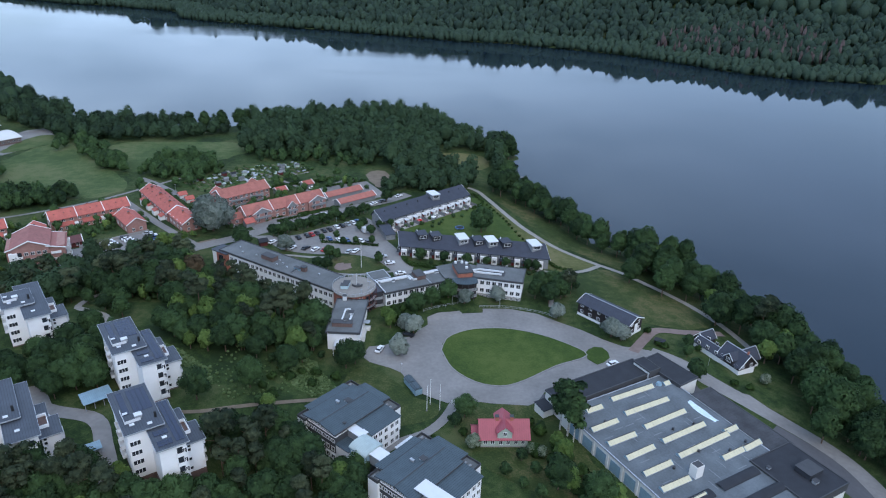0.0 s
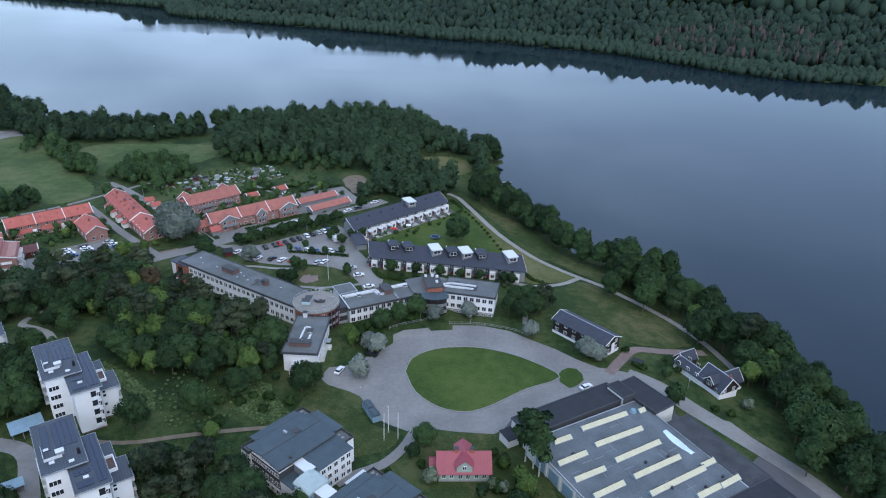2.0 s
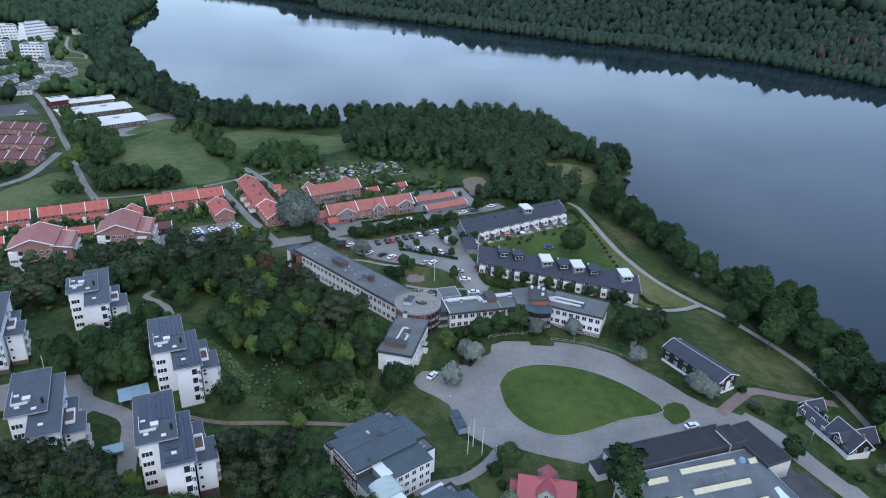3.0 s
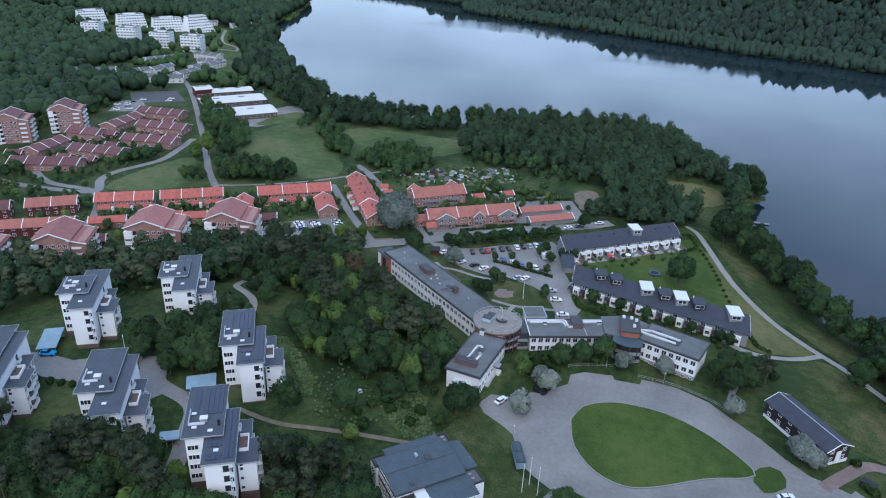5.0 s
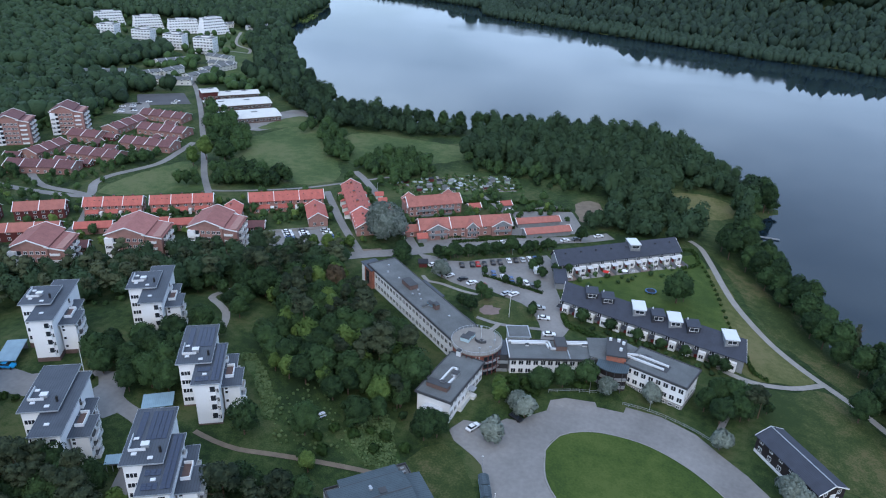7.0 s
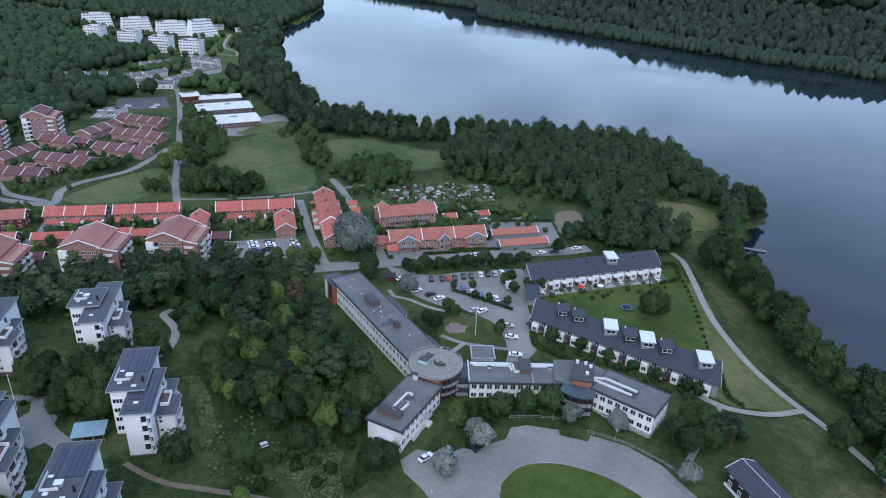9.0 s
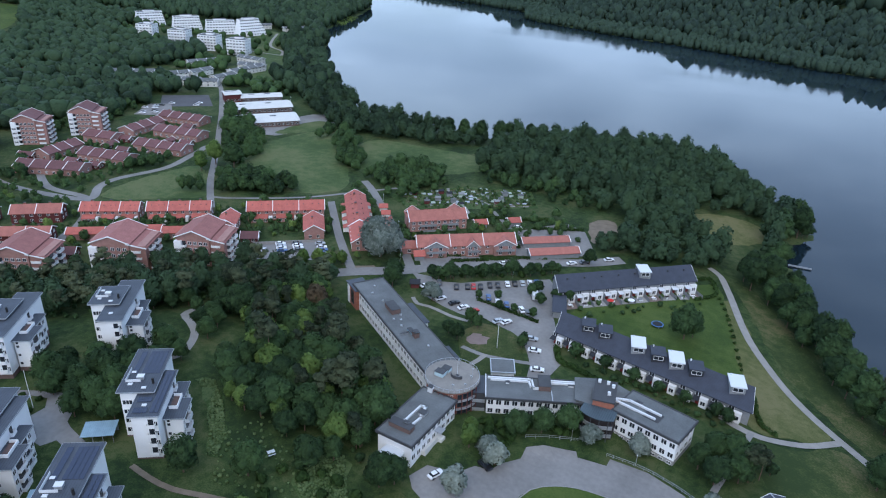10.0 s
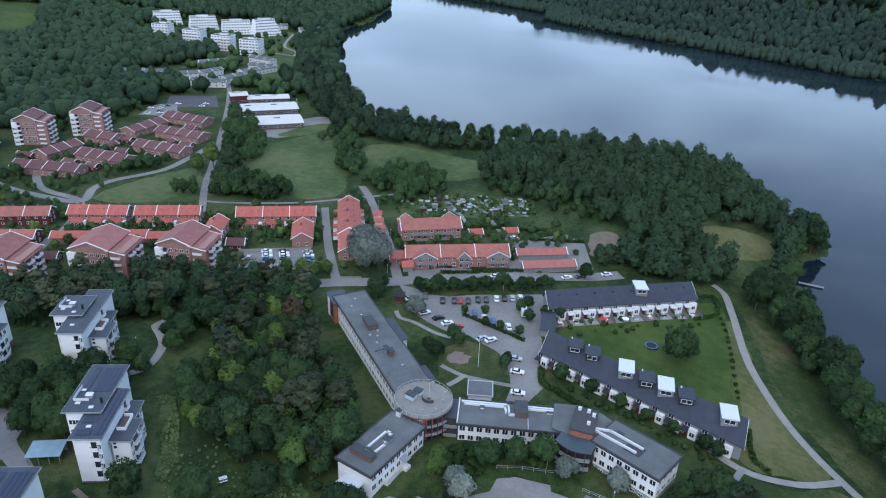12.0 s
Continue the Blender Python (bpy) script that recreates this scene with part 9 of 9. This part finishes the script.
wood("woodland", [(-305.5, 396), (-300, 402), (-309, 401), (-296, 396), (-303, 408), (-313, 408), (-291, 400), (-297, 411), (-318, 415), (-327, 424)], MID, M_LEAF, "tall dark trees beside the school", 1.15, 1.5)
for poly in FIELDS:
    wood("woodland", grid_spots(poly, 6.5), MID, M_LEAF, "clump of dark broadleaf trees beside the meadow", 0.55, 1.0)
wood("woodland", grid_spots([(-128, 424), (-86, 420), (-60, 416), (-42, 402), (-52, 396), (-80, 402), (-116, 408)], 6.0), MID, M_LEAF, "broadleaf trees behind the allotments", 0.5, 0.9)
wood("woodland", grid_spots([(-20, 350), (-32, 352), (-34, 362), (-24, 372), (-10, 366), (8, 360)], 6.0), MID, M_LEAF_HAZED, "broadleaf trees behind the terraced houses", 0.8, 1.1)
WEST = [(-350, 408), (-392, 372), (-420, 300), (-560, 250), (-900, 260), (-1250, 420), (-1250, 620), (-900, 640), (-780, 660), (-720, 690), (-690, 640), (-712, 618), (-672, 590), (-600, 578), (-520, 575), (-510, 560), (-505, 500), (-515, 478), (-505, 440), (-455, 470), (-425, 460), (-400, 462), (-418, 440), (-420, 420)]
footprint(-380, 402, 45, 40, 34, 0)
footprint(-388, 437, 40, 44, 38, 0)
west = grid_spots(WEST, 8.8, 3.0)
LOW_FAR = templates(8, 170, 5.8, 12.0, 30, 1.0, 1, taper=0.05)
wood("woodland", [q for q in west if q[0] > -540], LOW, M_LEAF_HAZED, "wide dark wood beyond the village", 0.8, 1.25)
wood("woodland", [q for q in west if q[0] <= -540], LOW_FAR, M_LEAF_HAZED, "wide dark wood stretching away beyond the village", 0.8, 1.25)
wood("woodland", grid_spots([(-730, 690), (-900, 660), (-1250, 640), (-1300, 1150), (-900, 1150), (-760, 780), (-650, 760)], 10.5, 3.0, False), FAR, M_LEAF_HAZED, "wide dark wood behind the white blocks", 0.9, 1.2)
wood("woodland", grid_spots([(-405, 300), (-420, 180), (-330, 170), (-290, 190), (-300, 215), (-340, 255)], 8.0), LOW, M_LEAF_HAZED, "wood west of the village")
for poly in ([(-440, 490), (-400, 486), (-385, 500), (-400, 520), (-424, 520)], [(-500, 560), (-470, 555), (-440, 530), (-452, 520), (-490, 510)], [(-395, 500), (-360, 486), (-340, 492), (-340, 500), (-385, 520)]):
    wood("woodland", grid_spots(poly, 7.0), LOW, M_LEAF, "trees among the pale row houses", 0.5, 0.85)
# the far shore
far_spots = []
for gap, d0, d1 in ((6.0, -4, 40), (9.5, 40, 240), (19, 240, 900)):
    gx_, gy_ = np.meshgrid(np.arange(-1150, 1300, gap), np.arange(640, 2000, gap))
    p = np.stack([gx_.ravel(), gy_.ravel()], -1) + rng.uniform(-0.48, 0.48, (gx_.size, 2)) * gap
    d = inland(FAR_LAND, p[:, 0], p[:, 1])
    p = p[(d > d0) & (d <= d1) & (p[:, 1] < 1650 - 0.2 * np.abs(p[:, 0])) & (p[:, 0] < 420 + 0.72 * (p[:, 1] - 700))]
    far_spots.append([tuple(q) for q in p])
near_band, mid_band, far_band = far_spots
wood("woodland", near_band, FAR_SHORE, M_FOREST_HAZED, "dark mixed forest rising from the far shore", 0.7, 1.15)
conifers = [q for i, q in enumerate(mid_band) if i % 4 == 0]
wood("woodland", [q for i, q in enumerate(mid_band) if i % 4], FAR, M_FOREST_HAZED, "dark mixed forest on the far hillside", 0.85, 1.35)
wood("woodland", conifers, FAR_CONE, M_SPRUCE_HAZED, "dark spruces in the far hillside forest", 0.75, 1.05)
wood("woodland", far_band, FAR, M_FOREST_HAZED, "dark forest on the far ridge", 1.8, 2.6)
wood("woodland", [(x, y) for x, y in scatter([(250, 880), (330, 815), (420, 790), (480, 850), (420, 950), (300, 960)], 110, 7, 0)], FAR_CONE, M_DEAD, "bare grey-brown dead spruces on the far hillside", 0.9, 1.15)
# hedges, allotment beds, weeds
def hedge(pts, w, h, label):
    line = bend(pts, 0.8)
    r = np.random.default_rng(len(pts) + int(abs(pts[0][0]) * 10))
    k = max(40, int(len(line) * w * h * 26))
    i = r.integers(0, len(line), k)
    o = np.stack([r.uniform(-w / 2, w / 2, k), r.uniform(-w / 2, w / 2, k), r.uniform(0.1, 1.0, k) * h], -1)
    p = np.column_stack([line[i], ground(line[i][:, 0], line[i][:, 1])]) + o
    nrm = np.column_stack([o[:, 0], o[:, 1], np.full(k, 0.7)])
    v, q, _ = cards(p, nrm, 0.32, r)
    tagged(new("hedge", array_mesh("hedge", v, None, q, [M_HEDGE])), label, "hedge", "hedges")


hedge([(-17, 271), (-13.5, 264.5), (-8, 263.2), (0, 261), (8, 259)], 2.0, 1.4, "clipped green hedge between car park and terrace")
hedge([(-54.5, 285.2), (-47.9, 284.9), (-39.9, 283.9), (-29.7, 282.8)], 1.6, 1.0, "low clipped hedge dividing the car park")
hedge([(-16, 214), (-12, 216.5), (-9.5, 219.5), (-10.5, 224)], 2.2, 1.2, "clipped hedge beside the turning circle")
hedge([(44.0, 281), (45.9, 273), (48.2, 267.5), (52, 265.4)], 1.4, 1.2, "hedge curving round the end of the terrace")
hedge([(-70, 318), (-58, 327), (-48, 334)], 2.0, 1.0, "clipped hedge in front of the brick house")
hedge([(-79.5, 309), (-68, 318)], 2.0, 1.0, "clipped hedge in front of the brick house")
hedge([(-86, 309.5), (-83, 313.5), (-80, 315.5)], 2.2, 1.0, "clipped hedge in front of the brick house")
hedge([(-70, 317.5), (-66, 320.5), (-63, 322.5)], 2.2, 1.0, "clipped hedge in front of the brick house")
hedge([(10.5, 352), (15.5, 357), (20, 345), (14.5, 333.5)], 1.2, 1.3, "clipped hedge round a small corner garden")
hedge([(-66, 361), (-46, 372)], 1.6, 1.2, "hedge beside the garage yard")
hedge([(-95, 357), (-86, 363), (-74, 369), (-64, 375)], 1.8, 1.5, "clipped hedge along the allotments")
hedge([(-79, 351), (-70, 344), (-62, 337)], 1.6, 1.3, "clipped hedge beside the garden path")
for poly, n in (([(-150, 362), (-121, 396), (-89, 410), (-75, 388), (-93, 372), (-128, 350)], 90), ([(-160, 270), (-170, 285), (-195, 300), (-205, 290), (-170, 262)], 110), ([(-245, 255), (-215, 285), (-200, 272), (-230, 240)], 120), ([(-100, 300), (-108, 312), (-96, 318), (-90, 308)], 14),
                ([(-330, 300), (-300, 330), (-290, 320), (-320, 285)], 60), ([(-26, 300), (14, 338), (18, 330), (-18, 292)], 22), ([(-9, 266), (44, 258), (44, 263), (-5, 270)], 20), ([(-360, 300), (-350, 350), (-365, 390), (-330, 400), (-300, 360), (-300, 330), (-330, 290)], 140), ([(-275, 205), (-240, 250), (-225, 236), (-262, 195)], 60), ([(-115, 300), (-128, 325), (-108, 345), (-96, 300)], 50), ([(-150, 300), (-180, 325), (-190, 310), (-158, 288)], 50)):
    sp = scatter(poly, n, 2.2, 0.3, 0.3)
    wood("garden_shrubs", sp, BUSHY, M_LEAF, "garden shrubs and small fruit trees", 0.35, 0.8)
# allotment garden beds, sheds and paths
beds = scatter([(-146, 364), (-121, 393), (-91, 406), (-78, 388), (-95, 376), (-128, 354)], 110, 3.5, 0.3, 0.3)
bed_me = box_mesh("bed", (-2.0, 2.0, -0.8, 0.8, -0.3, 0.25), [M_DIRT])
bed_green = []
for k in range(2):
    r = np.random.default_rng(400 + k)
    pts = np.column_stack([r.uniform(-1.8, 1.8, 70), r.uniform(-0.7, 0.7, 70), r.uniform(0.25, 0.7, 70)])
    v, q, _ = cards(pts, np.tile((0.0, 0.0, 1.0), (70, 1)), 0.3, r)
    bed_green.append(array_mesh("foliage", v, None, q, [(M_LEAF_LIGHT, M_WEED)[k]]))
for i, (x, y) in enumerate(beds):
    if i % 7 == 0:
        sh = thing("garden_shed", pose(x, y, gz(x, y), 0, 0, 40), "tiny wooden allotment shed", "shed", "allotment sheds")
        bm = bmesh.new()
        gable_body(bm, 2.6, 2.0, -0.4, 1.9, 2.4)
        part("wall", bm, (M_GREYWOOD, M_REDWOOD, M_GREENWOOD)[(i // 7) % 3], sh)
        bm = bmesh.new()
        gable_roof(bm, 2.6, 2.0, 1.9, 2.5, 0.2, 0.08)
        part("roof", bm, (M_FELT, M_ROOF_DARK, M_GREYWOOD, M_FELT)[(i // 7) % 4], sh)
    else:
        b = thing("garden_bed", pose(x, y, gz(x, y), 0, 0, 40 + 90 * (i % 2)), "allotment bed of dark soil with plants", "garden bed", "allotment beds")
        share("soil", bed_me, b, Matrix())
        share("foliage", bed_green[i % 2], b, Matrix())
frames = scatter([(-146, 364), (-121, 393), (-91, 406), (-78, 388), (-95, 376), (-128, 354)], 60, 2.6, 0.3, 0.3)
for i, (x, y) in enumerate(frames):
    cf = thing("cold_frame", pose(x, y, gz(x, y), 0, 0, 40 + 90 * (i % 2)), "weathered cold frame on an allotment", "cold frame", "allotment cold frames")
    bm = bmesh.new()
    prism(bm, [(-0.7, -0.2), (0.7, -0.2), (0.7, 0.75), (-0.7, 0.45)], -1.1, 1.1)
    part("box", bm, (M_GREYWOOD, M_DIRT, M_GREYWOOD, M_GREENWOOD)[i % 4], cf)
    bm = bmesh.new()
    prism(bm, [(-0.75, 0.46), (0.75, 0.77), (0.75, 0.82), (-0.75, 0.51)], -1.15, 1.15)
    part("lid", bm, (M_METAL, M_GREYWOOD, M_GREENWOOD, M_FELT)[i % 4], cf)
# undergrowth of the hill and round the towers
sp = scatter(HILL, 150, 2.6, 0.3, 1.0) + scatter([(-97, 112), (-60, 112), (-22, 122), (-14, 130), (-24, 146), (-40, 140), (-62, 126), (-84, 130)], 110, 2.4, 0.3, 1.0) + scatter([(-190, 180), (-160, 186), (-128, 228), (-101, 258), (-142, 256), (-193, 219)], 110, 3.0, 0.3, 1.0)
wood("undergrowth", sp, BUSHY, M_LEAF, "low bushes and undergrowth on the hill", 0.25, 0.8)
# white-flowering weeds of the clearing and reeds of the shore
sp = scatter(WEEDS[0], 420, 0.55, 0.5, 0.8) + scatter(WEEDS[1], 420, 0.5, 0.1, 0.6) + scatter([(-60, 162), (-72, 172), (-66, 190), (-50, 186), (-44, 170)], 90, 1.4, 0.5, 0.8)
WEED = templates(4, 240, 1.0, 1.5, 34, 0.2, 1, base=0.0)
wood("weeds", sp, WEED, M_WEED, "pale flowering weeds in the clearing", 0.3, 0.7)
sp = [(x, y) for x, y in scatter([(88, 300), (104, 292), (108, 297), (92, 306)], 40, 1.2, 0)]
wood("reeds", sp, WEED, M_LEAF_LIGHT, "light green reeds at the water's edge", 0.8, 1.4)
sp = scatter([(-575, 830), (-560, 850), (-586, 915), (-596, 905)], 60, 3.0, 0)
wood("reeds", sp, BUSHY, M_LEAF_LIGHT, "light green reeds on the spit", 0.6, 1.0)
